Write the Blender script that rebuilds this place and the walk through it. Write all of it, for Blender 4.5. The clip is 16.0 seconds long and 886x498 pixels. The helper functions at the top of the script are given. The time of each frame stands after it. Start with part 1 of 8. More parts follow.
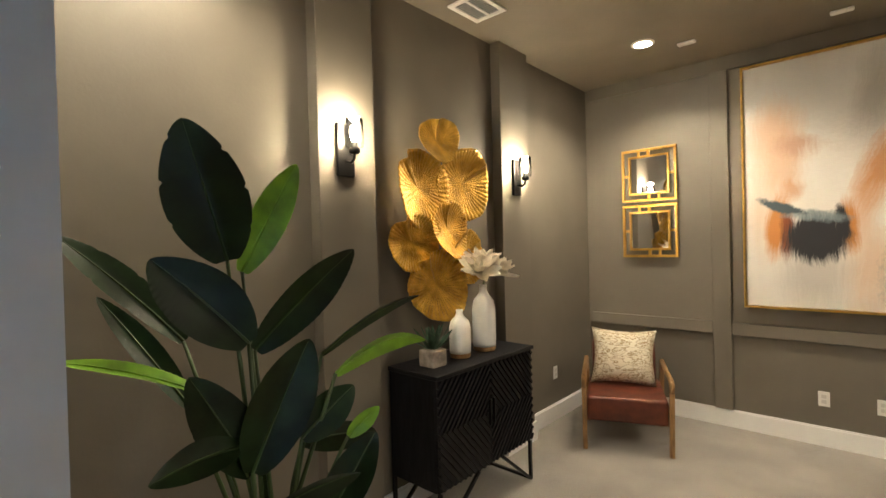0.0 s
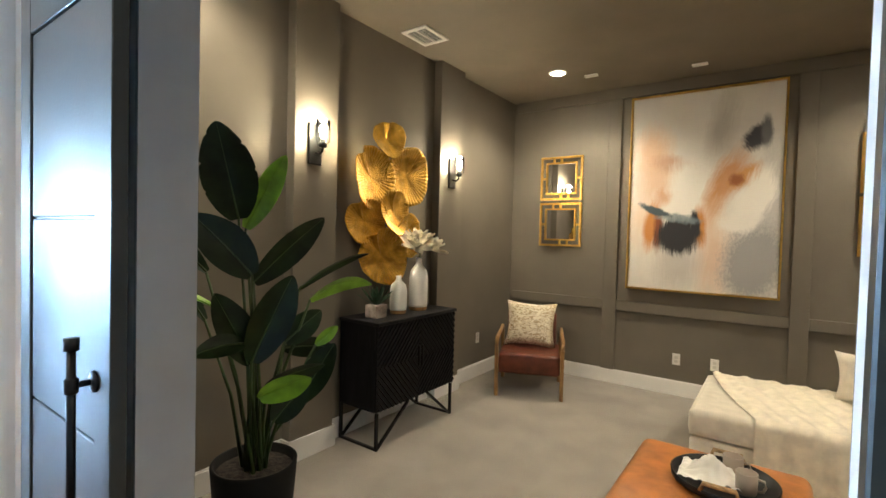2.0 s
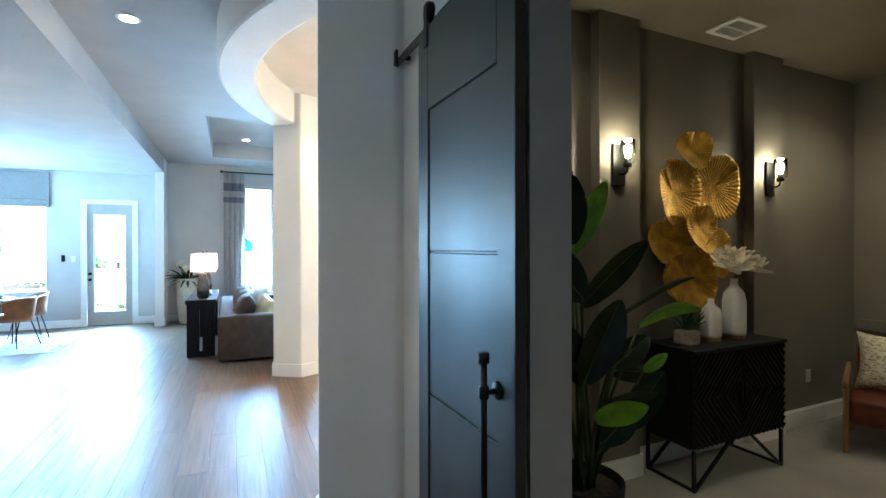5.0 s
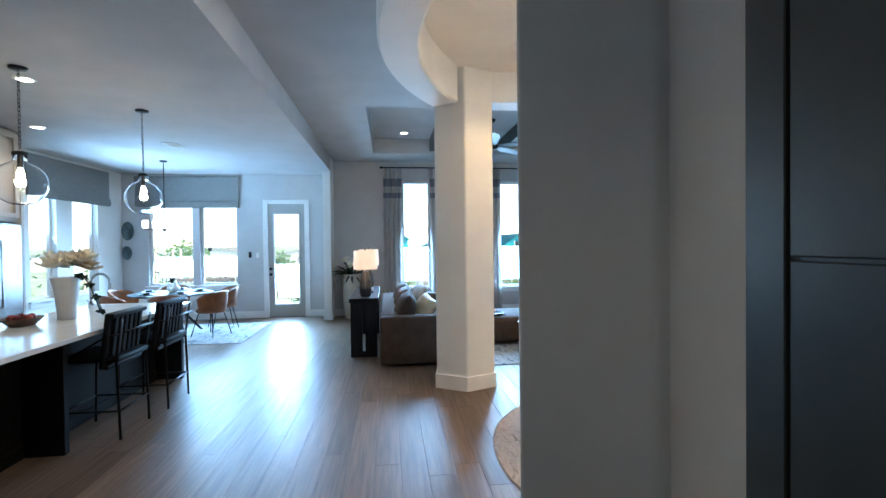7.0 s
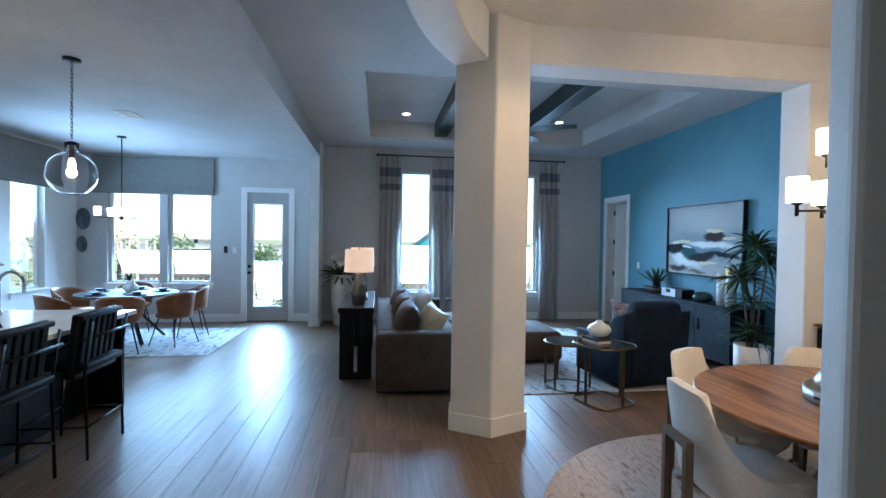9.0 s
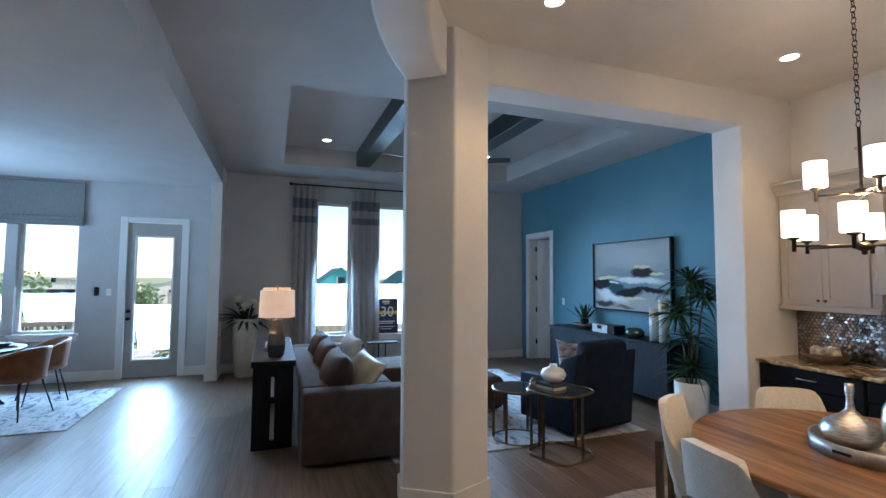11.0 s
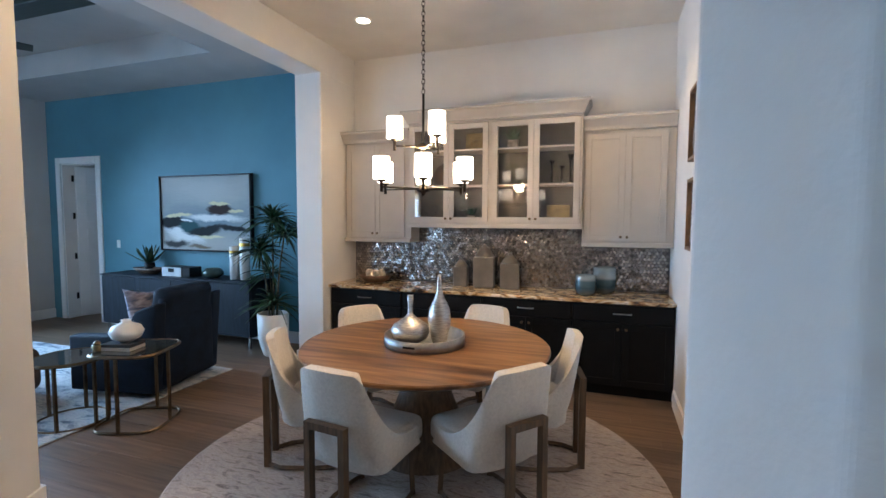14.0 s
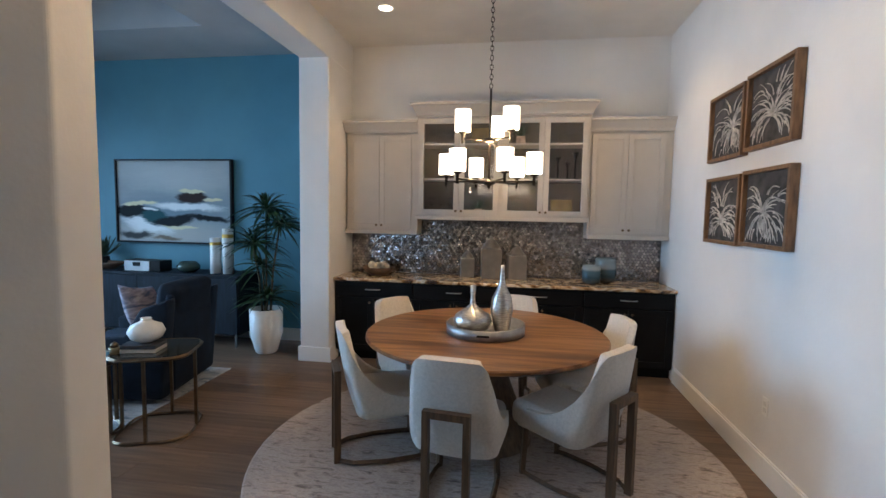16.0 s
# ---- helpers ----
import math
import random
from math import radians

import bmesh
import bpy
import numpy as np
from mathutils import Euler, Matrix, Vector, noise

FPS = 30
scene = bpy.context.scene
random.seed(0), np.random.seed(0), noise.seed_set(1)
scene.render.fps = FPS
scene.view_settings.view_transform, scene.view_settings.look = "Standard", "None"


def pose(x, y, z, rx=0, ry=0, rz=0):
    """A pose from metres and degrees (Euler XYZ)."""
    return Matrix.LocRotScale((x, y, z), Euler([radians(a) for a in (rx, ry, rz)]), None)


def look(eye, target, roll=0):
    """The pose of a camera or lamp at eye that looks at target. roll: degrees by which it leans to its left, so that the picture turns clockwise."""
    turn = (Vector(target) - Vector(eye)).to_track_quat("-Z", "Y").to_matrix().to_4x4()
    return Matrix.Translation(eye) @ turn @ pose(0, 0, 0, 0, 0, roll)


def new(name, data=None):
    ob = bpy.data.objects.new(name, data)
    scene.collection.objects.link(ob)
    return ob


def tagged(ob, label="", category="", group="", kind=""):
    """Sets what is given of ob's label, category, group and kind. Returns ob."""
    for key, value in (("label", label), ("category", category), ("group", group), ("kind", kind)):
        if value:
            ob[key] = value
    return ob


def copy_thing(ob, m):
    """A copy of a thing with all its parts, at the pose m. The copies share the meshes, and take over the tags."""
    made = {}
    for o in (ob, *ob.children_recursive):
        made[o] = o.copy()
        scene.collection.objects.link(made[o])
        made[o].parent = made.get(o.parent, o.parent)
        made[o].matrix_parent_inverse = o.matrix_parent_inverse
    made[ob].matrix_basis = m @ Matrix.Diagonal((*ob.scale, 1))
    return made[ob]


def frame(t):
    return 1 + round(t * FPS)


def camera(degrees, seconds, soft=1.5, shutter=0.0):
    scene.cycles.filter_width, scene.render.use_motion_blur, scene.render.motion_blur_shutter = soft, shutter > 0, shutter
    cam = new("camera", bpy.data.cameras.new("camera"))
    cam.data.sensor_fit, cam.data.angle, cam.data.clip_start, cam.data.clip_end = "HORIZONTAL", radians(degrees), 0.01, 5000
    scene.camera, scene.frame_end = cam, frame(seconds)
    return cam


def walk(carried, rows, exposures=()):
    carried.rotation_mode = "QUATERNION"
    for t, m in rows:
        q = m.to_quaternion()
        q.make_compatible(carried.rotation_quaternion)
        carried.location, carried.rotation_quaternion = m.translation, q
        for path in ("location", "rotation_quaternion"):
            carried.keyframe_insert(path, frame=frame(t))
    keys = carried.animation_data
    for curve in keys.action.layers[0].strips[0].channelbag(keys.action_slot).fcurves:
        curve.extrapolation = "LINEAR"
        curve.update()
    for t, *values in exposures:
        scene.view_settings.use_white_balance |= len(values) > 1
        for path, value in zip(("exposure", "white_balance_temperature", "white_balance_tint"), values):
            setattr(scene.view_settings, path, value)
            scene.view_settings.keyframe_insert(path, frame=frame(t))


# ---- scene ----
cam = camera(86.8, 16.0)
EXPOSURES = [(0.0, 5.65, 6500, 8), (1.0, 5.6, 6500, 8), (3.0, 5.3, 6250, 3), (4.0, 4.95, 6050, 0), (5.0, 4.0, 5950, -2), (7.3, 2.9, 6100, 4), (8.2, 2.72, 6100, 6), (10.5, 2.15, 6350, 8), (11.5, 2.15, 6500, 10), (12.5, 2.25, 6500, 10), (14.0, 2.4, 6450, 9), (15.0, 2.25, 6450, 8), (16.0, 2.1, 6450, 8)]
PATH = [
    (0, (-0.357, -0.307, 1.636), (-1.696, 1.178, 1.617), -1.5),
    (0.5, (-0.278, -0.391, 1.627), (-1.471, 1.214, 1.668), 0.8),
    (1, (-0.131, -0.506, 1.596), (-1.276, 1.134, 1.616), 1.2),
    (1.5, (0.044, -0.7, 1.583), (-1.083, 0.952, 1.58), 1.3),
    (2, (0.183, -0.884, 1.549), (-0.979, 0.743, 1.493), 1.5),
    (2.5, (0.336, -0.951, 1.532), (-0.921, 0.603, 1.453), 1.7),
    (3, (0.436, -0.986, 1.506), (-0.908, 0.489, 1.389), 1.8),
    (3.5, (0.465, -1.014, 1.509), (-0.969, 0.377, 1.406), 1.4),
    (4, (0.372, -1.045, 1.521), (-1.159, 0.241, 1.485), 0.8),
    (4.3, (0.276, -1.07, 1.577), (-1.36, 0.081, 1.57), 0.3),
    (4.5, (0.197, -1.109, 1.586), (-1.51, -0.067, 1.591), -0.1),
    (5, (-0.007, -1.189, 1.591), (-1.828, -0.361, 1.586), -0.1),
    (5.2, (-0.142, -1.215, 1.584), (-1.99, -0.451, 1.576), -0.1),
    (7.3, (-1.219, -1.223, 1.626), (-3.208, -1.022, 1.596), -0.3),
    (7.5, (-1.375, -1.208, 1.631), (-3.365, -1.012, 1.597), 0.0),
    (8, (-1.622, -1.183, 1.618), (-3.607, -0.951, 1.529), 0.4),
    (8.2, (-1.746, -1.218, 1.603), (-3.727, -0.952, 1.523), 1.1),
    (10.3, (-2.702, -1.49, 1.691), (-4.679, -1.197, 1.737), -0.3),
    (10.5, (-2.737, -1.538, 1.688), (-4.69, -1.116, 1.766), -0.7),
    (11, (-2.867, -1.598, 1.65), (-4.746, -0.923, 1.771), 0.4),
    (11.5, (-3.021, -1.616, 1.645), (-4.762, -0.637, 1.742), 1.0),
    (12, (-3.125, -1.573, 1.671), (-4.588, -0.209, 1.675), 0.1),
    (12.5, (-3.162, -1.669, 1.66), (-4.202, 0.04, 1.626), -0.3),
    (13, (-3.165, -1.665, 1.647), (-3.934, 0.179, 1.56), 0.8),
    (13.5, (-3.172, -1.621, 1.625), (-3.849, 0.255, 1.476), 0.4),
    (14, (-3.229, -1.667, 1.633), (-3.891, 0.215, 1.502), 0.2),
    (14.5, (-3.42, -1.68, 1.613), (-4.037, 0.218, 1.486), 0.8),
    (15, (-3.669, -1.676, 1.618), (-4.138, 0.263, 1.463), 0.7),
    (15.5, (-3.937, -1.867, 1.636), (-4.288, 0.096, 1.489), 1.0),
    (16, (-4.211, -1.986, 1.616), (-4.514, -0.015, 1.459), 1.0),
]
walk(cam, [(t, look(eye, target, roll)) for t, eye, target, roll in PATH], EXPOSURES)

# ---- world and light ----
world = bpy.data.worlds.new("world")
scene.world = world
world.use_nodes = True
_nt = world.node_tree
_sky = _nt.nodes.new("ShaderNodeTexSky")
_sky.sky_type = "NISHITA"
_sky.sun_disc = False
_sky.dust_density, _sky.ozone_density = 0.2, 3.0
_sky.sun_elevation, _sky.sun_rotation = radians(39), radians(17)
_nt.links.new(_sky.outputs[0], _nt.nodes["Background"].inputs[0])
_nt.nodes["Background"].inputs[1].default_value = 0.075


def lamp(name, kind, m, energy, color, size=0.1, spread=None, size_y=None, spot=None):
    d = bpy.data.lights.new(name, kind)
    d.energy, d.color = energy * (1 if kind == 'SUN' else GAIN), color
    if kind == "AREA":
        d.size = size
        d.shape = "DISK"
        if size_y:
            d.shape, d.size_y = "RECTANGLE", size_y
        if spread:
            d.spread = radians(spread)
    elif kind == "SPOT":
        d.shadow_soft_size, d.spot_size, d.spot_blend = size, radians(spot), 0.6
    elif kind == "POINT":
        d.shadow_soft_size = size
    elif kind == "SUN":
        d.angle = radians(size)
    ob = new(name, d)
    ob.matrix_world = m
    return ob


GAIN = 0.20
WARM = (1.0, 0.67, 0.38)
SOFTWARM = (1.0, 0.80, 0.60)
DAY = (0.36, 0.63, 1.0)
STUDY = (1.0, 0.85, 0.64)
lamp("sun", "SUN", look((12, 40, 34), (0, 0, 0)), 2.2, (1.0, 0.95, 0.88), 0.53)
# daylight entering by the windows
for y in (-0.58, 0.57, 1.655):
    lamp("window_light", "AREA", pose(-11.70, y, 1.79, 0, -64, 0), 80, DAY, 2.4, 115, 0.6)
for y in (-4.90, -5.87):
    lamp("window_light", "AREA", pose(-11.70, y, 1.6, 0, -60, 0), 50, DAY, 1.6, 100, 0.74)
for x in (-9.43, -10.52):
    lamp("window_light", "AREA", pose(x, -6.83, 1.6, -120, 0, 180), 44, DAY, 0.62, 104, 1.6)
lamp("window_light", "AREA", pose(-11.70, -3.46, 1.27, 0, -62, 0), 58, DAY, 2.0, 104, 0.54)

# ---- materials ----
MATS = {}


def mat(name, color, rough=0.6, metal=0.0, var=0.06, scale=6.0, bump=0.0, bscale=60.0, stretch=(1, 1, 1), color2=None, coat=0.0, per="noise", emit=None, sheen=0.0, trans=0.0, coord="Object", spec=0.5, spread=(0.72, 1.25)):
    if name in MATS:
        return MATS[name]
    m = bpy.data.materials.new(name)
    m.use_nodes = True
    nt = m.node_tree
    b = nt.nodes["Principled BSDF"]
    b.inputs["Roughness"].default_value = rough
    b.inputs["Metallic"].default_value = metal
    b.inputs["Coat Weight"].default_value = coat
    b.inputs["Sheen Weight"].default_value = sheen
    b.inputs["Transmission Weight"].default_value = trans
    b.inputs["Specular IOR Level"].default_value = spec
    tc = nt.nodes.new("ShaderNodeTexCoord")
    mp = nt.nodes.new("ShaderNodeMapping")
    mp.inputs["Scale"].default_value = stretch
    nt.links.new(tc.outputs[coord], mp.inputs[0])
    n1 = nt.nodes.new("ShaderNodeTexNoise")
    n1.inputs["Scale"].default_value = scale
    n1.inputs["Detail"].default_value = 6
    nt.links.new(mp.outputs[0], n1.inputs["Vector"])
    ramp = nt.nodes.new("ShaderNodeValToRGB")
    c = Vector(color)
    lo, hi = c * (1 - var * 2.2), c * (1 + var * 1.4)
    if color2:
        lo, hi = Vector(color2), c
    ramp.color_ramp.elements[0].color = (*lo, 1)
    ramp.color_ramp.elements[1].color = (*[min(v, 1) for v in hi], 1)
    ramp.color_ramp.elements[0].position, ramp.color_ramp.elements[1].position = 0.32, 0.7
    nt.links.new(n1.outputs[0], ramp.inputs[0])
    out = ramp.outputs[0]
    if per in ("object", "island"):
        src = nt.nodes.new("ShaderNodeObjectInfo" if per == "object" else "ShaderNodeNewGeometry")
        rnd = src.outputs["Random"] if per == "object" else src.outputs["Random Per Island"]
        hsv = nt.nodes.new("ShaderNodeHueSaturation")
        mr = nt.nodes.new("ShaderNodeMapRange")
        mr.inputs[3].default_value, mr.inputs[4].default_value = spread
        nt.links.new(rnd, mr.inputs[0])
        nt.links.new(mr.outputs[0], hsv.inputs["Value"])
        nt.links.new(out, hsv.inputs["Color"])
        out = hsv.outputs[0]
    nt.links.new(out, b.inputs["Base Color"])
    if bump:
        n2 = nt.nodes.new("ShaderNodeTexNoise")
        n2.inputs["Scale"].default_value = bscale
        n2.inputs["Detail"].default_value = 4
        nt.links.new(mp.outputs[0], n2.inputs["Vector"])
        bp = nt.nodes.new("ShaderNodeBump")
        bp.inputs["Strength"].default_value = bump
        bp.inputs["Distance"].default_value = 0.01
        nt.links.new(n2.outputs[0], bp.inputs["Height"])
        nt.links.new(bp.outputs[0], b.inputs["Normal"])
    if emit:
        b.inputs["Emission Color"].default_value = (*emit[0], 1)
        b.inputs["Emission Strength"].default_value = emit[1]
    MATS[name] = m
    return m


def ramp_mat(name, stops, scale, detail=8, distortion=1.0, rough=0.6, stretch=(1, 1, 1), bump=0.0, metal=0.0, coat=0.0):
    """A material whose colour runs through several stops of one warped noise."""
    m = mat(name, (0.5, 0.5, 0.5), rough, metal, bump=bump, stretch=stretch, coat=coat)
    nt = m.node_tree
    n = [x for x in nt.nodes if x.type == "TEX_NOISE"][0]
    n.inputs["Scale"].default_value, n.inputs["Detail"].default_value, n.inputs["Distortion"].default_value = scale, detail, distortion
    r = [x for x in nt.nodes if x.type == "VALTORGB"][0].color_ramp
    while len(r.elements) < len(stops):
        r.elements.new(0.5)
    for e, (p, c) in zip(r.elements, stops):
        e.position, e.color = p, (*c, 1)
    return m


def glass_mat(name, color=(1, 1, 1), rough=0.0, ior=1.45):
    m = bpy.data.materials.new(name)
    m.use_nodes = True
    b = m.node_tree.nodes["Principled BSDF"]
    b.inputs["Base Color"].default_value = (*color, 1)
    b.inputs["Roughness"].default_value = rough
    b.inputs["Transmission Weight"].default_value = 1.0
    b.inputs["IOR"].default_value = ior
    return m


M_WHITEWALL = mat("white wall paint", (0.74, 0.72, 0.69), 0.62, var=0.025, scale=2, bump=0.13, bscale=38)
# White ceilings greyed so their dim light sits in the colour; dining stays pale.
M_CEILDIM = mat("dimmed ceiling paint", (0.45, 0.44, 0.43), 0.85, var=0.03, scale=2, bump=0.15, bscale=40)
M_CEILWARM = mat("warm dimmed ceiling paint", (0.74, 0.71, 0.66), 0.85, var=0.03, scale=2, bump=0.15, bscale=40)
M_BRONZE = mat("dark bronze", (0.035, 0.028, 0.022), 0.4, 0.8, var=0.15, scale=12)
M_TAUPE = mat("taupe wall paint", (0.155, 0.135, 0.105), 0.62, var=0.04, scale=2.5, bump=0.06, bscale=60)
M_TAUPECEIL = mat("taupe dimmed ceiling paint", (0.19, 0.162, 0.118), 0.75, var=0.05, scale=2, bump=0.05)
M_BLUE = mat("blue wall paint", (0.082, 0.235, 0.295), 0.55, var=0.04, scale=2, bump=0.06)
M_GREYWALL = mat("pale grey wall paint", (0.52, 0.51, 0.50), 0.65, var=0.03, scale=2, bump=0.25, bscale=26)
M_TRIM = mat("white trim paint", (0.80, 0.79, 0.77), 0.35, var=0.015, scale=4)
M_CARPET = mat("beige carpet", (0.34, 0.305, 0.26), 0.95, var=0.10, scale=2.2, bump=0.6, bscale=420, sheen=0.3)
M_PLANK = mat("oak plank", (0.165, 0.109, 0.073), 0.40, var=0.16, scale=5, stretch=(0.35, 7, 7), bump=0.06, bscale=40, per="object", spec=0.4, spread=(0.80, 1.16))
M_PLANKS = mat("oak planks", (0.165, 0.109, 0.073), 0.40, var=0.16, scale=5, stretch=(0.35, 7, 7), bump=0.06, bscale=40, per="island", spec=0.4, spread=(0.80, 1.16))
M_DOORGREY = mat("dark grey-green door paint", (0.028, 0.029, 0.024), 0.42, var=0.05, scale=7, bump=0.04, bscale=90)
M_BLACK = mat("black metal", (0.014, 0.014, 0.015), 0.38, 0.6, var=0.1)
M_BLACKWOOD = mat("black stained wood", (0.006, 0.006, 0.008), 0.5, var=0.35, scale=9, stretch=(4, 4, 0.5), bump=0.15, spec=0.25)
M_NAVYWOOD = mat("ink blue stained wood", (0.007, 0.012, 0.021), 0.6, var=0.25, scale=9, stretch=(4, 4, 0.5), bump=0.1, spec=0.25)
M_GOLD = mat("hammered gold leaf", (0.62, 0.36, 0.07), 0.34, 1.0, var=0.16, scale=14, bump=0.9, bscale=95)
M_GOLDFRAME = mat("brushed gold", (0.72, 0.44, 0.11), 0.3, 1.0, var=0.12, scale=10)
M_BRASS = mat("aged brass", (0.17, 0.12, 0.075), 0.38, 1.0, var=0.15, scale=12)
M_MIRROR = mat("mirror", (0.9, 0.9, 0.9), 0.02, 1.0, var=0.0)
M_GREEN = mat("dark glossy leaf", (0.008, 0.022, 0.005), 0.36, var=0.3, scale=9, bump=0.06, bscale=30, per="island", spec=0.3)
M_LIME = mat("light green leaf", (0.20, 0.42, 0.02), 0.4, var=0.2, scale=9)
M_STEM = mat("green stem", (0.035, 0.065, 0.014), 0.5, var=0.2)
M_SOIL = mat("dark soil", (0.03, 0.022, 0.016), 0.95, var=0.5, scale=40, bump=0.8, bscale=80)
M_POTBLACK = mat("matt black planter", (0.006, 0.006, 0.006), 0.6, var=0.1, spec=0.15)
M_WHITECER = mat("white ceramic", (0.78, 0.76, 0.72), 0.3, var=0.03, scale=10)
M_CREAM = mat("cream petals", (0.78, 0.70, 0.56), 0.7, var=0.08, scale=20)
M_OAK = mat("honey oak", (0.34, 0.19, 0.075), 0.42, var=0.2, scale=8, stretch=(6, 6, 0.6), bump=0.05)
M_RUST = mat("rust leather", (0.13, 0.030, 0.014), 0.45, var=0.2, scale=12, bump=0.2, bscale=120)
M_TAN = mat("tan leather", (0.46, 0.16, 0.035), 0.38, var=0.14, scale=10, bump=0.15, bscale=140)
M_WHITEFAB = mat("ivory upholstery", (0.72, 0.66, 0.55), 0.9, var=0.05, scale=15, bump=0.3, bscale=300, sheen=0.3)
M_THROW = mat("ivory knit throw", (0.78, 0.70, 0.56), 0.95, var=0.07, scale=14, bump=0.3, bscale=190, sheen=0.4)
M_CHAIRFAB = mat("oatmeal chair fabric", (0.55, 0.52, 0.475), 0.92, var=0.05, scale=70, bump=0.35, bscale=330, sheen=0.2)
M_SOFAFAB = mat("taupe sofa fabric", (0.068, 0.041, 0.028), 0.85, var=0.10, scale=8, bump=0.25, bscale=300, spec=0.25)
M_NAVYFAB = mat("navy velvet", (0.006, 0.014, 0.030), 0.75, var=0.2, scale=8, bump=0.15, bscale=250, spec=0.25)
M_TABLE = ramp_mat("walnut table wood", [(0.34, (0.055, 0.022, 0.008)), (0.45, (0.145, 0.062, 0.022)), (0.54, (0.20, 0.096, 0.038)), (0.66, (0.28, 0.150, 0.070))], 2.4, 12, 1.1, 0.34, (0.45, 4.2, 4.2), 0.03)
M_CHAIRWOOD = mat("brown chair frame", (0.095, 0.055, 0.028), 0.45, var=0.2, scale=10, stretch=(5, 5, 0.6))
M_CAB = mat("greige cabinet paint", (0.47, 0.435, 0.39), 0.4, var=0.02, scale=5)
# Display cabinet back, toned well below the greige of its body.
M_CABIN = mat("dark cabinet back", (0.12, 0.11, 0.098), 0.6, var=0.04)
M_CABDARK = mat("black cabinet paint", (0.005, 0.005, 0.0055), 0.48, var=0.1, spec=0.16)
M_GRANITE = ramp_mat("gold veined granite", [(0.30, (0.025, 0.015, 0.01)), (0.42, (0.22, 0.11, 0.04)), (0.52, (0.50, 0.36, 0.20)), (0.62, (0.62, 0.54, 0.42)), (0.72, (0.18, 0.09, 0.04))], 9, 10, 2.2, 0.14, (0.6, 1, 1), 0, 0, 0.3)
M_QUARTZ = mat("white quartz", (0.72, 0.70, 0.67), 0.12, var=0.05, scale=3)
M_MOSAIC = mat("metallic hexagon mosaic", (0.40, 0.365, 0.345), 0.22, 0.75, var=0.12, scale=18, per="island", spread=(0.62, 1.25))
M_GROUT = mat("dark grout", (0.12, 0.11, 0.105), 0.85, var=0.1, scale=20)
M_STEEL = mat("brushed steel", (0.52, 0.52, 0.52), 0.26, 1.0, var=0.08, scale=5, stretch=(1, 1, 20))
M_SILVER = mat("beaten silver", (0.56, 0.54, 0.51), 0.36, 1.0, var=0.18, scale=22, stretch=(1, 1, 9), bump=0.10, bscale=45)
M_TRAY = mat("brushed pewter tray", (0.34, 0.34, 0.335), 0.42, 0.9, var=0.1, scale=14)
M_PEWTER = mat("pewter ceramic", (0.22, 0.20, 0.175), 0.32, 0.45, var=0.1, scale=8)
M_TEALGLASS = mat("smoky blue glazed glass", (0.10, 0.15, 0.17), 0.14, 0.35, var=0.25, scale=6, stretch=(1, 1, 3))


def banded(m, stops, height):
    """Glaze that changes colour up the height of a pot."""
    nt = m.node_tree
    b = nt.nodes["Principled BSDF"]
    under = b.inputs["Base Color"].links[0].from_socket
    tc = [n for n in nt.nodes if n.type == "TEX_COORD"][0]
    sep, mr, rp, mx = nt.nodes.new("ShaderNodeSeparateXYZ"), nt.nodes.new("ShaderNodeMapRange"), nt.nodes.new("ShaderNodeValToRGB"), nt.nodes.new("ShaderNodeMix")
    nt.links.new(tc.outputs["Object"], sep.inputs[0])
    nt.links.new(sep.outputs[2], mr.inputs[0])
    mr.inputs[2].default_value = height
    nt.links.new(mr.outputs[0], rp.inputs[0])
    while len(rp.color_ramp.elements) < len(stops):
        rp.color_ramp.elements.new(0.5)
    for e, (p, c) in zip(rp.color_ramp.elements, stops):
        e.position, e.color = p, (*c, 1)
    mx.data_type = "RGBA"
    mx.inputs[0].default_value = 0.75
    nt.links.new(under, mx.inputs[6])
    nt.links.new(rp.outputs[0], mx.inputs[7])
    nt.links.new(mx.outputs[2], b.inputs["Base Color"])


banded(M_TEALGLASS, ((0.1, (0.09, 0.085, 0.075)), (0.3, (0.035, 0.085, 0.12)), (0.6, (0.06, 0.12, 0.15)), (0.72, (0.36, 0.40, 0.41)), (1.0, (0.24, 0.30, 0.32))), 0.22)
M_BOWLWOOD = mat("dark carved bowl wood", (0.10, 0.055, 0.03), 0.5, var=0.3, scale=14)
M_RUG = ramp_mat("distressed beige rug", [(0.36, (0.12, 0.098, 0.088)), (0.45, (0.33, 0.275, 0.245)), (0.51, (0.47, 0.405, 0.36)), (0.57, (0.30, 0.255, 0.245)), (0.66, (0.44, 0.385, 0.345))], 7, 15, 0.7, 0.95, (1, 3.2, 1), 0.6)
[n for n in M_RUG.node_tree.nodes if n.type == "TEX_NOISE"][0].inputs["Roughness"].default_value = 0.78
M_RUGBLUE = ramp_mat("blue grey abstract rug", [(0.38, (0.09, 0.12, 0.16)), (0.47, (0.34, 0.37, 0.39)), (0.55, (0.50, 0.50, 0.50)), (0.64, (0.24, 0.27, 0.31))], 3.4, 13, 1.0, 0.95, (1, 2.2, 1), 0.5)
[n for n in M_RUGBLUE.node_tree.nodes if n.type == "TEX_NOISE"][0].inputs["Roughness"].default_value = 0.72
M_DOORPAINT = mat("grey exterior door paint", (0.42, 0.41, 0.385), 0.4, var=0.03)
M_SHADE = mat("grey roman shade linen", (0.22, 0.225, 0.22), 0.9, var=0.08, scale=14, stretch=(6, 6, 1), bump=0.2, bscale=200)
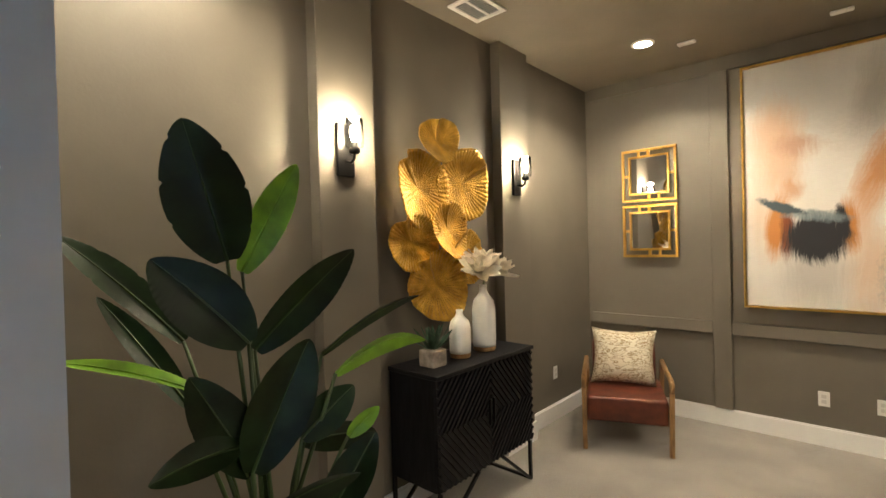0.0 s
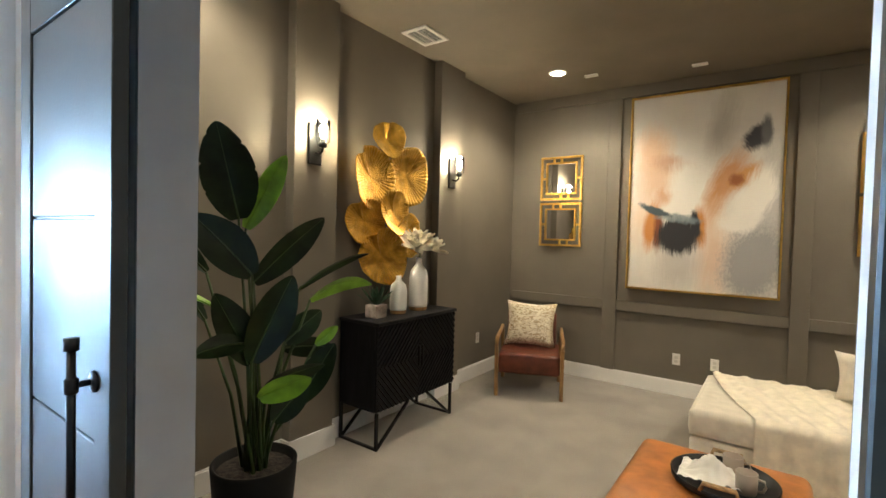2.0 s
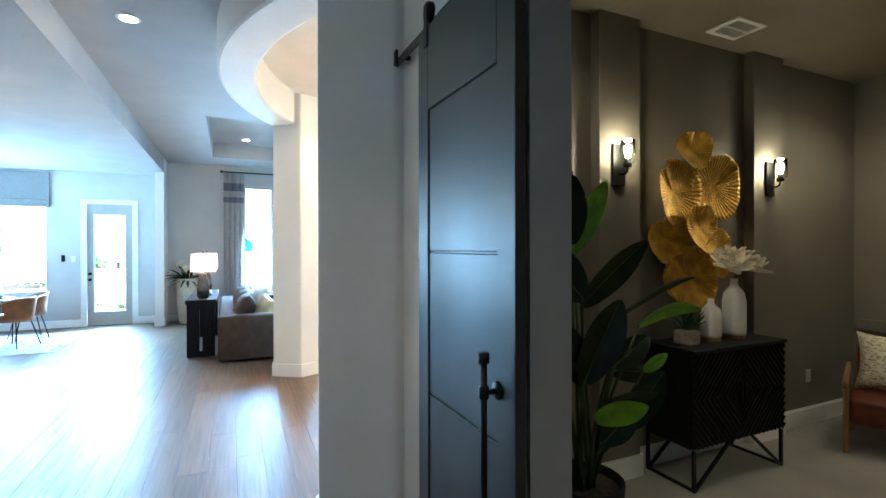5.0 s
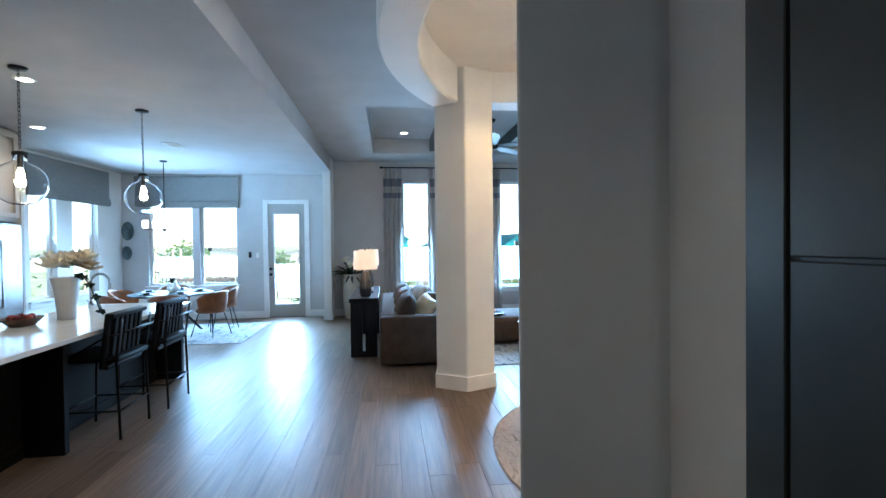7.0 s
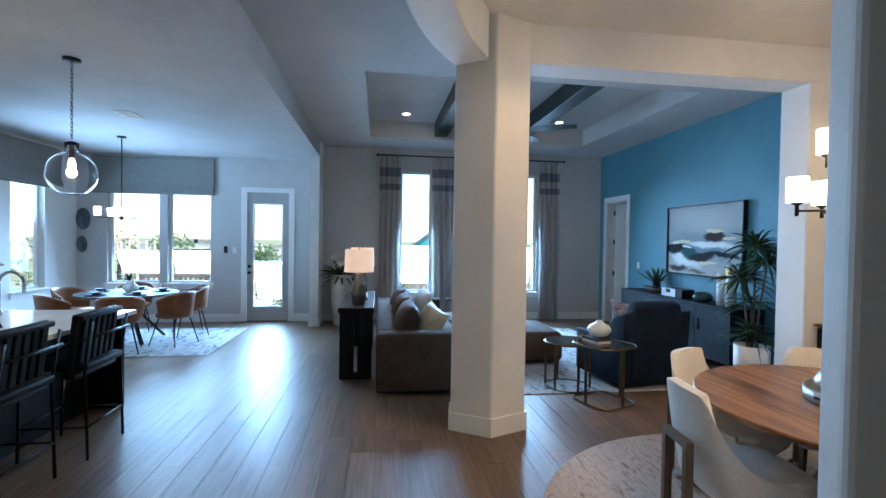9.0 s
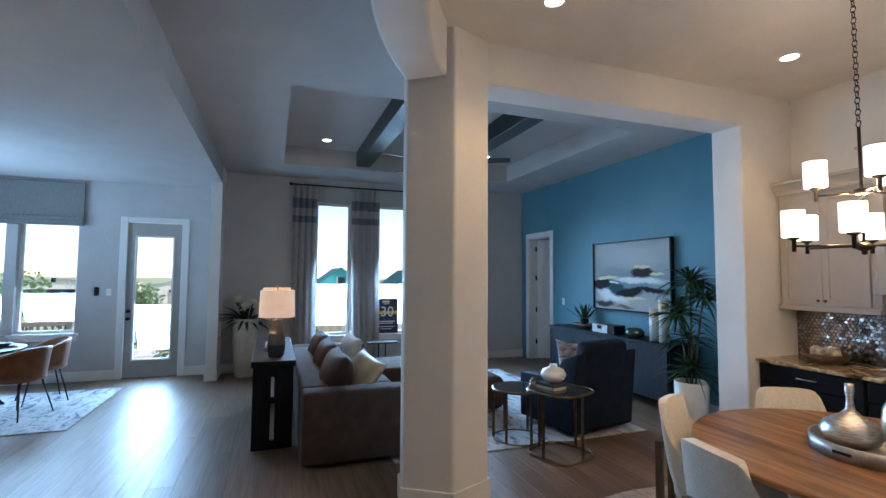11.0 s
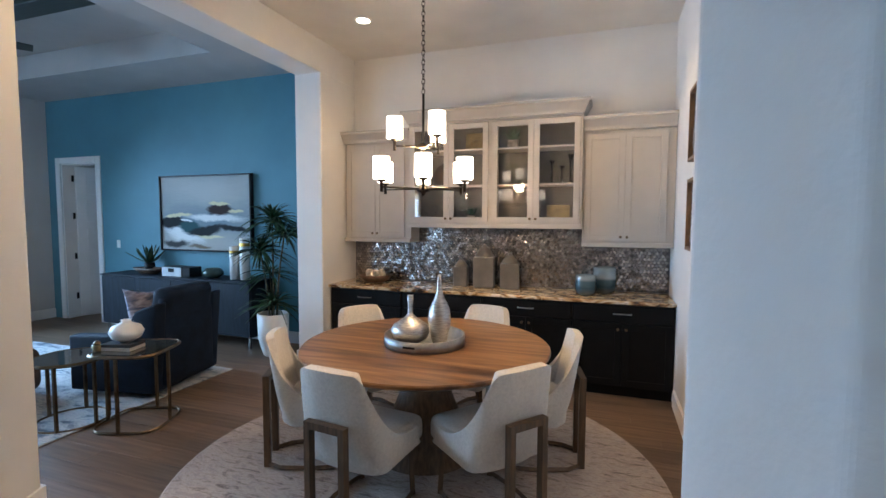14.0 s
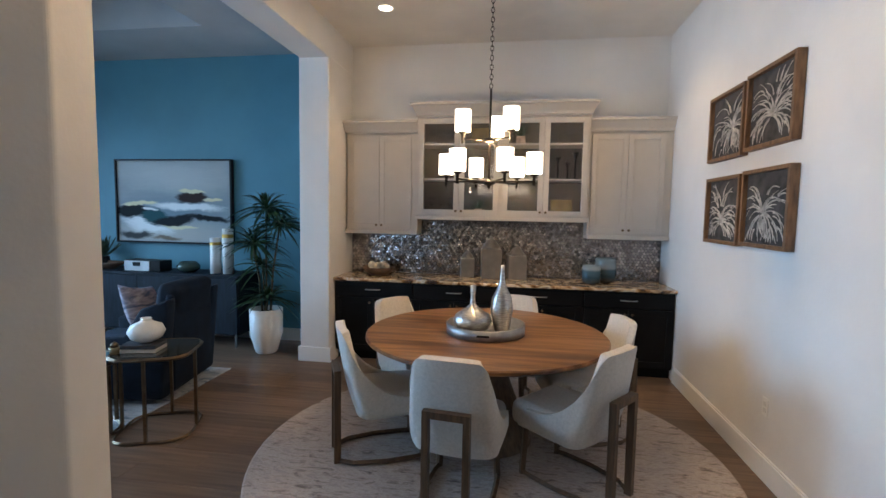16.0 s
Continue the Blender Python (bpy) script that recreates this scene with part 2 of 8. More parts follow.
M_CURTAIN = mat("grey linen curtain", (0.50, 0.47, 0.445), 0.92, var=0.1, scale=10, stretch=(6, 6, 0.6), bump=0.2, bscale=200)
M_CURTBAND = mat("slate curtain band", (0.19, 0.19, 0.215), 0.92, var=0.1, scale=10)
M_GLASS = glass_mat("clear glass")
M_LAMPGLASS = glass_mat("seeded lamp glass", (0.97, 0.98, 1.0), 0.0, 1.18)


def let_through(m, weight, color):
    """Cloth thin enough that daylight shows through it."""
    nt = m.node_tree
    out = [n for n in nt.nodes if n.type == "OUTPUT_MATERIAL"][0]
    tr, mx = nt.nodes.new("ShaderNodeBsdfTranslucent"), nt.nodes.new("ShaderNodeMixShader")
    tr.inputs[0].default_value = (*color, 1)
    mx.inputs[0].default_value = weight
    nt.links.new(nt.nodes["Principled BSDF"].outputs[0], mx.inputs[1])
    nt.links.new(tr.outputs[0], mx.inputs[2])
    nt.links.new(mx.outputs[0], out.inputs[0])


let_through(M_CURTAIN, 0.45, (0.55, 0.52, 0.50))
let_through(M_CURTBAND, 0.30, (0.30, 0.31, 0.34))
M_FROST = mat("lit opal glass", (0.9, 0.88, 0.84), 0.4, var=0.0, emit=((1.0, 0.86, 0.70), 0.9))
M_BULB = mat("lit bulb", (1, 1, 1), 0.4, var=0.0, emit=((1.0, 0.80, 0.50), 9.0))
M_CAN = mat("lit downlight", (1, 1, 1), 0.4, var=0.0, emit=((1.0, 0.88, 0.70), 4.0))
M_LSHADE = mat("lit lamp shade linen", (0.75, 0.62, 0.5), 0.9, var=0.04, emit=((1.0, 0.62, 0.40), 0.12))
M_DARKBEAM = mat("dark green-black beam", (0.012, 0.020, 0.018), 0.45, var=0.2, scale=8, stretch=(0.5, 5, 5))
M_BROWNLEATHER = mat("cognac dining leather", (0.24, 0.09, 0.032), 0.42, var=0.12, scale=9)
M_PLASTIC = mat("white plastic", (0.78, 0.76, 0.72), 0.35, var=0.01)

# ---- mesh helpers ----


def mesh_of(name, bm, material):
    me = bpy.data.meshes.new(name)
    bm.to_mesh(me)
    bm.free()
    if material:
        me.materials.append(material)
    return me


def part(name, bm, material, parent=None, label="", smooth=False):
    me = mesh_of(name, bm, material)
    if smooth:
        for p in me.polygons:
            p.use_smooth = True
    ob = new(name, me)
    if parent:
        ob.parent = parent
    if label:
        ob["label"] = label
    return ob


def shared(name, me, parent, m):
    ob = new(name, me)
    ob.parent = parent
    ob.matrix_basis = m
    return ob


def thing(name, m, label, category, group="", kind=""):
    ob = new(name)
    ob.empty_display_size = 0.1
    ob.matrix_basis = m
    return tagged(ob, label, category, group, kind)


def box(bm, x0, x1, y0, y1, z0, z1, bevel=0.0, seg=1, m=None):
    c = Vector(((x0 + x1) / 2, (y0 + y1) / 2, (z0 + z1) / 2))
    r = bmesh.ops.create_cube(bm, size=1, matrix=Matrix.Translation(c) @ Matrix.Diagonal((abs(x1 - x0), abs(y1 - y0), abs(z1 - z0), 1)))
    vs = r["verts"]
    if bevel:
        es = list({e for v in vs for e in v.link_edges})
        rb = bmesh.ops.bevel(bm, geom=es, offset=bevel, segments=seg, profile=0.5, affect="EDGES")
        vs = list({v for f in rb["faces"] for v in f.verts} | {v for v in vs if v.is_valid})
    if m is not None:
        bmesh.ops.transform(bm, matrix=m, verts=[v for v in vs if v.is_valid])
    return bm


def bx(*a, **k):
    return box(bmesh.new(), *a, **k)


def prism(poly, z0, z1, bm=None):
    bm = bm or bmesh.new()
    lo = [bm.verts.new((x, y, z0)) for x, y in poly]
    hi = [bm.verts.new((x, y, z1)) for x, y in poly]
    n = len(poly)
    bm.faces.new(lo[::-1])
    bm.faces.new(hi)
    for i in range(n):
        bm.faces.new((lo[i], lo[(i + 1) % n], hi[(i + 1) % n], hi[i]))
    bmesh.ops.recalc_face_normals(bm, faces=bm.faces)
    return bm


def lathe(profile, seg=32, bm=None, m=None, wobble=None):
    """A turned body from (radius, height) rows."""
    bm = bm or bmesh.new()
    rings = []
    for r, z in profile:
        if r < 1e-5:
            rings.append([bm.verts.new((0, 0, z))])
        else:
            rings.append([bm.verts.new((r * math.cos(a) * (wobble(a, z) if wobble else 1), r * math.sin(a) * (wobble(a, z) if wobble else 1), z)) for a in (2 * math.pi * i / seg for i in range(seg))])
    made = [v for g in rings for v in g]
    for a, b in zip(rings, rings[1:]):
        for i in range(seg):
            j = (i + 1) % seg
            if len(a) == 1 and len(b) > 1:
                bm.faces.new((a[0], b[i], b[j]))
            elif len(b) == 1 and len(a) > 1:
                bm.faces.new((a[i], a[j], b[0]))
            elif len(a) > 1:
                bm.faces.new((a[i], a[j], b[j], b[i]))
    bmesh.ops.recalc_face_normals(bm, faces=bm.faces)
    if m is not None:
        bmesh.ops.transform(bm, matrix=m, verts=made)
    return bm


def tube(points, r, seg=8, bm=None, closed=False, taper=None):
    bm = bm or bmesh.new()
    pts = [Vector(p) for p in points]
    n = len(pts)
    rings = []
    up = Vector((0, 0, 1))
    for i, p in enumerate(pts):
        d = (pts[(i + 1) % n] - pts[i - 1]) if closed else (pts[min(i + 1, n - 1)] - pts[max(i - 1, 0)])
        d.normalize()
        a = d.cross(up)
        if a.length < 0.05:
            a = d.cross(Vector((1, 0, 0)))
        a.normalize()
        b = d.cross(a)
        rr = r if taper is None else r * (1 + (taper - 1) * i / max(n - 1, 1))
        rings.append([bm.verts.new(p + rr * (math.cos(t) * a + math.sin(t) * b)) for t in (2 * math.pi * k / seg for k in range(seg))])
    for i in range(n if closed else n - 1):
        a, b = rings[i], rings[(i + 1) % n]
        for k in range(seg):
            l = (k + 1) % seg
            bm.faces.new((a[k], a[l], b[l], b[k]))
    if not closed:
        bm.faces.new(rings[0])
        bm.faces.new(rings[-1])
    bmesh.ops.recalc_face_normals(bm, faces=bm.faces)
    return bm


def bar(p, q, w, h=None, bm=None):
    """A straight bar of rectangular section from p to q."""
    bm = bm or bmesh.new()
    p, q = Vector(p), Vector(q)
    d = q - p
    m = Matrix.Translation((p + q) / 2) @ d.to_track_quat("Z", "Y").to_matrix().to_4x4() @ Matrix.Diagonal((w, h or w, d.length, 1))
    bmesh.ops.create_cube(bm, size=1, matrix=m)
    return bm


def grid_sheet(nu, nv, f, bm=None, thick=0.0):
    """A sheet from f(u, v), with thickness where asked."""
    bm = bm or bmesh.new()
    rows = [[bm.verts.new(f(i / nu, j / nv)) for i in range(nu + 1)] for j in range(nv + 1)]
    faces = [bm.faces.new((rows[j][i], rows[j][i + 1], rows[j + 1][i + 1], rows[j + 1][i])) for j in range(nv) for i in range(nu)]
    if thick:
        bmesh.ops.recalc_face_normals(bm, faces=faces)
        bmesh.ops.solidify(bm, geom=faces, thickness=thick)
    return bm


def cushion(w, h, d, bm=None, m=None, n=10, pinch=0.12, seed=1):
    """A stuffed cushion: w by h, puffed to depth d, with pinched corners."""
    bm = bm or bmesh.new()
    rows = {}
    made = []
    for s in (1, -1):
        for j in range(n + 1):
            for i in range(n + 1):
                u, v = 2 * i / n - 1, 2 * j / n - 1
                edge = abs(u) >= 1 or abs(v) >= 1
                if edge and s == -1:
                    rows[s, i, j] = rows[1, i, j]
                    continue
                k = ((1 - u * u) * (1 - v * v)) ** 0.42
                pu = 1 - pinch * (1 - v * v) ** 1.0 * abs(u) ** 3
                pv = 1 - pinch * (1 - u * u) ** 1.0 * abs(v) ** 3
                w0 = noise.noise(Vector((u * 1.7 + seed, v * 1.7, s * 2.0))) * 0.12
                vert = bm.verts.new((u * w / 2 * pu, s * d / 2 * k * (1 + w0), v * h / 2 * pv))
                rows[s, i, j] = vert
                made.append(vert)
        for j in range(n):
            for i in range(n):
                q = [rows[s, i, j], rows[s, i + 1, j], rows[s, i + 1, j + 1], rows[s, i, j + 1]]
                bm.faces.new(q if s == -1 else q[::-1])
    if m is not None:
        bmesh.ops.transform(bm, matrix=m, verts=made)
    return bm


def wall_bm(axis, at, thick, a0, a1, z0, z1, openings=(), bm=None):
    """A wall across axis, from at to at + thick, running a0 to a1, with openings (from, to, sill, head) cut through."""
    bm = bm or bmesh.new()
    lo, hi = sorted((at, at + thick))

    def piece(b0, b1, c0, c1):
        if b1 - b0 < 1e-4 or c1 - c0 < 1e-4:
            return
        if axis == "x":
            box(bm, lo, hi, b0, b1, c0, c1)
        else:
            box(bm, b0, b1, lo, hi, c0, c1)

    pos = a0
    for o0, o1, s, h in sorted(openings):
        piece(pos, o0, z0, z1)
        piece(o0, o1, z0, s)
        piece(o0, o1, h, z1)
        pos = o1
    piece(pos, a1, z0, z1)
    return bm


def structure(name, bm, material, label, category):
    return tagged(part(name, bm, material), label, category, kind="structure")


I4 = Matrix.Identity(4)

# ---- the large structure ----
ZK, ZL, ZD, ZS, ZT = 3.15, 3.45, 3.50, 3.18, 3.75   # ceilings: kitchen, living and hall, dining, study, tray
XF, YS, YN = -11.72, -6.85, 3.38                     # far wall, nook wall, blue wall
XH = -6.13                                           # dining opening plane

WIN_L = [(-0.90, -0.26, 0.57, 3.02), (0.24, 0.90, 0.57, 3.02), (1.34, 1.97, 0.57, 3.02)]
WIN_N = [(-6.33, -5.42, 0.74, 3.0), (-5.28, -4.50, 0.74, 3.0)]
WIN_S = [(-10.89, -10.15, 0.74, 3.0), (-9.74, -9.12, 0.74, 3.0)]
XDOOR = (-3.86, -3.05, 0.0, 2.52)

structure("wall_west", wall_bm("x", XF, -0.18, -7.03, 3.60, 0, 3.9, [*WIN_L, *WIN_N, XDOOR]), M_GREYWALL, "pale grey painted wall with tall windows and a glazed door", "wall")
structure("wall_south", wall_bm("y", YS, -0.18, -11.72, 3.0, 0, 3.9, WIN_S), M_WHITEWALL, "white painted wall with two windows", "wall")
structure("wall_living_north", wall_bm("y", YN, 0.2, -11.72, -6.47, 0, 3.9, [(-11.42, -10.62, 0.0, 2.47)]), M_BLUE, "blue painted accent wall with a doorway", "wall")
structure("wall_dining_north", wall_bm("y", YN, 0.2, -6.46, -2.65, 0, 3.9), M_WHITEWALL, "warm white painted wall behind the buffet cabinets", "wall")
# wall between dining room and study: white outside, taupe inside
structure("wall_dining_east", bx(-2.65, -2.57, -0.06, 3.38, 0, 3.9), M_WHITEWALL, "warm white painted wall with four carved pictures", "wall")
study_west = structure("wall_study_west", bx(-2.566, -2.50, -0.17, 4.33, 0, 3.5), M_TAUPE, "taupe painted wall with two flat pilasters", "wall")
structure("wall_study_north", bx(-2.566, 2.3, 4.33, 4.5, 0, 3.5), M_TAUPE, "taupe panelled wall with a large painting", "wall")
structure("wall_study_east", bx(2.2, 2.35, -0.33, 4.33, 0, 3.5), M_TAUPE, "taupe painted wall", "wall")
structure("wall_study_south", wall_bm("y", -0.176, 0.004, -2.5, 2.2, 0, 3.5, [(-1.23, 0.26, 0, 2.5)]), M_TAUPE, "taupe painted wall around the doorway", "wall")
structure("wall_hall_north", wall_bm("y", -0.33, 0.153, -2.415, 3.0, 0, 3.9, [(-1.23, 0.26, 0, 2.5)]), M_WHITEWALL, "white painted hall wall with a wide doorway", "wall")
# Unseen wall, added only to keep light off the right sliding door.
structure("wall_hall_south", bx(-1.2, 3.0, -2.60, -2.45, 0, 3.9), M_WHITEWALL, "unseen plain wall added to shade the sliding door", "wall")
structure("wall_hall_east", bx(3.0, 3.15, -7.03, -0.17, 0, 3.9), M_WHITEWALL, "plain white painted wall", "wall")
# painted reveal of the doorway
structure("door_reveal", box(bx(-1.246, -1.229, -0.334, -0.171, 0, 2.5), -1.229, 0.259, -0.334, -0.171, 2.485, 2.502), mat("grey jamb paint", (0.36, 0.35, 0.335), 0.45, var=0.03), "grey painted doorway reveal", "door frame")

pier_pts = [(-2.65, 0.05), (-3.045, -0.395), (-2.825, -0.69), (-2.745, -0.735), (-2.41, -0.378), (-2.418, -0.06)]


def smooth_poly(pts, r=0.02):
    """Rounded (bullnose) corners."""
    out = []
    n = len(pts)
    for i in range(n):
        p, a, b = Vector(pts[i]), Vector(pts[i - 1]), Vector(pts[(i + 1) % n])
        u, v = (a - p).normalized() * r, (b - p).normalized() * r
        for k in range(5):
            t = k / 4
            q = (1 - t) ** 2 * (p + u) + 2 * t * (1 - t) * p + t * t * (p + v)
            out.append((q.x, q.y))
    return out


def grow(pts, d):
    """A polygon moved outward by d."""
    n = len(pts)
    area = sum(pts[i][0] * pts[(i + 1) % n][1] - pts[(i + 1) % n][0] * pts[i][1] for i in range(n))
    s = 1 if area > 0 else -1
    out = []
    for i in range(n):
        p, a, b = Vector(pts[i]), Vector(pts[i - 1]), Vector(pts[(i + 1) % n])
        e1, e2 = (p - a).normalized(), (b - p).normalized()
        n1, n2 = Vector((e1.y, -e1.x)) * s, Vector((e2.y, -e2.x)) * s
        k = (n1 + n2) / max(1 + n1.dot(n2), 0.3)
        out.append(tuple(p + k * d))
    return out


structure("wall_pier", prism(smooth_poly(pier_pts), 0, 3.9), M_WHITEWALL, "white plastered angled wall end with rounded corners", "wall")
structure("pier_baseboard", prism(grow(pier_pts, 0.016), 0, 0.155), M_TRIM, "tall white painted baseboard", "baseboard")
col_pts = [(-6.13, -0.055), (-5.99, -0.39), (-6.19, -0.70), (-6.42, -0.66), (-6.45, -0.055)]
structure("column", prism(smooth_poly(col_pts), 0, 3.9), M_WHITEWALL, "white plastered angular column with rounded corners", "column")
structure("column_baseboard", prism(grow(col_pts, 0.016), 0, 0.155), M_TRIM, "tall white painted baseboard", "baseboard")
# stub wall between dining room and living room
stub = [(-6.13, 2.665), (-6.13, 3.38), (-6.46, 3.38), (-6.46, 2.665)]
structure("wall_stub_dining", prism(smooth_poly(stub), 0, 3.17), M_WHITEWALL, "white plastered wall end beside the dining opening", "wall")
structure("stub_baseboard", prism(grow(stub[:1] + [(-6.13, 3.37), (-6.46, 3.37)] + stub[3:], 0.016), 0, 0.155), M_TRIM, "tall white painted baseboard", "baseboard")
structure("header_dining_west", bx(-6.45, -6.128, -0.2, 3.38, 3.165, 3.9, bevel=0.012, seg=2), M_WHITEWALL, "white plastered header over the wide dining opening", "wall")
# curved header from column to pier
def arc_header():
    bm = bmesh.new()
    n = 48
    cx, cy, a0 = -4.395, 1.715, math.radians(35.5)
    r_out, r_in = 3.00, 2.685
    ring = []
    for i in range(n + 1):
        a = -a0 + 2 * a0 * i / n
        s, c = math.sin(a), -math.cos(a)
        ring.append([bm.verts.new((cx + r * s, cy + r * c, z)) for r, z in ((r_out, 3.9), (r_out, 3.115), (r_out - 0.02, 3.10), (r_in + 0.02, 3.10), (r_in, 3.115), (r_in, 3.9))])
    for p, q in zip(ring, ring[1:]):
        for k in range(5):
            bm.faces.new((p[k], p[k + 1], q[k + 1], q[k]))
    bmesh.ops.recalc_face_normals(bm, faces=bm.faces)
    return bm


structure("header_curved", arc_header(), M_WHITEWALL, "white plastered curved header around the dining room", "wall")
# stub between nook and living room, and the drop from the living ceiling to the kitchen ceiling
structure("wall_stub_nook", bx(-11.72, -11.12, -2.58, -2.42, 0, 3.9), M_WHITEWALL, "short white wall end between nook and living room", "wall")
structure("ceiling_drop", bx(-11.12, 3.0, -2.58, -2.42, 3.15, 3.9), M_CEILDIM, "white plastered drop between two ceiling heights, dimness put into its colour", "wall")

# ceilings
structure("ceiling_kitchen", bx(-11.72, 3.0, -6.85, -2.58, 3.15, 3.2), M_CEILDIM, "white kitchen ceiling with dimness put into its colour", "ceiling")
TX0, TX1, TY0, TY1 = -10.68, -7.40, -1.50, 2.47
bm = bmesh.new()
for a in ((-11.72, TX0, -2.42, 3.38), (TX1, -6.13, -2.42, 3.38), (TX0, TX1, -2.42, TY0), (TX0, TX1, TY1, 3.38)):
    box(bm, *a, ZL, ZL + 0.05)
for a in ((TX0 - 0.05, TX0, TY0, TY1), (TX1, TX1 + 0.05, TY0, TY1), (TX0 - 0.05, TX1 + 0.05, TY0 - 0.05, TY0), (TX0 - 0.05, TX1 + 0.05, TY1, TY1 + 0.05)):
    box(bm, *a, ZL + 0.05, ZT + 0.05)
box(bm, TX0, TX1, TY0, TY1, ZT, ZT + 0.05)
structure("ceiling_living", bm, M_CEILDIM, "white ceiling with a recessed tray, dimness put into its colour", "ceiling")
ARC = [(-4.395 + 2.85 * math.sin(a), 1.715 - 2.85 * math.cos(a)) for a in (math.radians(37 - 74 * i / 24) for i in range(25))]
structure("ceiling_hall", prism([(-6.13, -2.42), (3.0, -2.42), (3.0, -0.33), (-2.6, -0.33)] + ARC + [(-6.13, -0.33)], ZL, ZL + 0.04), M_CEILDIM, "white hall ceiling with dimness put into its colour", "ceiling")
bm = prism([(-6.13, 3.38), (-2.65, 3.38), (-2.65, -0.3)] + ARC + [(-6.13, -0.3)], ZD, ZD + 0.05)
structure("ceiling_dining", bm, M_CEILWARM, "warm white dining ceiling", "ceiling")
structure("ceiling_study", bx(-2.5, 2.2, -0.17, 4.33, ZS, ZS + 0.05), M_TAUPECEIL, "dark taupe painted ceiling", "ceiling")

# sub floors
structure("floor_study", bx(-2.5, 2.2, -0.18, 4.33, -0.06, 0.0), M_CARPET, "beige short-pile carpet", "floor")
structure("threshold", bx(-1.23, 0.26, -0.335, -0.18, -0.06, 0.002), M_CHAIRWOOD, "dark wooden threshold strip", "floor")


def baseboard(name, pts, material=M_TRIM, h=0.15, t=0.016):
    """A baseboard along a row of points, set off to the left of the way they run."""
    bm = bmesh.new()
    for a, b in zip(pts, pts[1:]):
        a, b = Vector(a), Vector(b)
        d = (b - a).normalized()
        n = Vector((-d.y, d.x))
        p = [a, b, b + n * t, a + n * t]
        prism([(v.x, v.y) for v in p], 0, h - 0.012, bm)
        p = [a, b, b + n * t * 0.55, a + n * t * 0.55]
        prism([(v.x, v.y) for v in p], h - 0.012, h, bm)
    return structure(name, bm, material, "white painted baseboard", "baseboard")


baseboard("baseboard_study", [(-2.5, 4.33), (-2.5, 3.08)])
baseboard("baseboard_study", [(2.2, 4.33), (-2.5, 4.33)])
baseboard("baseboard_study", [(-2.5, 2.66), (-2.5, 1.43)])
baseboard("baseboard_study", [(-2.5, 1.04), (-2.5, -0.17)])
baseboard("baseboard_dining", [(-2.65, -0.06), (-2.65, 2.76)], h=0.155)
baseboard("baseboard_living", [(-6.46, 3.38), (-10.53, 3.38)])
baseboard("baseboard_living", [(-11.72, 3.38), (-11.72, -2.42)])
baseboard("baseboard_nook", [(-11.72, -2.58), (-11.72, -2.96)])
baseboard("baseboard_nook", [(-11.72, -3.95), (-11.72, -6.85)])
baseboard("baseboard_nook", [(-11.72, -6.85), (-8.9, -6.85)])
baseboard("baseboard_hall", [(-2.0, -0.33), (-1.24, -0.33)][::-1])
baseboard("baseboard_nook_stub", [(-11.72, -2.42), (-11.12, -2.42), (-11.12, -2.58), (-11.72, -2.58)])

# study pilasters, panel battens and rails
for y0, y1 in ((1.05, 1.42), (2.67, 3.06)):
    bm = bx(-2.5, -2.415, y0, y1, 0.0, ZS, bevel=0.003)
    structure("pilaster", bm, M_TAUPE, "taupe painted flat pilaster", "trim")
    bm = bx(-2.415, -2.40, y0 - 0.016, y1 + 0.016, 0, 0.15)
    box(bm, -2.5, -2.415, y0 - 0.016, y0, 0, 0.15)
    box(bm, -2.5, -2.415, y1, y1 + 0.016, 0, 0.15)
    structure("pilaster_baseboard", bm, M_TRIM, "white painted baseboard", "baseboard")
for x in (-1.285, 0.36, 1.75):
    structure("batten", bx(x - 0.07, x + 0.07, 4.302, 4.33, 0.15, ZS - 0.12, bevel=0.003), M_TAUPE, "taupe painted wall batten", "trim")
for x0, x1 in ((-2.45, -1.356), (-1.214, 0.289), (0.431, 1.68)):
    structure("panel_rail", bx(x0, x1, 4.296, 4.33, 0.80, 0.905, bevel=0.003), M_TAUPE, "taupe painted chair rail", "trim")
structure("top_rail", bx(-2.45, 2.2, 4.304, 4.33, ZS - 0.12, ZS, bevel=0.003), M_TAUPE, "taupe painted top rail", "trim")


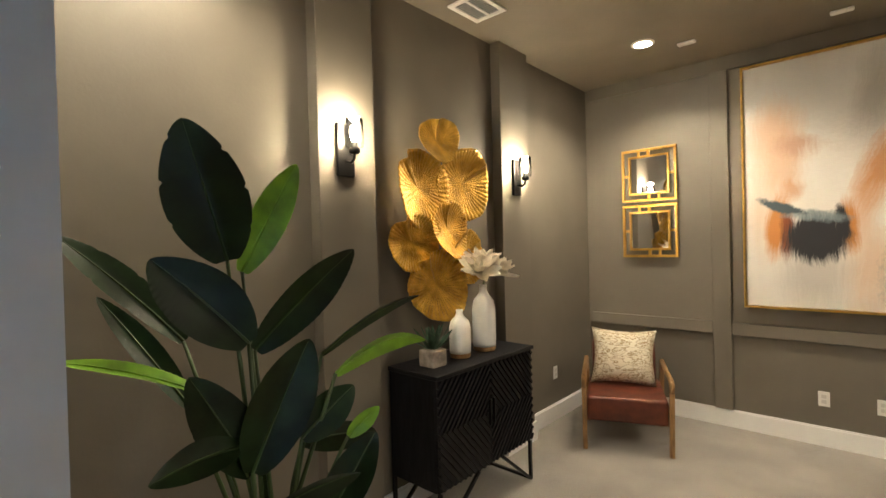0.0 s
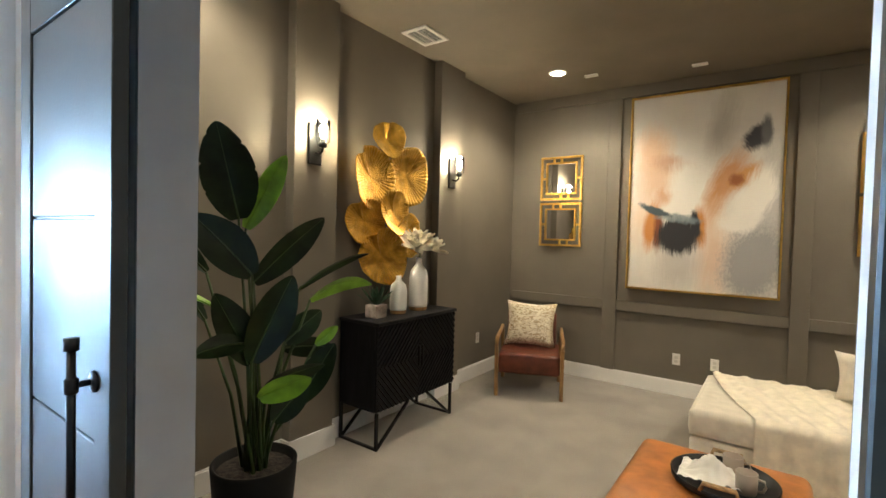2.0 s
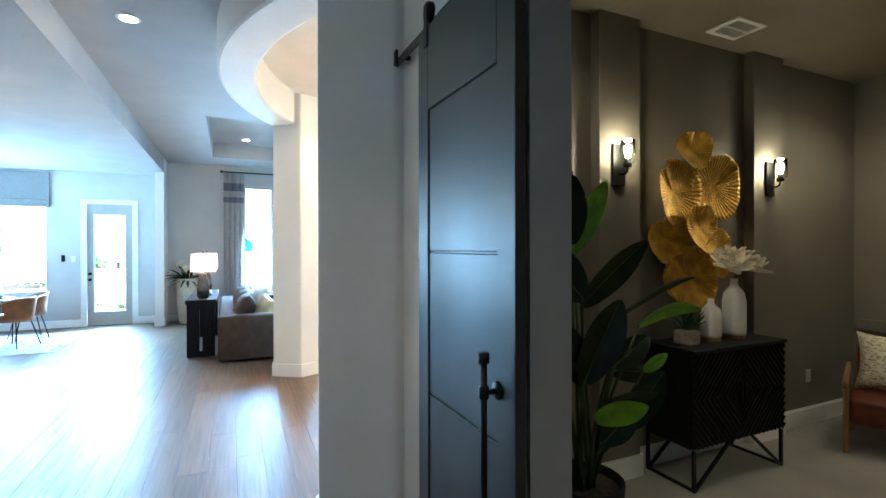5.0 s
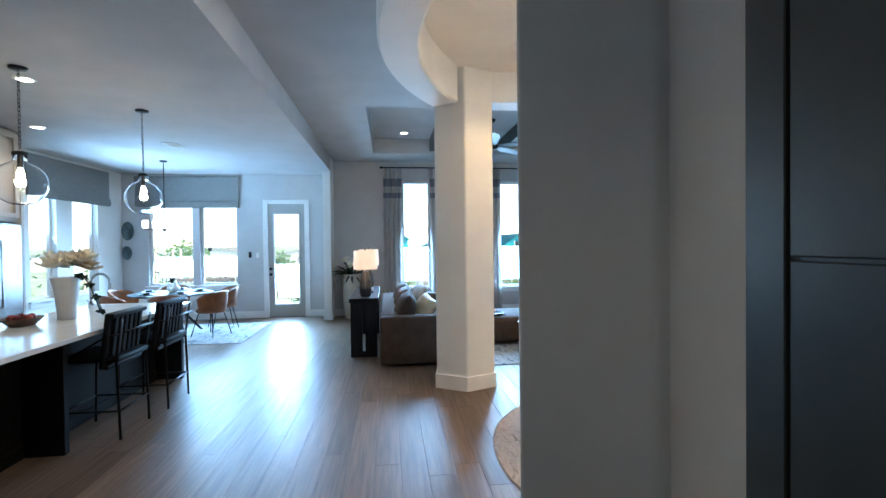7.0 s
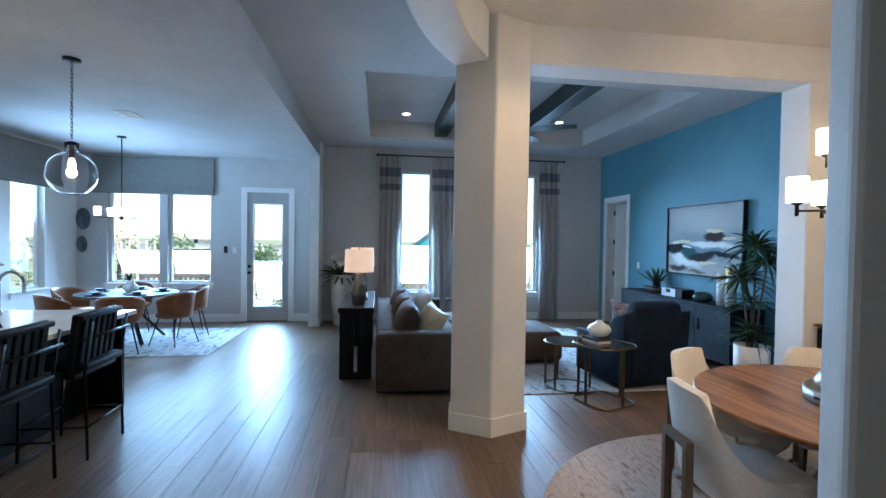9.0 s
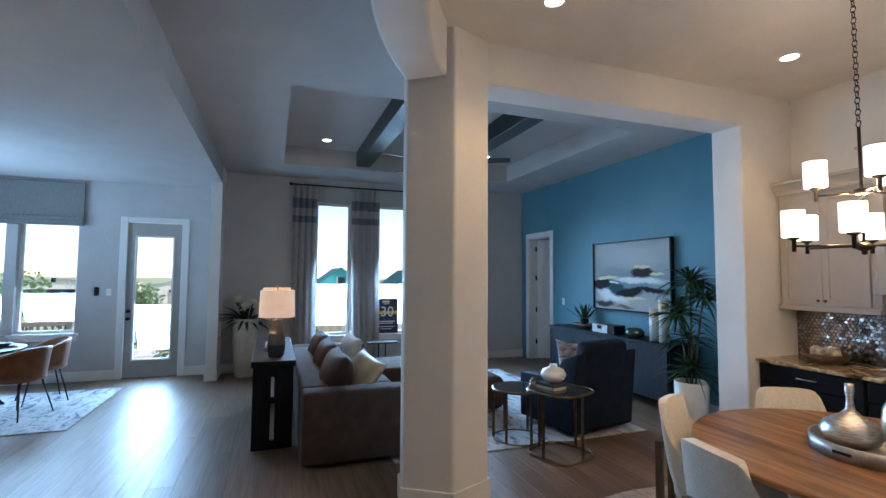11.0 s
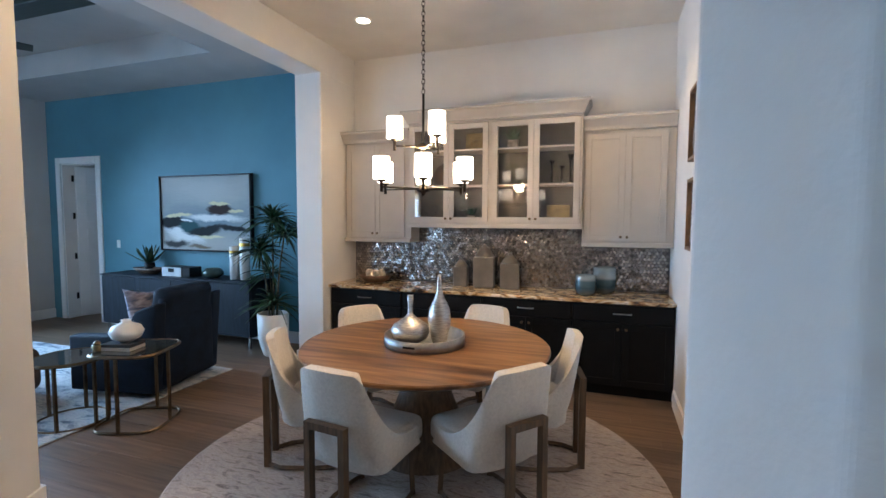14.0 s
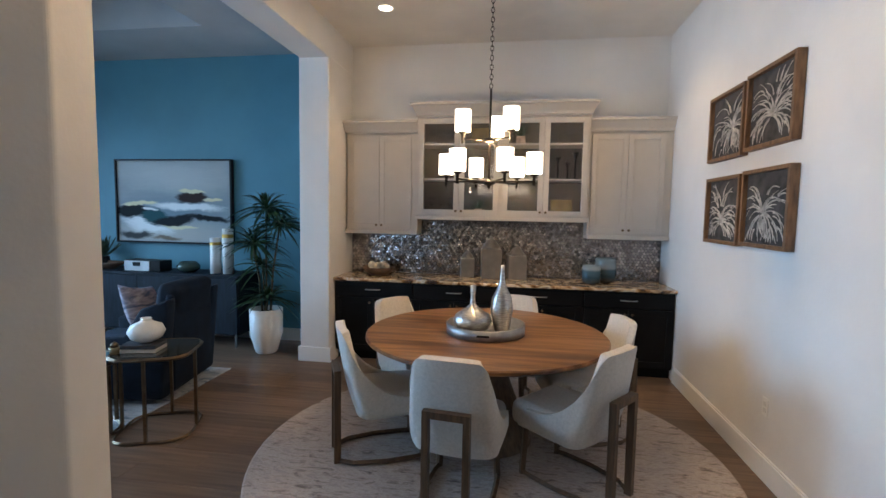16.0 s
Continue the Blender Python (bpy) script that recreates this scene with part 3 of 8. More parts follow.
# ---- windows and exterior door ----
def window(name, axis, at, a0, a1, z0, z1, inward):
    """A fixed window with frame, pane and sill. inward: direction of the room along the axis."""
    if axis == "x":
        m = Matrix.Translation((at, 0, 0)) @ Matrix(((0, inward, 0, 0), (1, 0, 0, 0), (0, 0, 1, 0), (0, 0, 0, 1)))
    else:
        m = Matrix.Translation((0, at, 0)) @ Matrix(((1, 0, 0, 0), (0, inward, 0, 0), (0, 0, 1, 0), (0, 0, 0, 1)))
    w = thing(name, I4, "tall fixed window with pale vinyl frame", "window", "house windows", "structure")
    t = 0.045
    y0, y1 = -0.15, -0.09
    bm = bmesh.new()
    for b in ((a0, a1, y0, y1, z0, z0 + t), (a0, a1, y0, y1, z1 - t, z1), (a0, a0 + t, y0, y1, z0 + t, z1 - t), (a1 - t, a1, y0, y1, z0 + t, z1 - t)):
        box(bm, *b, bevel=0.004)
    bmesh.ops.transform(bm, matrix=m, verts=bm.verts)
    part("window_frame", bm, M_TRIM, w)
    bm = bx(a0 + t, a1 - t, -0.125, -0.119, z0 + t, z1 - t)
    bmesh.ops.transform(bm, matrix=m, verts=bm.verts)
    p = part("pane", bm, M_GLASS, w)
    p.visible_shadow = False
    bm = bx(a0 - 0.05, a1 + 0.05, -0.09, 0.05, z0 - 0.03, z0 + 0.004, bevel=0.006)
    box(bm, a0 - 0.03, a1 + 0.03, 0.0, 0.018, z0 - 0.11, z0 - 0.03, bevel=0.004)
    bmesh.ops.transform(bm, matrix=m, verts=bm.verts)
    part("window_sill", bm, M_TRIM, w)
    return w


k = 0
for o in WIN_L + WIN_N:
    k += 1
    window("window_%d" % k, "x", XF, *o, 1)
for o in WIN_S:
    k += 1
    window("window_%d" % k, "y", YS, *o, 1)

# glazed exterior door with casing
dr = thing("door_1", I4, "closed grey glazed exterior door with white casing", "door", kind="structure")
y0, y1, zt = -3.845, -3.065, 2.505
bm = bmesh.new()
for b in ((y0, -3.74, 0.012, zt), (-3.17, y1, 0.012, zt), (-3.74, -3.17, 0.012, 0.27), (-3.74, -3.17, 2.30, zt)):
    box(bm, XF - 0.06, XF - 0.015, b[0], b[1], b[2], b[3])
part("door_leaf", bm, M_DOORPAINT, dr, "grey painted door leaf")
bm = bmesh.new()
for b in ((-3.74, -3.71, 0.27, 2.30), (-3.20, -3.17, 0.27, 2.30), (-3.71, -3.20, 0.27, 0.30), (-3.71, -3.20, 2.27, 2.30)):
    box(bm, XF - 0.055, XF - 0.002, b[0], b[1], b[2], b[3], bevel=0.004)
part("glazing_bead", bm, M_TRIM, dr, "white glazing bead")
p = part("pane", bx(XF - 0.042, XF - 0.036, -3.71, -3.20, 0.30, 2.27), M_GLASS, dr)
p.visible_shadow = False
bm = bmesh.new()
box(bm, XF, XF + 0.022, -3.95, -3.845, 0, 2.60, bevel=0.004)
box(bm, XF, XF + 0.022, -3.065, -2.96, 0, 2.60, bevel=0.004)
box(bm, XF, XF + 0.022, -3.845, -3.065, 2.505, 2.60, bevel=0.004)
part("casing", bm, M_TRIM, dr, "white door casing")
for z, s in ((1.07, 0.03), (0.95, 0.028)):
    part("lock" if z > 1 else "door_knob", lathe([(0, 0), (s, 0), (s, 0.012), (0.012, 0.016), (0.012, 0.04), (0.026, 0.05), (0.026, 0.065), (0, 0.07)], 16, None, pose(XF - 0.014, -3.795, z, 0, 90, 0)), M_BLACK, dr, "black metal door hardware", True)
for z in (0.35, 1.25, 2.2):
    part("hinge", lathe([(0, 0), (0.01, 0), (0.01, 0.09), (0, 0.09)], 8, None, pose(XF - 0.004, -3.058, z)), M_BLACK, dr, "black hinge")
part("threshold_plate", bx(XF - 0.06, XF + 0.03, -3.845, -3.065, 0.0, 0.012), M_STEEL, dr)

# interior panelled door standing ajar in the blue wall
dr = thing("door_2", I4, "white panelled interior door standing ajar", "door", kind="structure")
bm = bmesh.new()
box(bm, -11.52, -11.42, YN - 0.022, YN, 0, 2.56, bevel=0.004)
box(bm, -10.62, -10.52, YN - 0.022, YN, 0, 2.56, bevel=0.004)
box(bm, -11.42, -10.62, YN - 0.022, YN, 2.47, 2.56, bevel=0.004)
part("casing", bm, M_TRIM, dr)
bm = bx(-11.421, -11.402, YN + 0.001, YN + 0.199, 0, 2.47)
box(bm, -10.638, -10.619, YN + 0.001, YN + 0.199, 0, 2.47)
box(bm, -11.402, -10.638, YN + 0.001, YN + 0.199, 2.452, 2.471)
part("jamb", bm, M_TRIM, dr, "white door jamb")
leaf_m = Matrix.Translation((-11.385, YN + 0.185, 0)) @ pose(0, 0, 0, 0, 0, 68)
bm = bx(0, 0.74, -0.02, 0.015, 0.01, 2.44)
leaf = part("door_leaf", bm, M_TRIM, dr)
leaf.matrix_basis = leaf_m
for i in range(5):
    z = 0.20 + i * 0.45
    part("door_panel", bx(0.12, 0.66, -0.027, -0.02, z, z + 0.34, bevel=0.006), M_TRIM, leaf)
for z in (0.3, 0.95, 1.6, 2.2):
    part("hinge", bx(-11.403, -11.386, YN + 0.135, YN + 0.165, z, z + 0.1), M_BLACK, dr, "black hinge")
structure("room_beyond", wall_bm("y", 4.6, 0.1, -12.2, -9.4, 0, 3.0), M_GREYWALL, "plain pale wall of the room beyond", "wall")
structure("room_beyond_side", box(bx(-12.3, -12.2, 3.58, 4.7, 0, 3.0), -9.5, -9.4, 3.58, 4.7, 0, 3.0), M_GREYWALL, "plain pale wall of the room beyond", "wall")
structure("room_beyond_floor", bx(-12.3, -9.4, 3.38, 4.7, -0.06, -0.001), M_PLANKS, "plain wooden floor of the room beyond", "floor")
structure("room_beyond_ceiling", bx(-12.3, -9.4, 3.58, 4.7, 3.0, 3.05), M_CEILDIM, "plain white ceiling of the room beyond, dimness put into its colour", "ceiling")

# ceiling beams in the tray
for y in (-0.235, 1.22):
    structure("ceiling_beam", bx(TX0, TX1, y - 0.115, y + 0.115, 3.5, ZT, bevel=0.006), M_DARKBEAM, "dark stained wooden ceiling beam", "beam")


# ---- downlights and vents ----
def downlight(x, y, z, watts, color=SOFTWARM, spot=115):
    t = thing("recessed_light", pose(x, y, z), "round white recessed ceiling light, lit", "ceiling light", "recessed lights")
    part("trim_ring", lathe([(0.062, -0.001), (0.085, -0.001), (0.088, -0.006), (0.062, -0.010), (0.062, -0.001)], 28), M_PLASTIC, t)
    part("lens", lathe([(0, -0.005), (0.062, -0.005), (0.062, -0.002), (0, -0.002)], 28), M_CAN, t, "glowing lens")
    lamp("recessed_lamp", "SPOT", pose(x, y, z - 0.03), watts, color, 0.05, spot=spot)


# Second and third are added out of view, to brighten painting and room.
for a in ((-1.64, 3.53, ZS), (1.15, 3.52, ZS), (1.45, 0.9, ZS)):
    downlight(*a, 15.5, STUDY, 140)
downlight(-2.08, 0.30, ZS, 9.0, STUDY, 140)
for a in ((-5.46, 2.38, ZD), (-5.46, 0.11, ZD), (-3.35, 2.38, ZD), (-3.35, 0.11, ZD)):
    downlight(*a, 32, WARM)
downlight(-4.50, -1.93, ZL, 28)
# Added downlight, never in view, that lifts the angled hall wall end.
downlight(-1.40, -1.93, ZL, 13)
for a in ((-5.72, -4.50, ZK), (-7.59, -5.66, ZK)):
    downlight(*a, 24)
for a in ((-10.15, -0.89, ZT), (-10.18, 1.81, ZT), (-8.0, 0.5, ZT)):
    downlight(*a, 14)


def vent(m, w, h, label):
    t = thing("ceiling_vent", m, label, "vent")
    bm = bmesh.new()
    for b in ((-w / 2, w / 2, -h / 2, -h / 2 + 0.03), (-w / 2, w / 2, h / 2 - 0.03, h / 2), (-w / 2, -w / 2 + 0.03, -h / 2 + 0.03, h / 2 - 0.03), (w / 2 - 0.03, w / 2, -h / 2 + 0.03, h / 2 - 0.03), (-0.006, 0.006, -h / 2 + 0.03, h / 2 - 0.03)):
        box(bm, *b, -0.012, -0.001)
    part("frame", bm, M_PLASTIC, t)
    part("backing", bx(-w / 2 + 0.03, w / 2 - 0.03, -h / 2 + 0.03, h / 2 - 0.03, -0.003, -0.001), mat("vent shadow grey", (0.16, 0.16, 0.16), 0.8), t)
    n = int((h - 0.06) / 0.022)
    me = mesh_of("slat", bx(-w / 2 + 0.03, w / 2 - 0.03, -0.006, 0.006, -0.002, 0.0), M_PLASTIC)
    for i in range(n):
        shared("slat", me, t, pose(0, -h / 2 + 0.04 + i * 0.022, -0.006, 35))


vent(pose(-2.22, 2.155, ZS), 0.25, 0.31, "white louvred ceiling vent")
vent(pose(-8.6, -4.45, ZK), 0.36, 0.2, "white louvred ceiling vent")
for x, y in ((-1.38, 3.75), (-0.455, 3.96)):
    t = thing("smoke_detector", pose(x, y, ZS), "small white ceiling sensor", "sensor")
    part("cover", bx(-0.065, 0.065, -0.025, 0.025, -0.022, 0, bevel=0.008, seg=2), M_PLASTIC, t)

# ---- study ----


# sliding barn doors
def barn_door(name, x0, x1, label, pull_x, flip):
    t = thing(name, I4, label, "door", "sliding barn doors", "structure")
    y0, y1 = -0.402, -0.362
    w = x1 - x0
    rail = 0.11
    bm = bmesh.new()
    for a in ((x0, x0 + rail, 0.015, 2.56), (x1 - rail, x1, 0.015, 2.56), (x0 + rail, x1 - rail, 2.195, 2.56), (x0 + rail, x1 - rail, 0.015, 0.335)):
        box(bm, a[0], a[1], y0, y1, a[2], a[3], bevel=0.003)
    part("frame", bm, M_DOORGREY, t)
    zs = [z - 0.03 * flip for z in (0.335, 0.955, 1.574, 2.195)]
    for a, b in zip(zs, zs[1:]):
        bm = bx(x0 + rail + 0.004, x1 - rail - 0.004, y0 + 0.006, y1 - 0.003, a + 0.004, b - 0.004, bevel=0.003)
        part("door_panel", bm, M_DOORGREY, t)
    part("backing", bx(x0 + 0.02, x1 - 0.02, y0 + 0.014, y1 - 0.008, 0.03, 2.54), M_DOORGREY, t)
    if pull_x is not None:
        yb = -0.455
        h = part("door_handle", tube([(pull_x, yb, 0.64), (pull_x, yb, 1.24)], 0.011, 12), M_BLACK, t, "black pipe pull handle", True)
        for z in (0.74, 1.13):
            part("standoff", tube([(pull_x, yb, z), (pull_x, y0, z)], 0.009, 10), M_BLACK, h, "", True)
            part("flange", lathe([(0, 0), (0.03, 0), (0.03, 0.006), (0.012, 0.012), (0, 0.012)], 20, None, pose(pull_x, y0, z, 90)), M_BLACK, h, "", True)
            part("collar", lathe([(0.011, -0.022), (0.017, -0.018), (0.017, 0.018), (0.011, 0.022)], 16, None, pose(pull_x, yb, z)), M_BLACK, h, "", True)
        for z in (0.64, 1.24):
            part("cap", lathe([(0, -0.016), (0.018, -0.016), (0.018, 0.016), (0, 0.016)], 16, None, pose(pull_x, yb, z)), M_BLACK, h, "", True)
    for x in (x0 + 0.10, x1 - 0.10):
        r = part("roller_hanger", bx(x - 0.02, x + 0.02, y0 - 0.008, y0 - 0.001, 2.47, 2.66, bevel=0.002), M_BLACK, t, "black roller strap")
        part("wheel", lathe([(0, -0.012), (0.042, -0.012), (0.046, -0.006), (0.040, 0), (0.046, 0.006), (0.042, 0.012), (0, 0.012)], 24, None, pose(x, y0 + 0.012, 2.625, 90)), M_BLACK, r, "", True)
    return t


barn_door("door_3", -2.007, -1.208, "dark grey-green sliding barn door slid open", -1.31, 0)
barn_door("door_4", 0.245, 1.045, "dark grey-green sliding barn door slid open", None, 1)
part("flush_pull", lathe([(0, -0.001), (0.045, -0.001), (0.05, -0.004), (0.034, -0.006), (0.03, 0.0), (0, 0.0)], 24, None, pose(0.31, -0.404, 0.95, 90)), M_BLACK, bpy.data.objects["door_4"], "black flush pull", True)
t = thing("door_track", I4, "black flat steel sliding door track", "door track", kind="structure")
part("rail", bx(-2.395, 1.6, -0.376, -0.368, 2.555, 2.60, bevel=0.002), M_BLACK, t)
for x in (-2.3, -1.7, -1.05, -0.45, 0.15, 0.75, 1.35):
    part("spacer", lathe([(0, 0), (0.013, 0), (0.013, 0.036), (0, 0.036)], 12, None, pose(x, -0.332, 2.577, 90)), M_BLACK, t)
part("end_stop", bx(-2.395, -2.36, -0.392, -0.376, 2.56, 2.64, bevel=0.003), M_BLACK, t)


def sconce(y):
    t = thing("wall_sconce", pose(-2.415, y, 2.15), "black wall sconce with a clear glass shade, lit", "wall lamp", "study sconces")
    part("backplate", bx(0, 0.018, -0.055, 0.055, -0.14, 0.14, bevel=0.004), M_BLACK, t)
    part("arm", tube([(0.018, 0, -0.06), (0.06, 0, -0.07), (0.085, 0, -0.055), (0.09, 0, -0.02)], 0.008, 8), M_BLACK, t, "", True)
    part("socket", lathe([(0, -0.03), (0.022, -0.03), (0.03, -0.02), (0.03, 0.0), (0.018, 0.004), (0.018, 0.03), (0, 0.03)], 20, None, pose(0.09, 0, 0)), M_BLACK, t, "", True)
    s = part("shade", lathe([(0.03, 0.002), (0.047, 0.006), (0.047, 0.15), (0.044, 0.15), (0.044, 0.009), (0.03, 0.005)], 28, None, pose(0.09, 0, 0)), M_LAMPGLASS, t, "clear glass cylinder shade", True)
    s.visible_shadow = False
    part("bulb", lathe([(0, 0.03), (0.012, 0.035), (0.024, 0.075), (0.02, 0.1), (0, 0.115)], 16, None, pose(0.09, 0, 0)), M_BULB, t, "glowing bulb", True)
    lamp("sconce_lamp", "POINT", pose(-2.325, y, 2.30), 1.35, STUDY, 0.035)


sconce(1.21)
sconce(2.86)


def outlet(m, label="white plastic duplex wall outlet", slots=True, name="wall_outlet"):
    t = thing(name, m, label, "outlet" if slots else "switch")
    part("plate", bx(-0.036, 0.036, -0.006, 0, -0.058, 0.058, bevel=0.003), M_PLASTIC, t)
    if slots:
        for z in (-0.02, 0.02):
            part("socket", bx(-0.016, 0.016, -0.008, -0.006, z - 0.014, z + 0.014, bevel=0.001), mat("ivory plastic", (0.62, 0.6, 0.56), 0.4, var=0.0), t)
    else:
        part("rocker", bx(-0.016, 0.016, -0.010, -0.006, -0.033, 0.033, bevel=0.002), M_PLASTIC, t)


outlet(pose(-0.61, 4.33, 0.365))
outlet(pose(-0.272, 4.33, 0.365))
outlet(pose(-2.50, 3.57, 0.43, 0, 0, 90))

# large abstract painting
PX0, PX1, PZ0, PZ1 = -1.11, 0.215, 1.05, 3.03
t = thing("painting", I4, "large abstract painting in cream, peach, rust and charcoal", "painting")


class SoftPaint:
    """Paint on a flat canvas: soft-edged, warped strokes laid over a mottled ground."""

    def __init__(self, name, ground, ground2, gscale, warp, gstretch=(1, 1, 1), rough=0.65):
        self.m = mat(name, ground, rough, color2=ground2, scale=gscale, stretch=gstretch, bump=0.35, bscale=26)
        self.nt = self.m.node_tree
        b = self.nt.nodes["Principled BSDF"]
        self.out = b.inputs["Base Color"].links[0].from_socket
        self.target = b.inputs["Base Color"]
        tc = [n for n in self.nt.nodes if n.type == "TEX_COORD"][0]
        acc = tc.outputs["Object"]
        for sc, k in ((3.0, warp), (14.0, warp * 0.35), (55.0, warp * 0.12)):
            n = self.nt.nodes.new("ShaderNodeTexNoise")
            n.inputs["Scale"].default_value, n.inputs["Detail"].default_value = sc, 3
            self.nt.links.new(tc.outputs["Object"], n.inputs["Vector"])
            v = self.nt.nodes.new("ShaderNodeVectorMath")
            v.operation = "MULTIPLY_ADD"
            v.inputs[1].default_value = (k, k, k)
            self.nt.links.new(n.outputs["Color"], v.inputs[0])
            self.nt.links.new(acc, v.inputs[2])
            acc = v.outputs[0]
        self.at = acc
        self.shift = warp * (1 + 0.35 + 0.12) / 2

    def stroke(self, x, z, rx, rz, color, edge=0.5, turn=0, streak=(3, 1, 0.5), cover=1.0):
        nt = self.nt
        mp = nt.nodes.new("ShaderNodeMapping")
        mp.vector_type = "TEXTURE"
        mp.inputs["Location"].default_value = (x + self.shift, 0, z + self.shift)
        mp.inputs["Rotation"].default_value = (0, radians(turn), 0)
        mp.inputs["Scale"].default_value = (rx, 1000, rz)
        nt.links.new(self.at, mp.inputs[0])
        ln = nt.nodes.new("ShaderNodeVectorMath")
        ln.operation = "LENGTH"
        nt.links.new(mp.outputs[0], ln.inputs[0])
        n = nt.nodes.new("ShaderNodeTexNoise")
        n.inputs["Scale"].default_value, n.inputs["Detail"].default_value, n.inputs["Roughness"].default_value = 2.2, 6, 0.65
        st = nt.nodes.new("ShaderNodeMapping")
        st.inputs["Scale"].default_value = streak
        nt.links.new(mp.outputs[0], st.inputs[0])
        nt.links.new(st.outputs[0], n.inputs["Vector"])
        ad = nt.nodes.new("ShaderNodeMath")
        ad.operation = "MULTIPLY_ADD"
        ad.inputs[1].default_value = 0.9
        nt.links.new(n.outputs[0], ad.inputs[0])
        nt.links.new(ln.outputs["Value"], ad.inputs[2])
        r = nt.nodes.new("ShaderNodeMapRange")
        r.inputs[1].default_value, r.inputs[2].default_value = 1.45 + edge * 0.5, 1.45 - edge
        r.inputs[3].default_value, r.inputs[4].default_value = 0.0, cover
        nt.links.new(ad.outputs[0], r.inputs[0])
        mx = nt.nodes.new("ShaderNodeMix")
        mx.data_type = "RGBA"
        nt.links.new(r.outputs[0], mx.inputs[0])
        nt.links.new(self.out, mx.inputs[6])
        mx.inputs[7].default_value = (*color, 1)
        self.out = mx.outputs[2]
        nt.links.new(self.out, self.target)


art = SoftPaint("cream abstract paint", (0.76, 0.73, 0.68), (0.62, 0.59, 0.54), 1.3, 0.10)


def st(fx, fz, rx, rz, *a, **k):
    """A stroke placed and sized in shares of the canvas."""
    art.stroke(PX0 + fx * (PX1 - PX0), PZ0 + fz * (PZ1 - PZ0), rx * (PX1 - PX0), rz * (PZ1 - PZ0), *a, **k)


CREAM, PEACH, RUST, COAL, SLATE = (0.80, 0.76, 0.70), (0.68, 0.46, 0.31), (0.58, 0.24, 0.06), (0.025, 0.025, 0.03), (0.27, 0.27, 0.28)
DRIP, MARBLE = (7, 1, 0.35), (6, 1, 5)
st(0.45, 0.92, 0.55, 0.12, (0.56, 0.53, 0.48), 0.8, cover=0.45)
st(0.62, 0.80, 0.09, 0.16, (0.36, 0.33, 0.30), 0.7, 8, DRIP, 0.75)
st(0.45, 0.30, 0.50, 0.30, CREAM, 0.7)
st(0.18, 0.72, 0.13, 0.12, PEACH, 0.6, cover=0.9)
st(0.20, 0.58, 0.14, 0.13, PEACH, 0.6, cover=0.85)
st(0.30, 0.64, 0.14, 0.045, (0.56, 0.33, 0.22), 0.5, 12, cover=0.8)
st(0.26, 0.48, 0.05, 0.05, RUST, 0.6, cover=0.6)
st(0.10, 0.38, 0.12, 0.16, PEACH, 0.8, cover=0.5)
st(0.42, 0.55, 0.14, 0.12, CREAM, 0.45)
st(0.60, 0.18, 0.12, 0.20, PEACH, 0.7, 4, cover=0.75)
st(0.56, 0.40, 0.07, 0.14, PEACH, 0.6, 10, cover=0.8)
st(0.66, 0.55, 0.10, 0.16, RUST, 0.55, 24, (3, 1, 0.6), 0.85)
st(0.78, 0.57, 0.13, 0.045, (0.62, 0.29, 0.08), 0.4, -42, cover=0.9)
st(0.72, 0.55, 0.05, 0.03, (0.30, 0.08, 0.03), 0.4, -40, cover=0.8)
st(0.94, 0.45, 0.10, 0.26, (0.45, 0.43, 0.42), 0.5, 0, MARBLE, 0.8)
st(0.84, 0.16, 0.19, 0.20, SLATE, 0.35, 8, MARBLE, 0.85)
st(0.84, 0.47, 0.10, 0.16, CREAM, 0.3, 18)
st(0.76, 0.36, 0.13, 0.05, CREAM, 0.3, -20)
st(0.83, 0.745, 0.10, 0.045, (0.05, 0.05, 0.06), 0.3, -38, (5, 1, 0.6))
st(0.89, 0.77, 0.04, 0.07, (0.14, 0.14, 0.15), 0.4, 0, DRIP)
st(0.18, 0.33, 0.065, 0.13, RUST, 0.4, 6, DRIP)
st(0.23, 0.30, 0.035, 0.11, (0.25, 0.07, 0.02), 0.4, 0, DRIP)
st(0.50, 0.33, 0.05, 0.10, RUST, 0.4, -6, DRIP)
st(0.36, 0.14, 0.16, 0.12, (0.40, 0.36, 0.33), 0.6, 0, DRIP, 0.55)
st(0.36, 0.28, 0.15, 0.095, COAL, 0.22, 0, DRIP)
st(0.47, 0.34, 0.035, 0.07, COAL, 0.25, -8, DRIP)
st(0.36, 0.365, 0.15, 0.022, (0.22, 0.28, 0.30), 0.4, 6, cover=0.8)
st(0.20, 0.41, 0.13, 0.018, (0.07, 0.10, 0.12), 0.3, 26)
canvas = part("canvas", bx(PX0 + 0.02, PX1 - 0.02, 4.265, 4.31, PZ0 + 0.02, PZ1 - 0.02), art.m, t, "painted canvas")
bm = bmesh.new()
for b in ((PX0, PX0 + 0.016, PZ0, PZ1), (PX1 - 0.016, PX1, PZ0, PZ1), (PX0 + 0.016, PX1 - 0.016, PZ0, PZ0 + 0.016), (PX0 + 0.016, PX1 - 0.016, PZ1 - 0.016, PZ1)):
    box(bm, b[0], b[1], 4.245, 4.312, b[2], b[3], bevel=0.002)
part("frame", bm, M_GOLDFRAME, t, "slim gold frame")


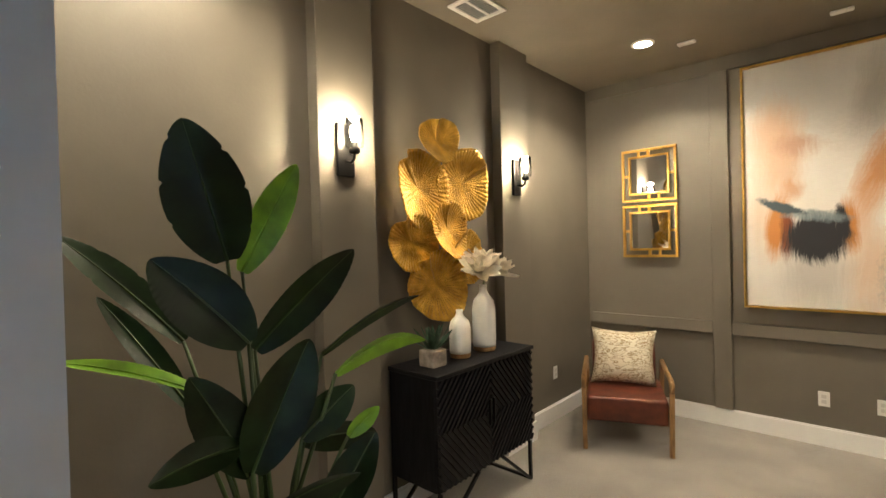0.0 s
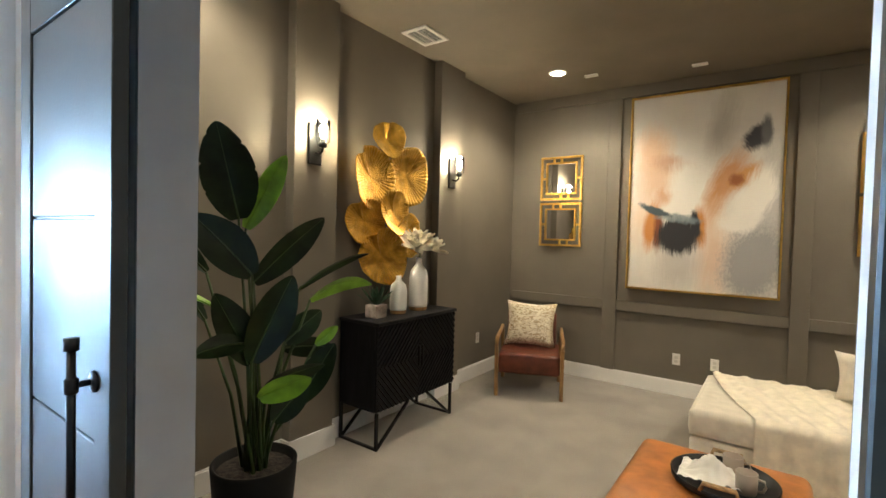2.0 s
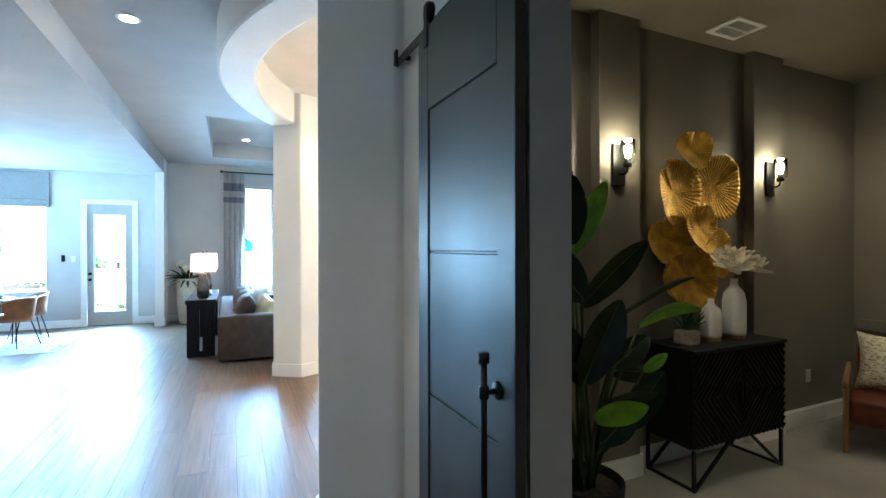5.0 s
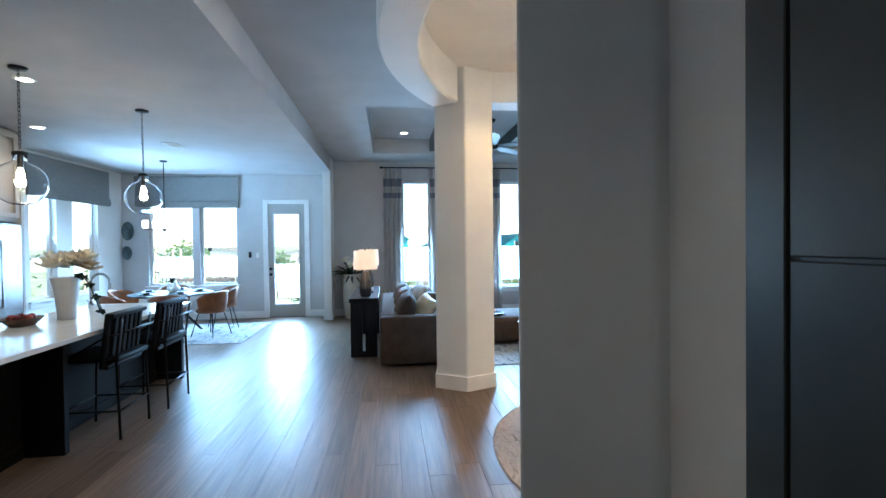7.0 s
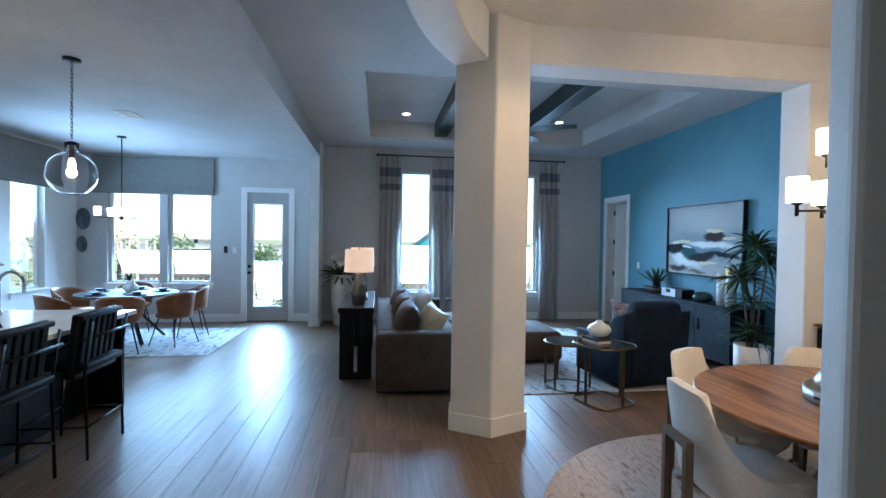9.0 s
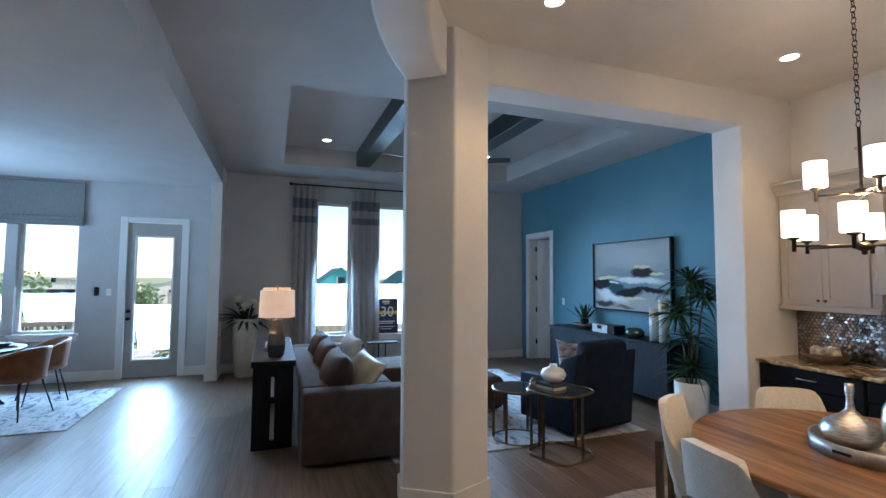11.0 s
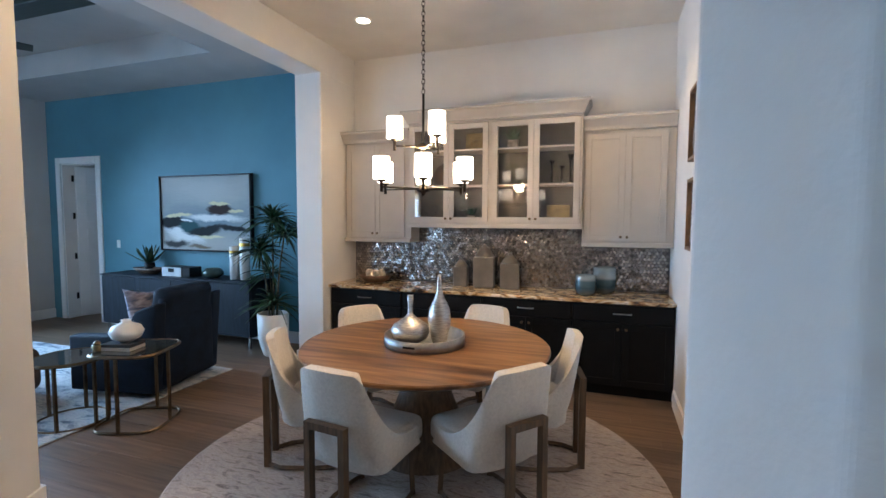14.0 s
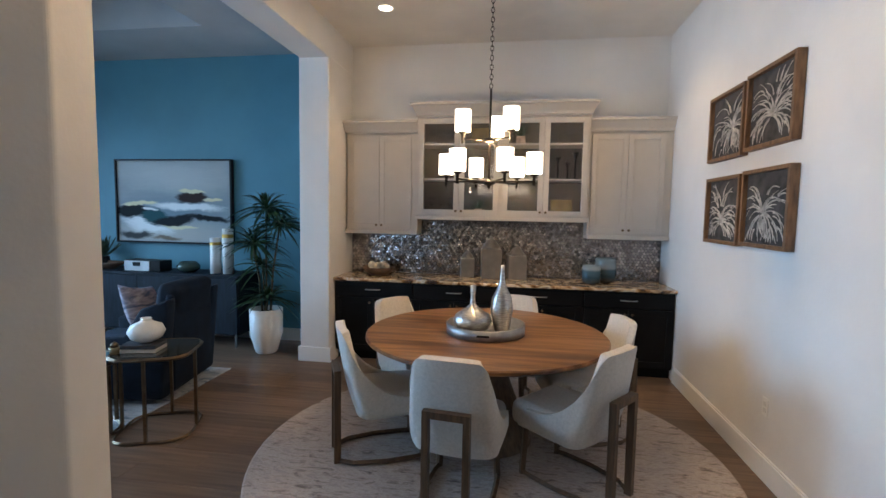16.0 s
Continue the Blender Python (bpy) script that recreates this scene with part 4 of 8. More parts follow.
def square_mirror(x, z):
    t = thing("wall_mirror", pose(x, 4.33, z), "square mirror in an openwork gold frame", "mirror", "gold mirrors")
    o, i = 0.25, 0.165
    bm = bmesh.new()
    for s, w in ((o, 0.024), (i + 0.02, 0.02)):
        for b in ((-s, s, -s, -s + w), (-s, s, s - w, s), (-s, -s + w, -s + w, s - w), (s - w, s, -s + w, s - w)):
            box(bm, b[0], b[1], -0.045, -0.02, b[2], b[3], bevel=0.003)
    part("frame", bm, M_GOLDFRAME, t, "gold metal frame")
    for a, b, c, d in ((-0.012, 0.012, i + 0.02, o - 0.024), (-0.012, 0.012, -o + 0.024, -i - 0.02), (i + 0.02, o - 0.024, -0.012, 0.012), (-o + 0.024, -i - 0.02, -0.012, 0.012), (-0.1, -0.08, i + 0.02, o - 0.024), (0.08, 0.1, -o + 0.024, -i - 0.02)):
        part("spacer_bar", bx(a, b, -0.042, -0.022, c, d), M_GOLDFRAME, t)
    part("glass", bx(-i, i, -0.030, -0.024, -i, i), M_MIRROR, t, "mirror glass")
    part("backing", bx(-i, i, -0.024, -0.0, -i, i), M_BLACK, t)


for x in (-1.87, 0.97):
    square_mirror(x, 2.245)
    square_mirror(x, 1.715)

# black sideboard with chevron doors on an angular iron base
t = thing("sideboard", I4, "black wooden sideboard with carved chevron doors on an iron base", "sideboard")
SX0, SX1, SY0, SY1, SZ0, SZ1 = -2.475, -2.085, 1.535, 2.51, 0.27, 0.92
body = part("body", bx(SX0, SX1 - 0.03, SY0, SY1, SZ0, SZ1 - 0.025, bevel=0.003), M_BLACKWOOD, t)
part("top", bx(SX0 - 0.005, SX1 + 0.005, SY0 - 0.008, SY1 + 0.008, SZ1 - 0.025, SZ1, bevel=0.003), M_BLACKWOOD, t)
for d, (a, b) in enumerate(((SY0 + 0.004, (SY0 + SY1) / 2 - 0.002), ((SY0 + SY1) / 2 + 0.002, SY1 - 0.004))):
    door = part("door", bx(SX1 - 0.03, SX1 - 0.012, a, b, SZ0 + 0.005, SZ1 - 0.03), M_BLACKWOOD, t)
    bm = bmesh.new()
    half = (SZ0 + SZ1) / 2
    n = 13
    for i in range(-n, 2 * n):
        for top in (0, 1):
            # slanted ribs that meet in chevrons at mid height, clipped to the door
            s = 1 if (d == 0) else -1
            lo, hi = (half, SZ1 - 0.034) if top else (SZ0 + 0.008, half)
            y_at = a + i * 0.045
            k = (hi - lo) * 0.9
            sg = s * (1 if top else -1)
            pa, pb = (y_at, lo), (y_at + sg * k, hi)
            (ya, za), (yb, zb) = pa, pb
            t0, t1 = 0.0, 1.0
            dy = yb - ya
            for lim, side in ((a + 0.004, 1), (b - 0.004, -1)):
                if abs(dy) > 1e-6:
                    tt = (lim - ya) / dy
                    if side * dy > 0:
                        t0 = max(t0, tt)
                    else:
                        t1 = min(t1, tt)
            if t1 - t0 > 0.04:
                bar((SX1 - 0.010, ya + dy * t0, za + (zb - za) * t0), (SX1 - 0.010, ya + dy * t1, za + (zb - za) * t1), 0.02, 0.014, bm)
    tagged(part("rib", bm, M_BLACKWOOD, door), kind="stuff")
    part("handle", bx(SX1 - 0.005, SX1 + 0.012, (b - 0.025) if d == 0 else (a + 0.012), (b - 0.012) if d == 0 else (a + 0.025), 0.52, 0.68, bevel=0.002), M_BLACK, door)
for x in (SX0 + 0.012, SX1 - 0.012):
    for y in (SY0 + 0.012, SY1 - 0.012 - 0.03):
        part("leg", bx(x - 0.01, x + 0.01, y - 0.01, y + 0.01, 0, SZ0), M_BLACK, t)
for y0 in (SY0 + 0.012, SY1 - 0.042):
    part("foot_rail", bx(SX0 + 0.022, SX1 - 0.022, y0 - 0.009, y0 + 0.009, 0, 0.018), M_BLACK, t)
for x in (SX0 + 0.012, SX1 - 0.012):
    part("brace", bar((x, SY0 + 0.02, 0.01), (x, SY0 + 0.36, SZ0), 0.018), M_BLACK, t)
    part("brace", bar((x, SY1 - 0.05, 0.01), (x, SY1 - 0.37, SZ0), 0.018), M_BLACK, t)


# gold lily-pad wall sculpture
t = thing("wall_sculpture", pose(-2.50, 2.0, 0), "hammered gold lily-pad wall sculpture", "wall art")
pads = ((-0.036, 2.309, 0.135, 0.130, 8, 0.06), (-0.195, 1.996, 0.205, 0.215, 20, 0.035), (0.225, 2.055, 0.195, 0.215, -20, 0.05), (0.036, 1.73, 0.160, 0.168, 0, 0.075), (-0.255, 1.652, 0.165, 0.150, 25, 0.03), (0.25, 1.55, 0.16, 0.165, -25, 0.03), (-0.065, 1.372, 0.200, 0.200, 5, 0.055))
for i, (dy, z, ry, rz, rot, off) in enumerate(pads):
    def pad(u, v, i=i, ry=ry, rz=rz):
        # a shallow dished leaf with a folded notch, a wavy rim and fine radial flutes
        a, r = 2 * math.pi * u, v
        rip = 1.0 + 0.035 * math.sin(a * 3 + i * 2) * r + 0.012 * math.sin(a * 11 + i) * r
        notch = math.exp(-(((a - 0.5 * math.pi - 0.5 * math.sin(i * 2.3)) / 0.16) ** 2))
        cup = 0.045 * r * r + 0.02 * math.sin(a * 2 + i * 1.7) * r * r + 0.0032 * math.sin(a * 44) * r * min(1, 2.2 * r) + 0.03 * notch * r
        k = rip * (1 - 0.10 * notch * r) * r
        return (cup, 1.26 * ry * k * math.cos(a), 1.16 * rz * k * math.sin(a))
    bm = grid_sheet(220, 10, pad)
    bmesh.ops.remove_doubles(bm, verts=bm.verts, dist=0.0004)
    bmesh.ops.recalc_face_normals(bm, faces=bm.faces)
    bmesh.ops.solidify(bm, geom=list(bm.faces), thickness=0.003)
    o = part("pad", bm, M_GOLD, t, "", True)
    o.matrix_basis = pose(off, dy, z, rot, -6 + 5 * (i % 3), 7 * ((i % 2) * 2 - 1))
part("stem", tube([(0.01, 0.02, 1.25), (0.012, 0.0, 1.8), (0.01, 0.03, 2.3)], 0.006, 6), M_GOLD, t)

# vases and succulent on the sideboard
def bottle_vase(x, y, h, r, label):
    t = thing("vase", pose(x, y, 0.92), label, "vase", "bottle vases")
    rib = lambda a, z: 1 + 0.012 * math.cos(a * 22) * (1 if 0.04 < z < h * 0.78 else 0)
    part("body", lathe([(0, 0.028), (r * 0.96, 0.028), (r, 0.05), (r, h * 0.62), (r * 0.86, h * 0.76), (r * 0.42, h * 0.86), (r * 0.30, h * 0.92), (r * 0.34, h), (r * 0.26, h), (r * 0.24, h * 0.9), (0, h * 0.88)], 66, wobble=rib), M_WHITECER, t, "", True)
    part("base", lathe([(0, 0), (r * 0.92, 0), (r * 0.97, 0.008), (r * 0.97, 0.028), (0, 0.028)], 40), M_OAK, t, "wooden base")
    return t


bottle_vase(-2.28, 1.965, 0.30, 0.068, "small ribbed white bottle vase with wooden base")
tv = bottle_vase(-2.28, 2.22, 0.44, 0.078, "tall ribbed white bottle vase with wooden base")
t = thing("magnolia_spray", pose(-2.28, 2.215, 1.33), "cream artificial magnolia flowers", "flowers")


def petal_flower(m, rad, n, material, parent, seed=0):
    rr = random.Random(seed)
    bm = bmesh.new()
    for layer, (k, lift, ln) in enumerate(((n, 10, 1.0), (n - 1, 35, 0.85), (max(n - 3, 3), 62, 0.62))):
        for i in range(k):
            a = 360 * i / k + layer * 27 + rr.uniform(-8, 8)
            L = rad * ln * rr.uniform(0.88, 1.1)

            def f(u, v, L=L):
                w = math.sin(math.pi * min(v * 0.93 + 0.05, 1)) ** 0.7 * L * 0.26
                return Vector(((u - 0.5) * 2 * w, v * L, 0.10 * L * ((2 * u - 1) ** 2) + 0.22 * L * v * v))
            q = pose(0, 0, 0, 0, 0, a) @ pose(0, 0, 0, lift + rr.uniform(-8, 8))
            grid_sheet(3, 5, lambda u, v, q=q, f=f: q @ f(u, v), bm)
    bmesh.ops.recalc_face_normals(bm, faces=bm.faces)
    o = part("blossom", bm, material, parent, "", True)
    o.matrix_basis = m
    return o


petal_flower(pose(0.02, -0.07, 0.12, 25, 30), 0.16, 9, M_CREAM, t, 1)
petal_flower(pose(0.03, 0.10, 0.10, -25, 25), 0.16, 9, M_CREAM, t, 2)
petal_flower(pose(-0.02, 0.02, 0.17, 5, 5), 0.14, 8, M_CREAM, t, 3)
part("stem", tube([(0, 0, -0.05), (0.005, 0.01, 0.05), (0.0, 0.02, 0.15)], 0.006, 6), M_STEM, t)


def succulent(m, r, n, label, pot_h=0.1, pot_r=0.06, square=True, name="potted_succulent", potmat=None):
    t = thing(name, m, label, "plant")
    if square:
        part("pot", bx(-pot_r, pot_r, -pot_r, pot_r, 0, pot_h, bevel=0.006), potmat or mat("mottled concrete", (0.36, 0.30, 0.25), 0.8, var=0.2, scale=22, bump=0.3), t)
    else:
        part("pot", lathe([(0, 0), (pot_r * 0.7, 0), (pot_r, pot_h * 0.5), (pot_r * 0.95, pot_h), (pot_r * 0.85, pot_h), (pot_r * 0.8, pot_h * 0.8), (0, pot_h * 0.8)], 28), potmat or M_WHITECER, t, "", True)
    bm = bmesh.new()
    rr = random.Random(n)
    for i in range(n):
        a = 137.5 * i
        k = i / n
        L = r * (1.1 - 0.3 * k) * rr.uniform(0.85, 1.1)
        q = pose(0, 0, pot_h - 0.01, 0, 0, a) @ pose(0, 0, 0, 22 + 58 * k)
        grid_sheet(2, 4, lambda u, v, q=q, L=L: q @ Vector(((u - 0.5) * 2 * L * 0.10 * (1 - v) ** 0.6 * (1 + v), v * L, L * 0.12 * v * v - 0.03 * L * (1 - abs(2 * u - 1)))), bm)
    bmesh.ops.recalc_face_normals(bm, faces=bm.faces)
    part("leaves", bm, mat("grey green succulent", (0.035, 0.085, 0.045), 0.5, var=0.25, scale=20), t)
    return t


succulent(pose(-2.27, 1.70, 0.92), 0.17, 22, "green succulent in a mottled square pot")


# bird-of-paradise plant in a black planter
def leaf_blade(bm, base, tip, width, droop, twist, fold=0.25, n=14, split=0.0, face=None):
    base, tip = Vector(base), Vector(tip)
    d = tip - base
    L = d.length
    side = d.cross(Vector((0, 0, 1)))
    if side.length < 1e-3:
        side = Vector((1, 0, 0))
    if face:
        side = d.cross(Vector(face))
    side.normalize()
    side = Matrix.Rotation(radians(twist), 3, d.normalized()) @ side
    nrm = side.cross(d).normalized()

    def f(u, v):
        s = 2 * u - 1
        w = width * (math.sin(math.pi * min(0.04 + v * 0.96, 1.0)) ** 0.62) * (1.0 - 0.15 * v)
        nick = 1 - split * (0.5 + 0.5 * math.sin(v * 23 + (3 if s > 0 else 0))) ** 40 * abs(s) ** 3 * v
        c = base + d * v + Vector((0, 0, -droop * L * v * v))
        wav = (0.025 * math.sin(v * 9 + 2 * s) + 0.012 * math.sin(v * 120 - 14 * abs(s))) * width * abs(s)
        return c + side * (s * w * nick) + nrm * (fold * w * abs(s) ** 1.2 * (1 - 0.4 * v) + wav)
    return grid_sheet(8, n, f, bm)


t = thing("potted_plant", pose(-1.91, 0.47, 0), "tall artificial bird-of-paradise plant in a matt black planter", "plant")
part("planter", lathe([(0, 0), (0.165, 0), (0.175, 0.012), (0.205, 0.40), (0.20, 0.405), (0.188, 0.40), (0.182, 0.34), (0, 0.34)], 40), M_POTBLACK, t, "matt black tapered planter", True)
part("soil", lathe([(0, 0.365), (0.10, 0.368), (0.183, 0.36), (0.183, 0.335), (0, 0.335)], 24), M_SOIL, t, "dark potting moss")
LEAVES = (
    # stem foot, leaf base, leaf tip, half width, droop, turn about its length, light
    ((0.00, -0.02), (0.043, -0.129, 1.603), (0.082, -0.266, 2.025), 0.128, 0.02, 0, 0),
    ((0.02, 0.02), (-0.028, -0.05, 1.56), (0.02, 0.141, 1.943), 0.070, 0.05, 18, 1),
    ((-0.03, 0.01), (0.115, -0.102, 1.343), (0.038, -0.347, 1.619), 0.108, 0.10, 8, 0),
    ((0.05, 0.03), (0.034, -0.043, 1.30), (0.156, 0.284, 1.629), 0.088, 0.08, 32, 0),
    ((0.03, -0.03), (-0.034, -0.239, 1.354), (-0.228, -0.522, 1.701), 0.062, 0.10, 38, 0),
    ((-0.05, -0.03), (-0.118, -0.199, 1.117), (-0.241, -0.418, 1.503), 0.052, 0.08, 40, 0),
    ((0.06, -0.04), (-0.02, -0.205, 1.19), (-0.155, -0.55, 1.337), 0.045, 0.16, 66, 1),
    ((-0.05, -0.03), (0.132, -0.109, 0.942), (0.197, 0.063, 1.342), 0.105, 0.08, 12, 0),
    ((0.0, -0.05), (0.110, -0.096, 0.93), (0.100, -0.275, 1.273), 0.088, 0.06, 14, 0),
    ((0.05, 0.0), (0.123, -0.142, 1.031), (0.176, -0.405, 1.033), 0.058, 0.18, 30, 0),
    ((-0.02, 0.04), (0.137, 0.146, 1.263), (0.245, 0.53, 1.455), 0.040, 0.26, 60, 0),
    ((0.04, -0.01), (0.25, 0.124, 1.22), (0.30, 0.50, 1.30), 0.055, 0.42, 52, 1),
    ((0.02, 0.05), (0.187, 0.03, 1.018), (0.23, 0.211, 1.157), 0.068, 0.05, 0, 0),
    ((0.03, 0.02), (0.218, 0.189, 0.984), (0.271, 0.287, 1.072), 0.035, 0.05, 10, 1),
    ((-0.04, 0.05), (0.18, 0.121, 0.701), (0.265, 0.274, 0.986), 0.078, 0.05, -10, 0),
    ((0.03, 0.03), (0.19, -0.069, 0.834), (0.357, 0.132, 0.925), 0.06, 0.15, 40, 0),
    ((0.03, 0.02), (0.235, -0.134, 0.80), (0.398, 0.02, 0.895), 0.075, 0.16, 25, 1),
    ((0.0, 0.06), (0.105, 0.087, 0.967), (0.147, 0.372, 0.923), 0.06, 0.15, 20, 0),
    ((-0.04, 0.05), (0.12, 0.02, 0.62), (0.20, 0.16, 0.80), 0.075, 0.05, 0, 0),
)
for i, (ft, lb, lt, w, dr_, tw, light) in enumerate(LEAVES):
    lt = (lt[0], lt[1], lt[2] + dr_ * (Vector(lt) - Vector(lb)).length)
    mid = ((ft[0] + lb[0]) / 2 * 0.8, (ft[1] + lb[1]) / 2 * 0.8, (0.36 + lb[2]) / 2)
    part("stalk", tube([(ft[0], ft[1], 0.34), mid, lb], 0.011, 6, taper=0.55), M_STEM, t, "", True)
    bm = leaf_blade(bmesh.new(), lb, lt, w, dr_, tw, fold=0.34, n=96, split=0.16 if i in (0, 4) else 0.03, face=(0.86, -0.48, 0.20))
    bmesh.ops.recalc_face_normals(bm, faces=bm.faces)
    lf = part("leaf", bm, M_LIME if light else M_GREEN, t, "bright lime leaf" if light else "", True)
    d = Vector(lt) - Vector(lb)
    bm = tube([Vector(lb) + d * k + Vector((0, 0, -dr_ * d.length * k * k + 0.002)) for k in (0, 0.25, 0.5, 0.75, 0.97)], 0.006, 5, taper=0.2)
    part("midrib", bm, M_STEM if not light else M_LIME, lf)

# armchair with oak frame
t = thing("armchair", pose(-1.84, 3.53, 0, 0, 0, 203), "oak framed armchair with rust leather seat", "armchair")
for sx in (-1, 1):
    x = sx * 0.31
    fr = part("arm_frame", bar((x, 0.27, 0.0), (x, 0.33, 0.50), 0.034, 0.04), M_OAK, t)
    bar((x, 0.345, 0.50), (x, -0.36, 0.60), 0.036, 0.05, None)
    part("armrest", tube([(x, 0.33, 0.49), (x, 0.33, 0.55), (x, 0.29, 0.58), (x, 0.0, 0.575), (x, -0.30, 0.585)], 0.02, 8), M_OAK, t, "", True)
    part("leg", bar((x, -0.30, 0.58), (x * 0.97, -0.36, 0.0), 0.032, 0.04), M_OAK, t)
    part("side_rail", bar((x, 0.29, 0.28), (x, -0.33, 0.26), 0.03, 0.045), M_OAK, t)
part("front_rail", bx(-0.295, 0.295, 0.20, 0.23, 0.215, 0.26), M_OAK, t)
part("seat", bx(-0.292, 0.292, -0.30, 0.315, 0.235, 0.43, bevel=0.03, seg=3), M_RUST, t, "rust leather seat", True)
bm = bx(-0.26, 0.26, -0.06, 0.06, 0, 0.36, bevel=0.035, seg=3)
o = part("backrest", bm, M_RUST, t, "rust leather backrest", True)
o.matrix_basis = pose(0, -0.30, 0.40, 14)
M_ZEBRA = ramp_mat("cream and tan animal print", [(0.44, (0.74, 0.66, 0.50)), (0.49, (0.38, 0.27, 0.14)), (0.52, (0.38, 0.27, 0.14)), (0.56, (0.78, 0.71, 0.56))], 7, 2, 3.0, 0.75, (1, 1, 2.4), 0.2)
bm = cushion(0.52, 0.47, 0.17, m=pose(-1.885, 3.62, 0.655, -16, 2, 203 + 180))
tagged(part("cushion", bm, M_ZEBRA, None, "", True), "cream and tan animal print cushion on the armchair", "cushion")

# ivory daybed with a throw
t = thing("daybed", I4, "ivory upholstered chaise with piped edges", "sofa")
part("base", bx(-0.24, 1.75, 2.50, 3.52, 0.06, 0.30, bevel=0.025, seg=2), M_WHITEFAB, t, "", True)
mt = part("mattress", bx(-0.25, 1.75, 2.49, 3.53, 0.30, 0.475, bevel=0.045, seg=3), M_WHITEFAB, t, "", True)
part("piping", tube([(-0.24, 2.50, 0.32), (1.74, 2.50, 0.32)], 0.006, 6), M_WHITEFAB, mt)
part("piping", tube([(-0.24, 2.50, 0.455), (-0.24, 3.52, 0.455)], 0.006, 6), M_WHITEFAB, mt)
part("backrest", bx(1.5, 1.78, 2.49, 3.53, 0.30, 0.82, bevel=0.06, seg=3), M_WHITEFAB, t, "", True)
for x in (-0.17, 1.65):
    for y in (2.58, 3.44):
        part("leg", lathe([(0, 0), (0.018, 0), (0.025, 0.06), (0, 0.06)], 12, None, pose(x, y, 0)), M_CHAIRWOOD, t)
part("pillow", cushion(0.5, 0.34, 0.18, m=pose(0.78, 3.30, 0.66, -15, 0, 0)), M_WHITEFAB, t, "ivory pillow", True)


def throw(u, v):
    # lies slantwise over the seat, bends round its front edge and hangs down in soft folds
    x = -0.21 + 0.32 * min(v / 0.7, 1) ** 1.4 + 0.95 * u
    r = 0.006 * (1 + math.sin(u * 34 + v * 7)) + 0.004 * (1 + math.sin(u * 61 - v * 5)) + 0.006 * abs(noise.noise(Vector((u * 9, v * 9, 2))))
    s, top, rad = v * 1.40, 0.98, 0.045
    if s < top:
        return (x, 3.50 - s, 0.488 + r)
    a = (s - top) / rad
    if a < math.pi / 2:
        return (x, 2.52 - (rad + 0.006 + r) * math.sin(a), 0.437 + (rad + 0.006 + r) * math.cos(a))
    k = s - top - rad * math.pi / 2
    return (x, 2.469 - r * (1 + 4 * k), 0.437 - k * (1 - 0.10 * math.sin(u * 5)))


bm = grid_sheet(96, 84, throw)
bmesh.ops.recalc_face_normals(bm, faces=bm.faces)
bmesh.ops.solidify(bm, geom=list(bm.faces), thickness=0.005)
tagged(part("throw_blanket", bm, M_THROW, None, "", True), "ivory knitted throw draped over the chaise", "blanket")

# tan leather ottoman with tray
t = thing("ottoman", I4, "tan leather square ottoman", "ottoman")
bm = bx(-0.40, 0.36, 0.98, 1.96, 0.12, 0.445, bevel=0.05, seg=4)
part("body", bm, M_TAN, t, "", True)
for x in (-0.33, 0.29):
    for y in (1.05, 1.89):
        part("leg", lathe([(0, 0), (0.018, 0), (0.028, 0.13), (0, 0.13)], 12, None, pose(x, y, 0)), M_CHAIRWOOD, t)
TRAY = pose(0.02, 1.60, 0.446)
t = thing("serving_tray", TRAY, "round black tray with rattan handles", "tray")
part("plate", lathe([(0, 0), (0.20, 0), (0.215, 0.012), (0.22, 0.04), (0.212, 0.04), (0.203, 0.012), (0, 0.008)], 40), M_BLACK, t, "", True)
for s in (-1, 1):
    part("handle", tube([(s * 0.07, -s * 0.20, 0.035), (s * 0.06, -s * 0.205, 0.07), (-s * 0.06 * 1, -s * 0.205, 0.07), (-s * 0.07, -s * 0.20, 0.035)], 0.011, 8), mat("wrapped rattan", (0.45, 0.30, 0.15), 0.7, var=0.25, scale=40, stretch=(1, 6, 1)), t, "wrapped rattan handle", True)
for dx, dy in ((0.09, -0.05), (0.03, 0.10)):
    t = thing("mug", TRAY @ pose(dx, dy, 0.009), "taupe ceramic mug on the tray", "mug", "mugs")
    part("cup", lathe([(0, 0), (0.034, 0), (0.041, 0.01), (0.043, 0.095), (0.039, 0.095), (0.036, 0.012), (0, 0.01)], 28), mat("taupe ceramic", (0.33, 0.27, 0.22), 0.4, var=0.05), t, "", True)
    part("handle", tube([(0.04, 0, 0.075), (0.065, 0, 0.072), (0.072, 0, 0.05), (0.062, 0, 0.026), (0.04, 0, 0.022)], 0.006, 8), mat("taupe ceramic", (0.33, 0.27, 0.22), 0.4), t, "", True)
t = thing("napkin", TRAY @ pose(-0.05, 0.01, 0.01), "crumpled white linen napkin on the tray", "napkin")


def nap(u, v):
    a, b = u - 0.5, v - 0.5
    return (a * 0.26, b * 0.20, 0.012 + 0.09 * math.exp(-(a * a + b * b) * 14) + 0.03 * abs(noise.noise(Vector((u * 7, v * 7, 1)))))


bm = grid_sheet(26, 26, nap)
part("cloth", bm, M_WHITECER, t, "", True)

# ---- dining room ----


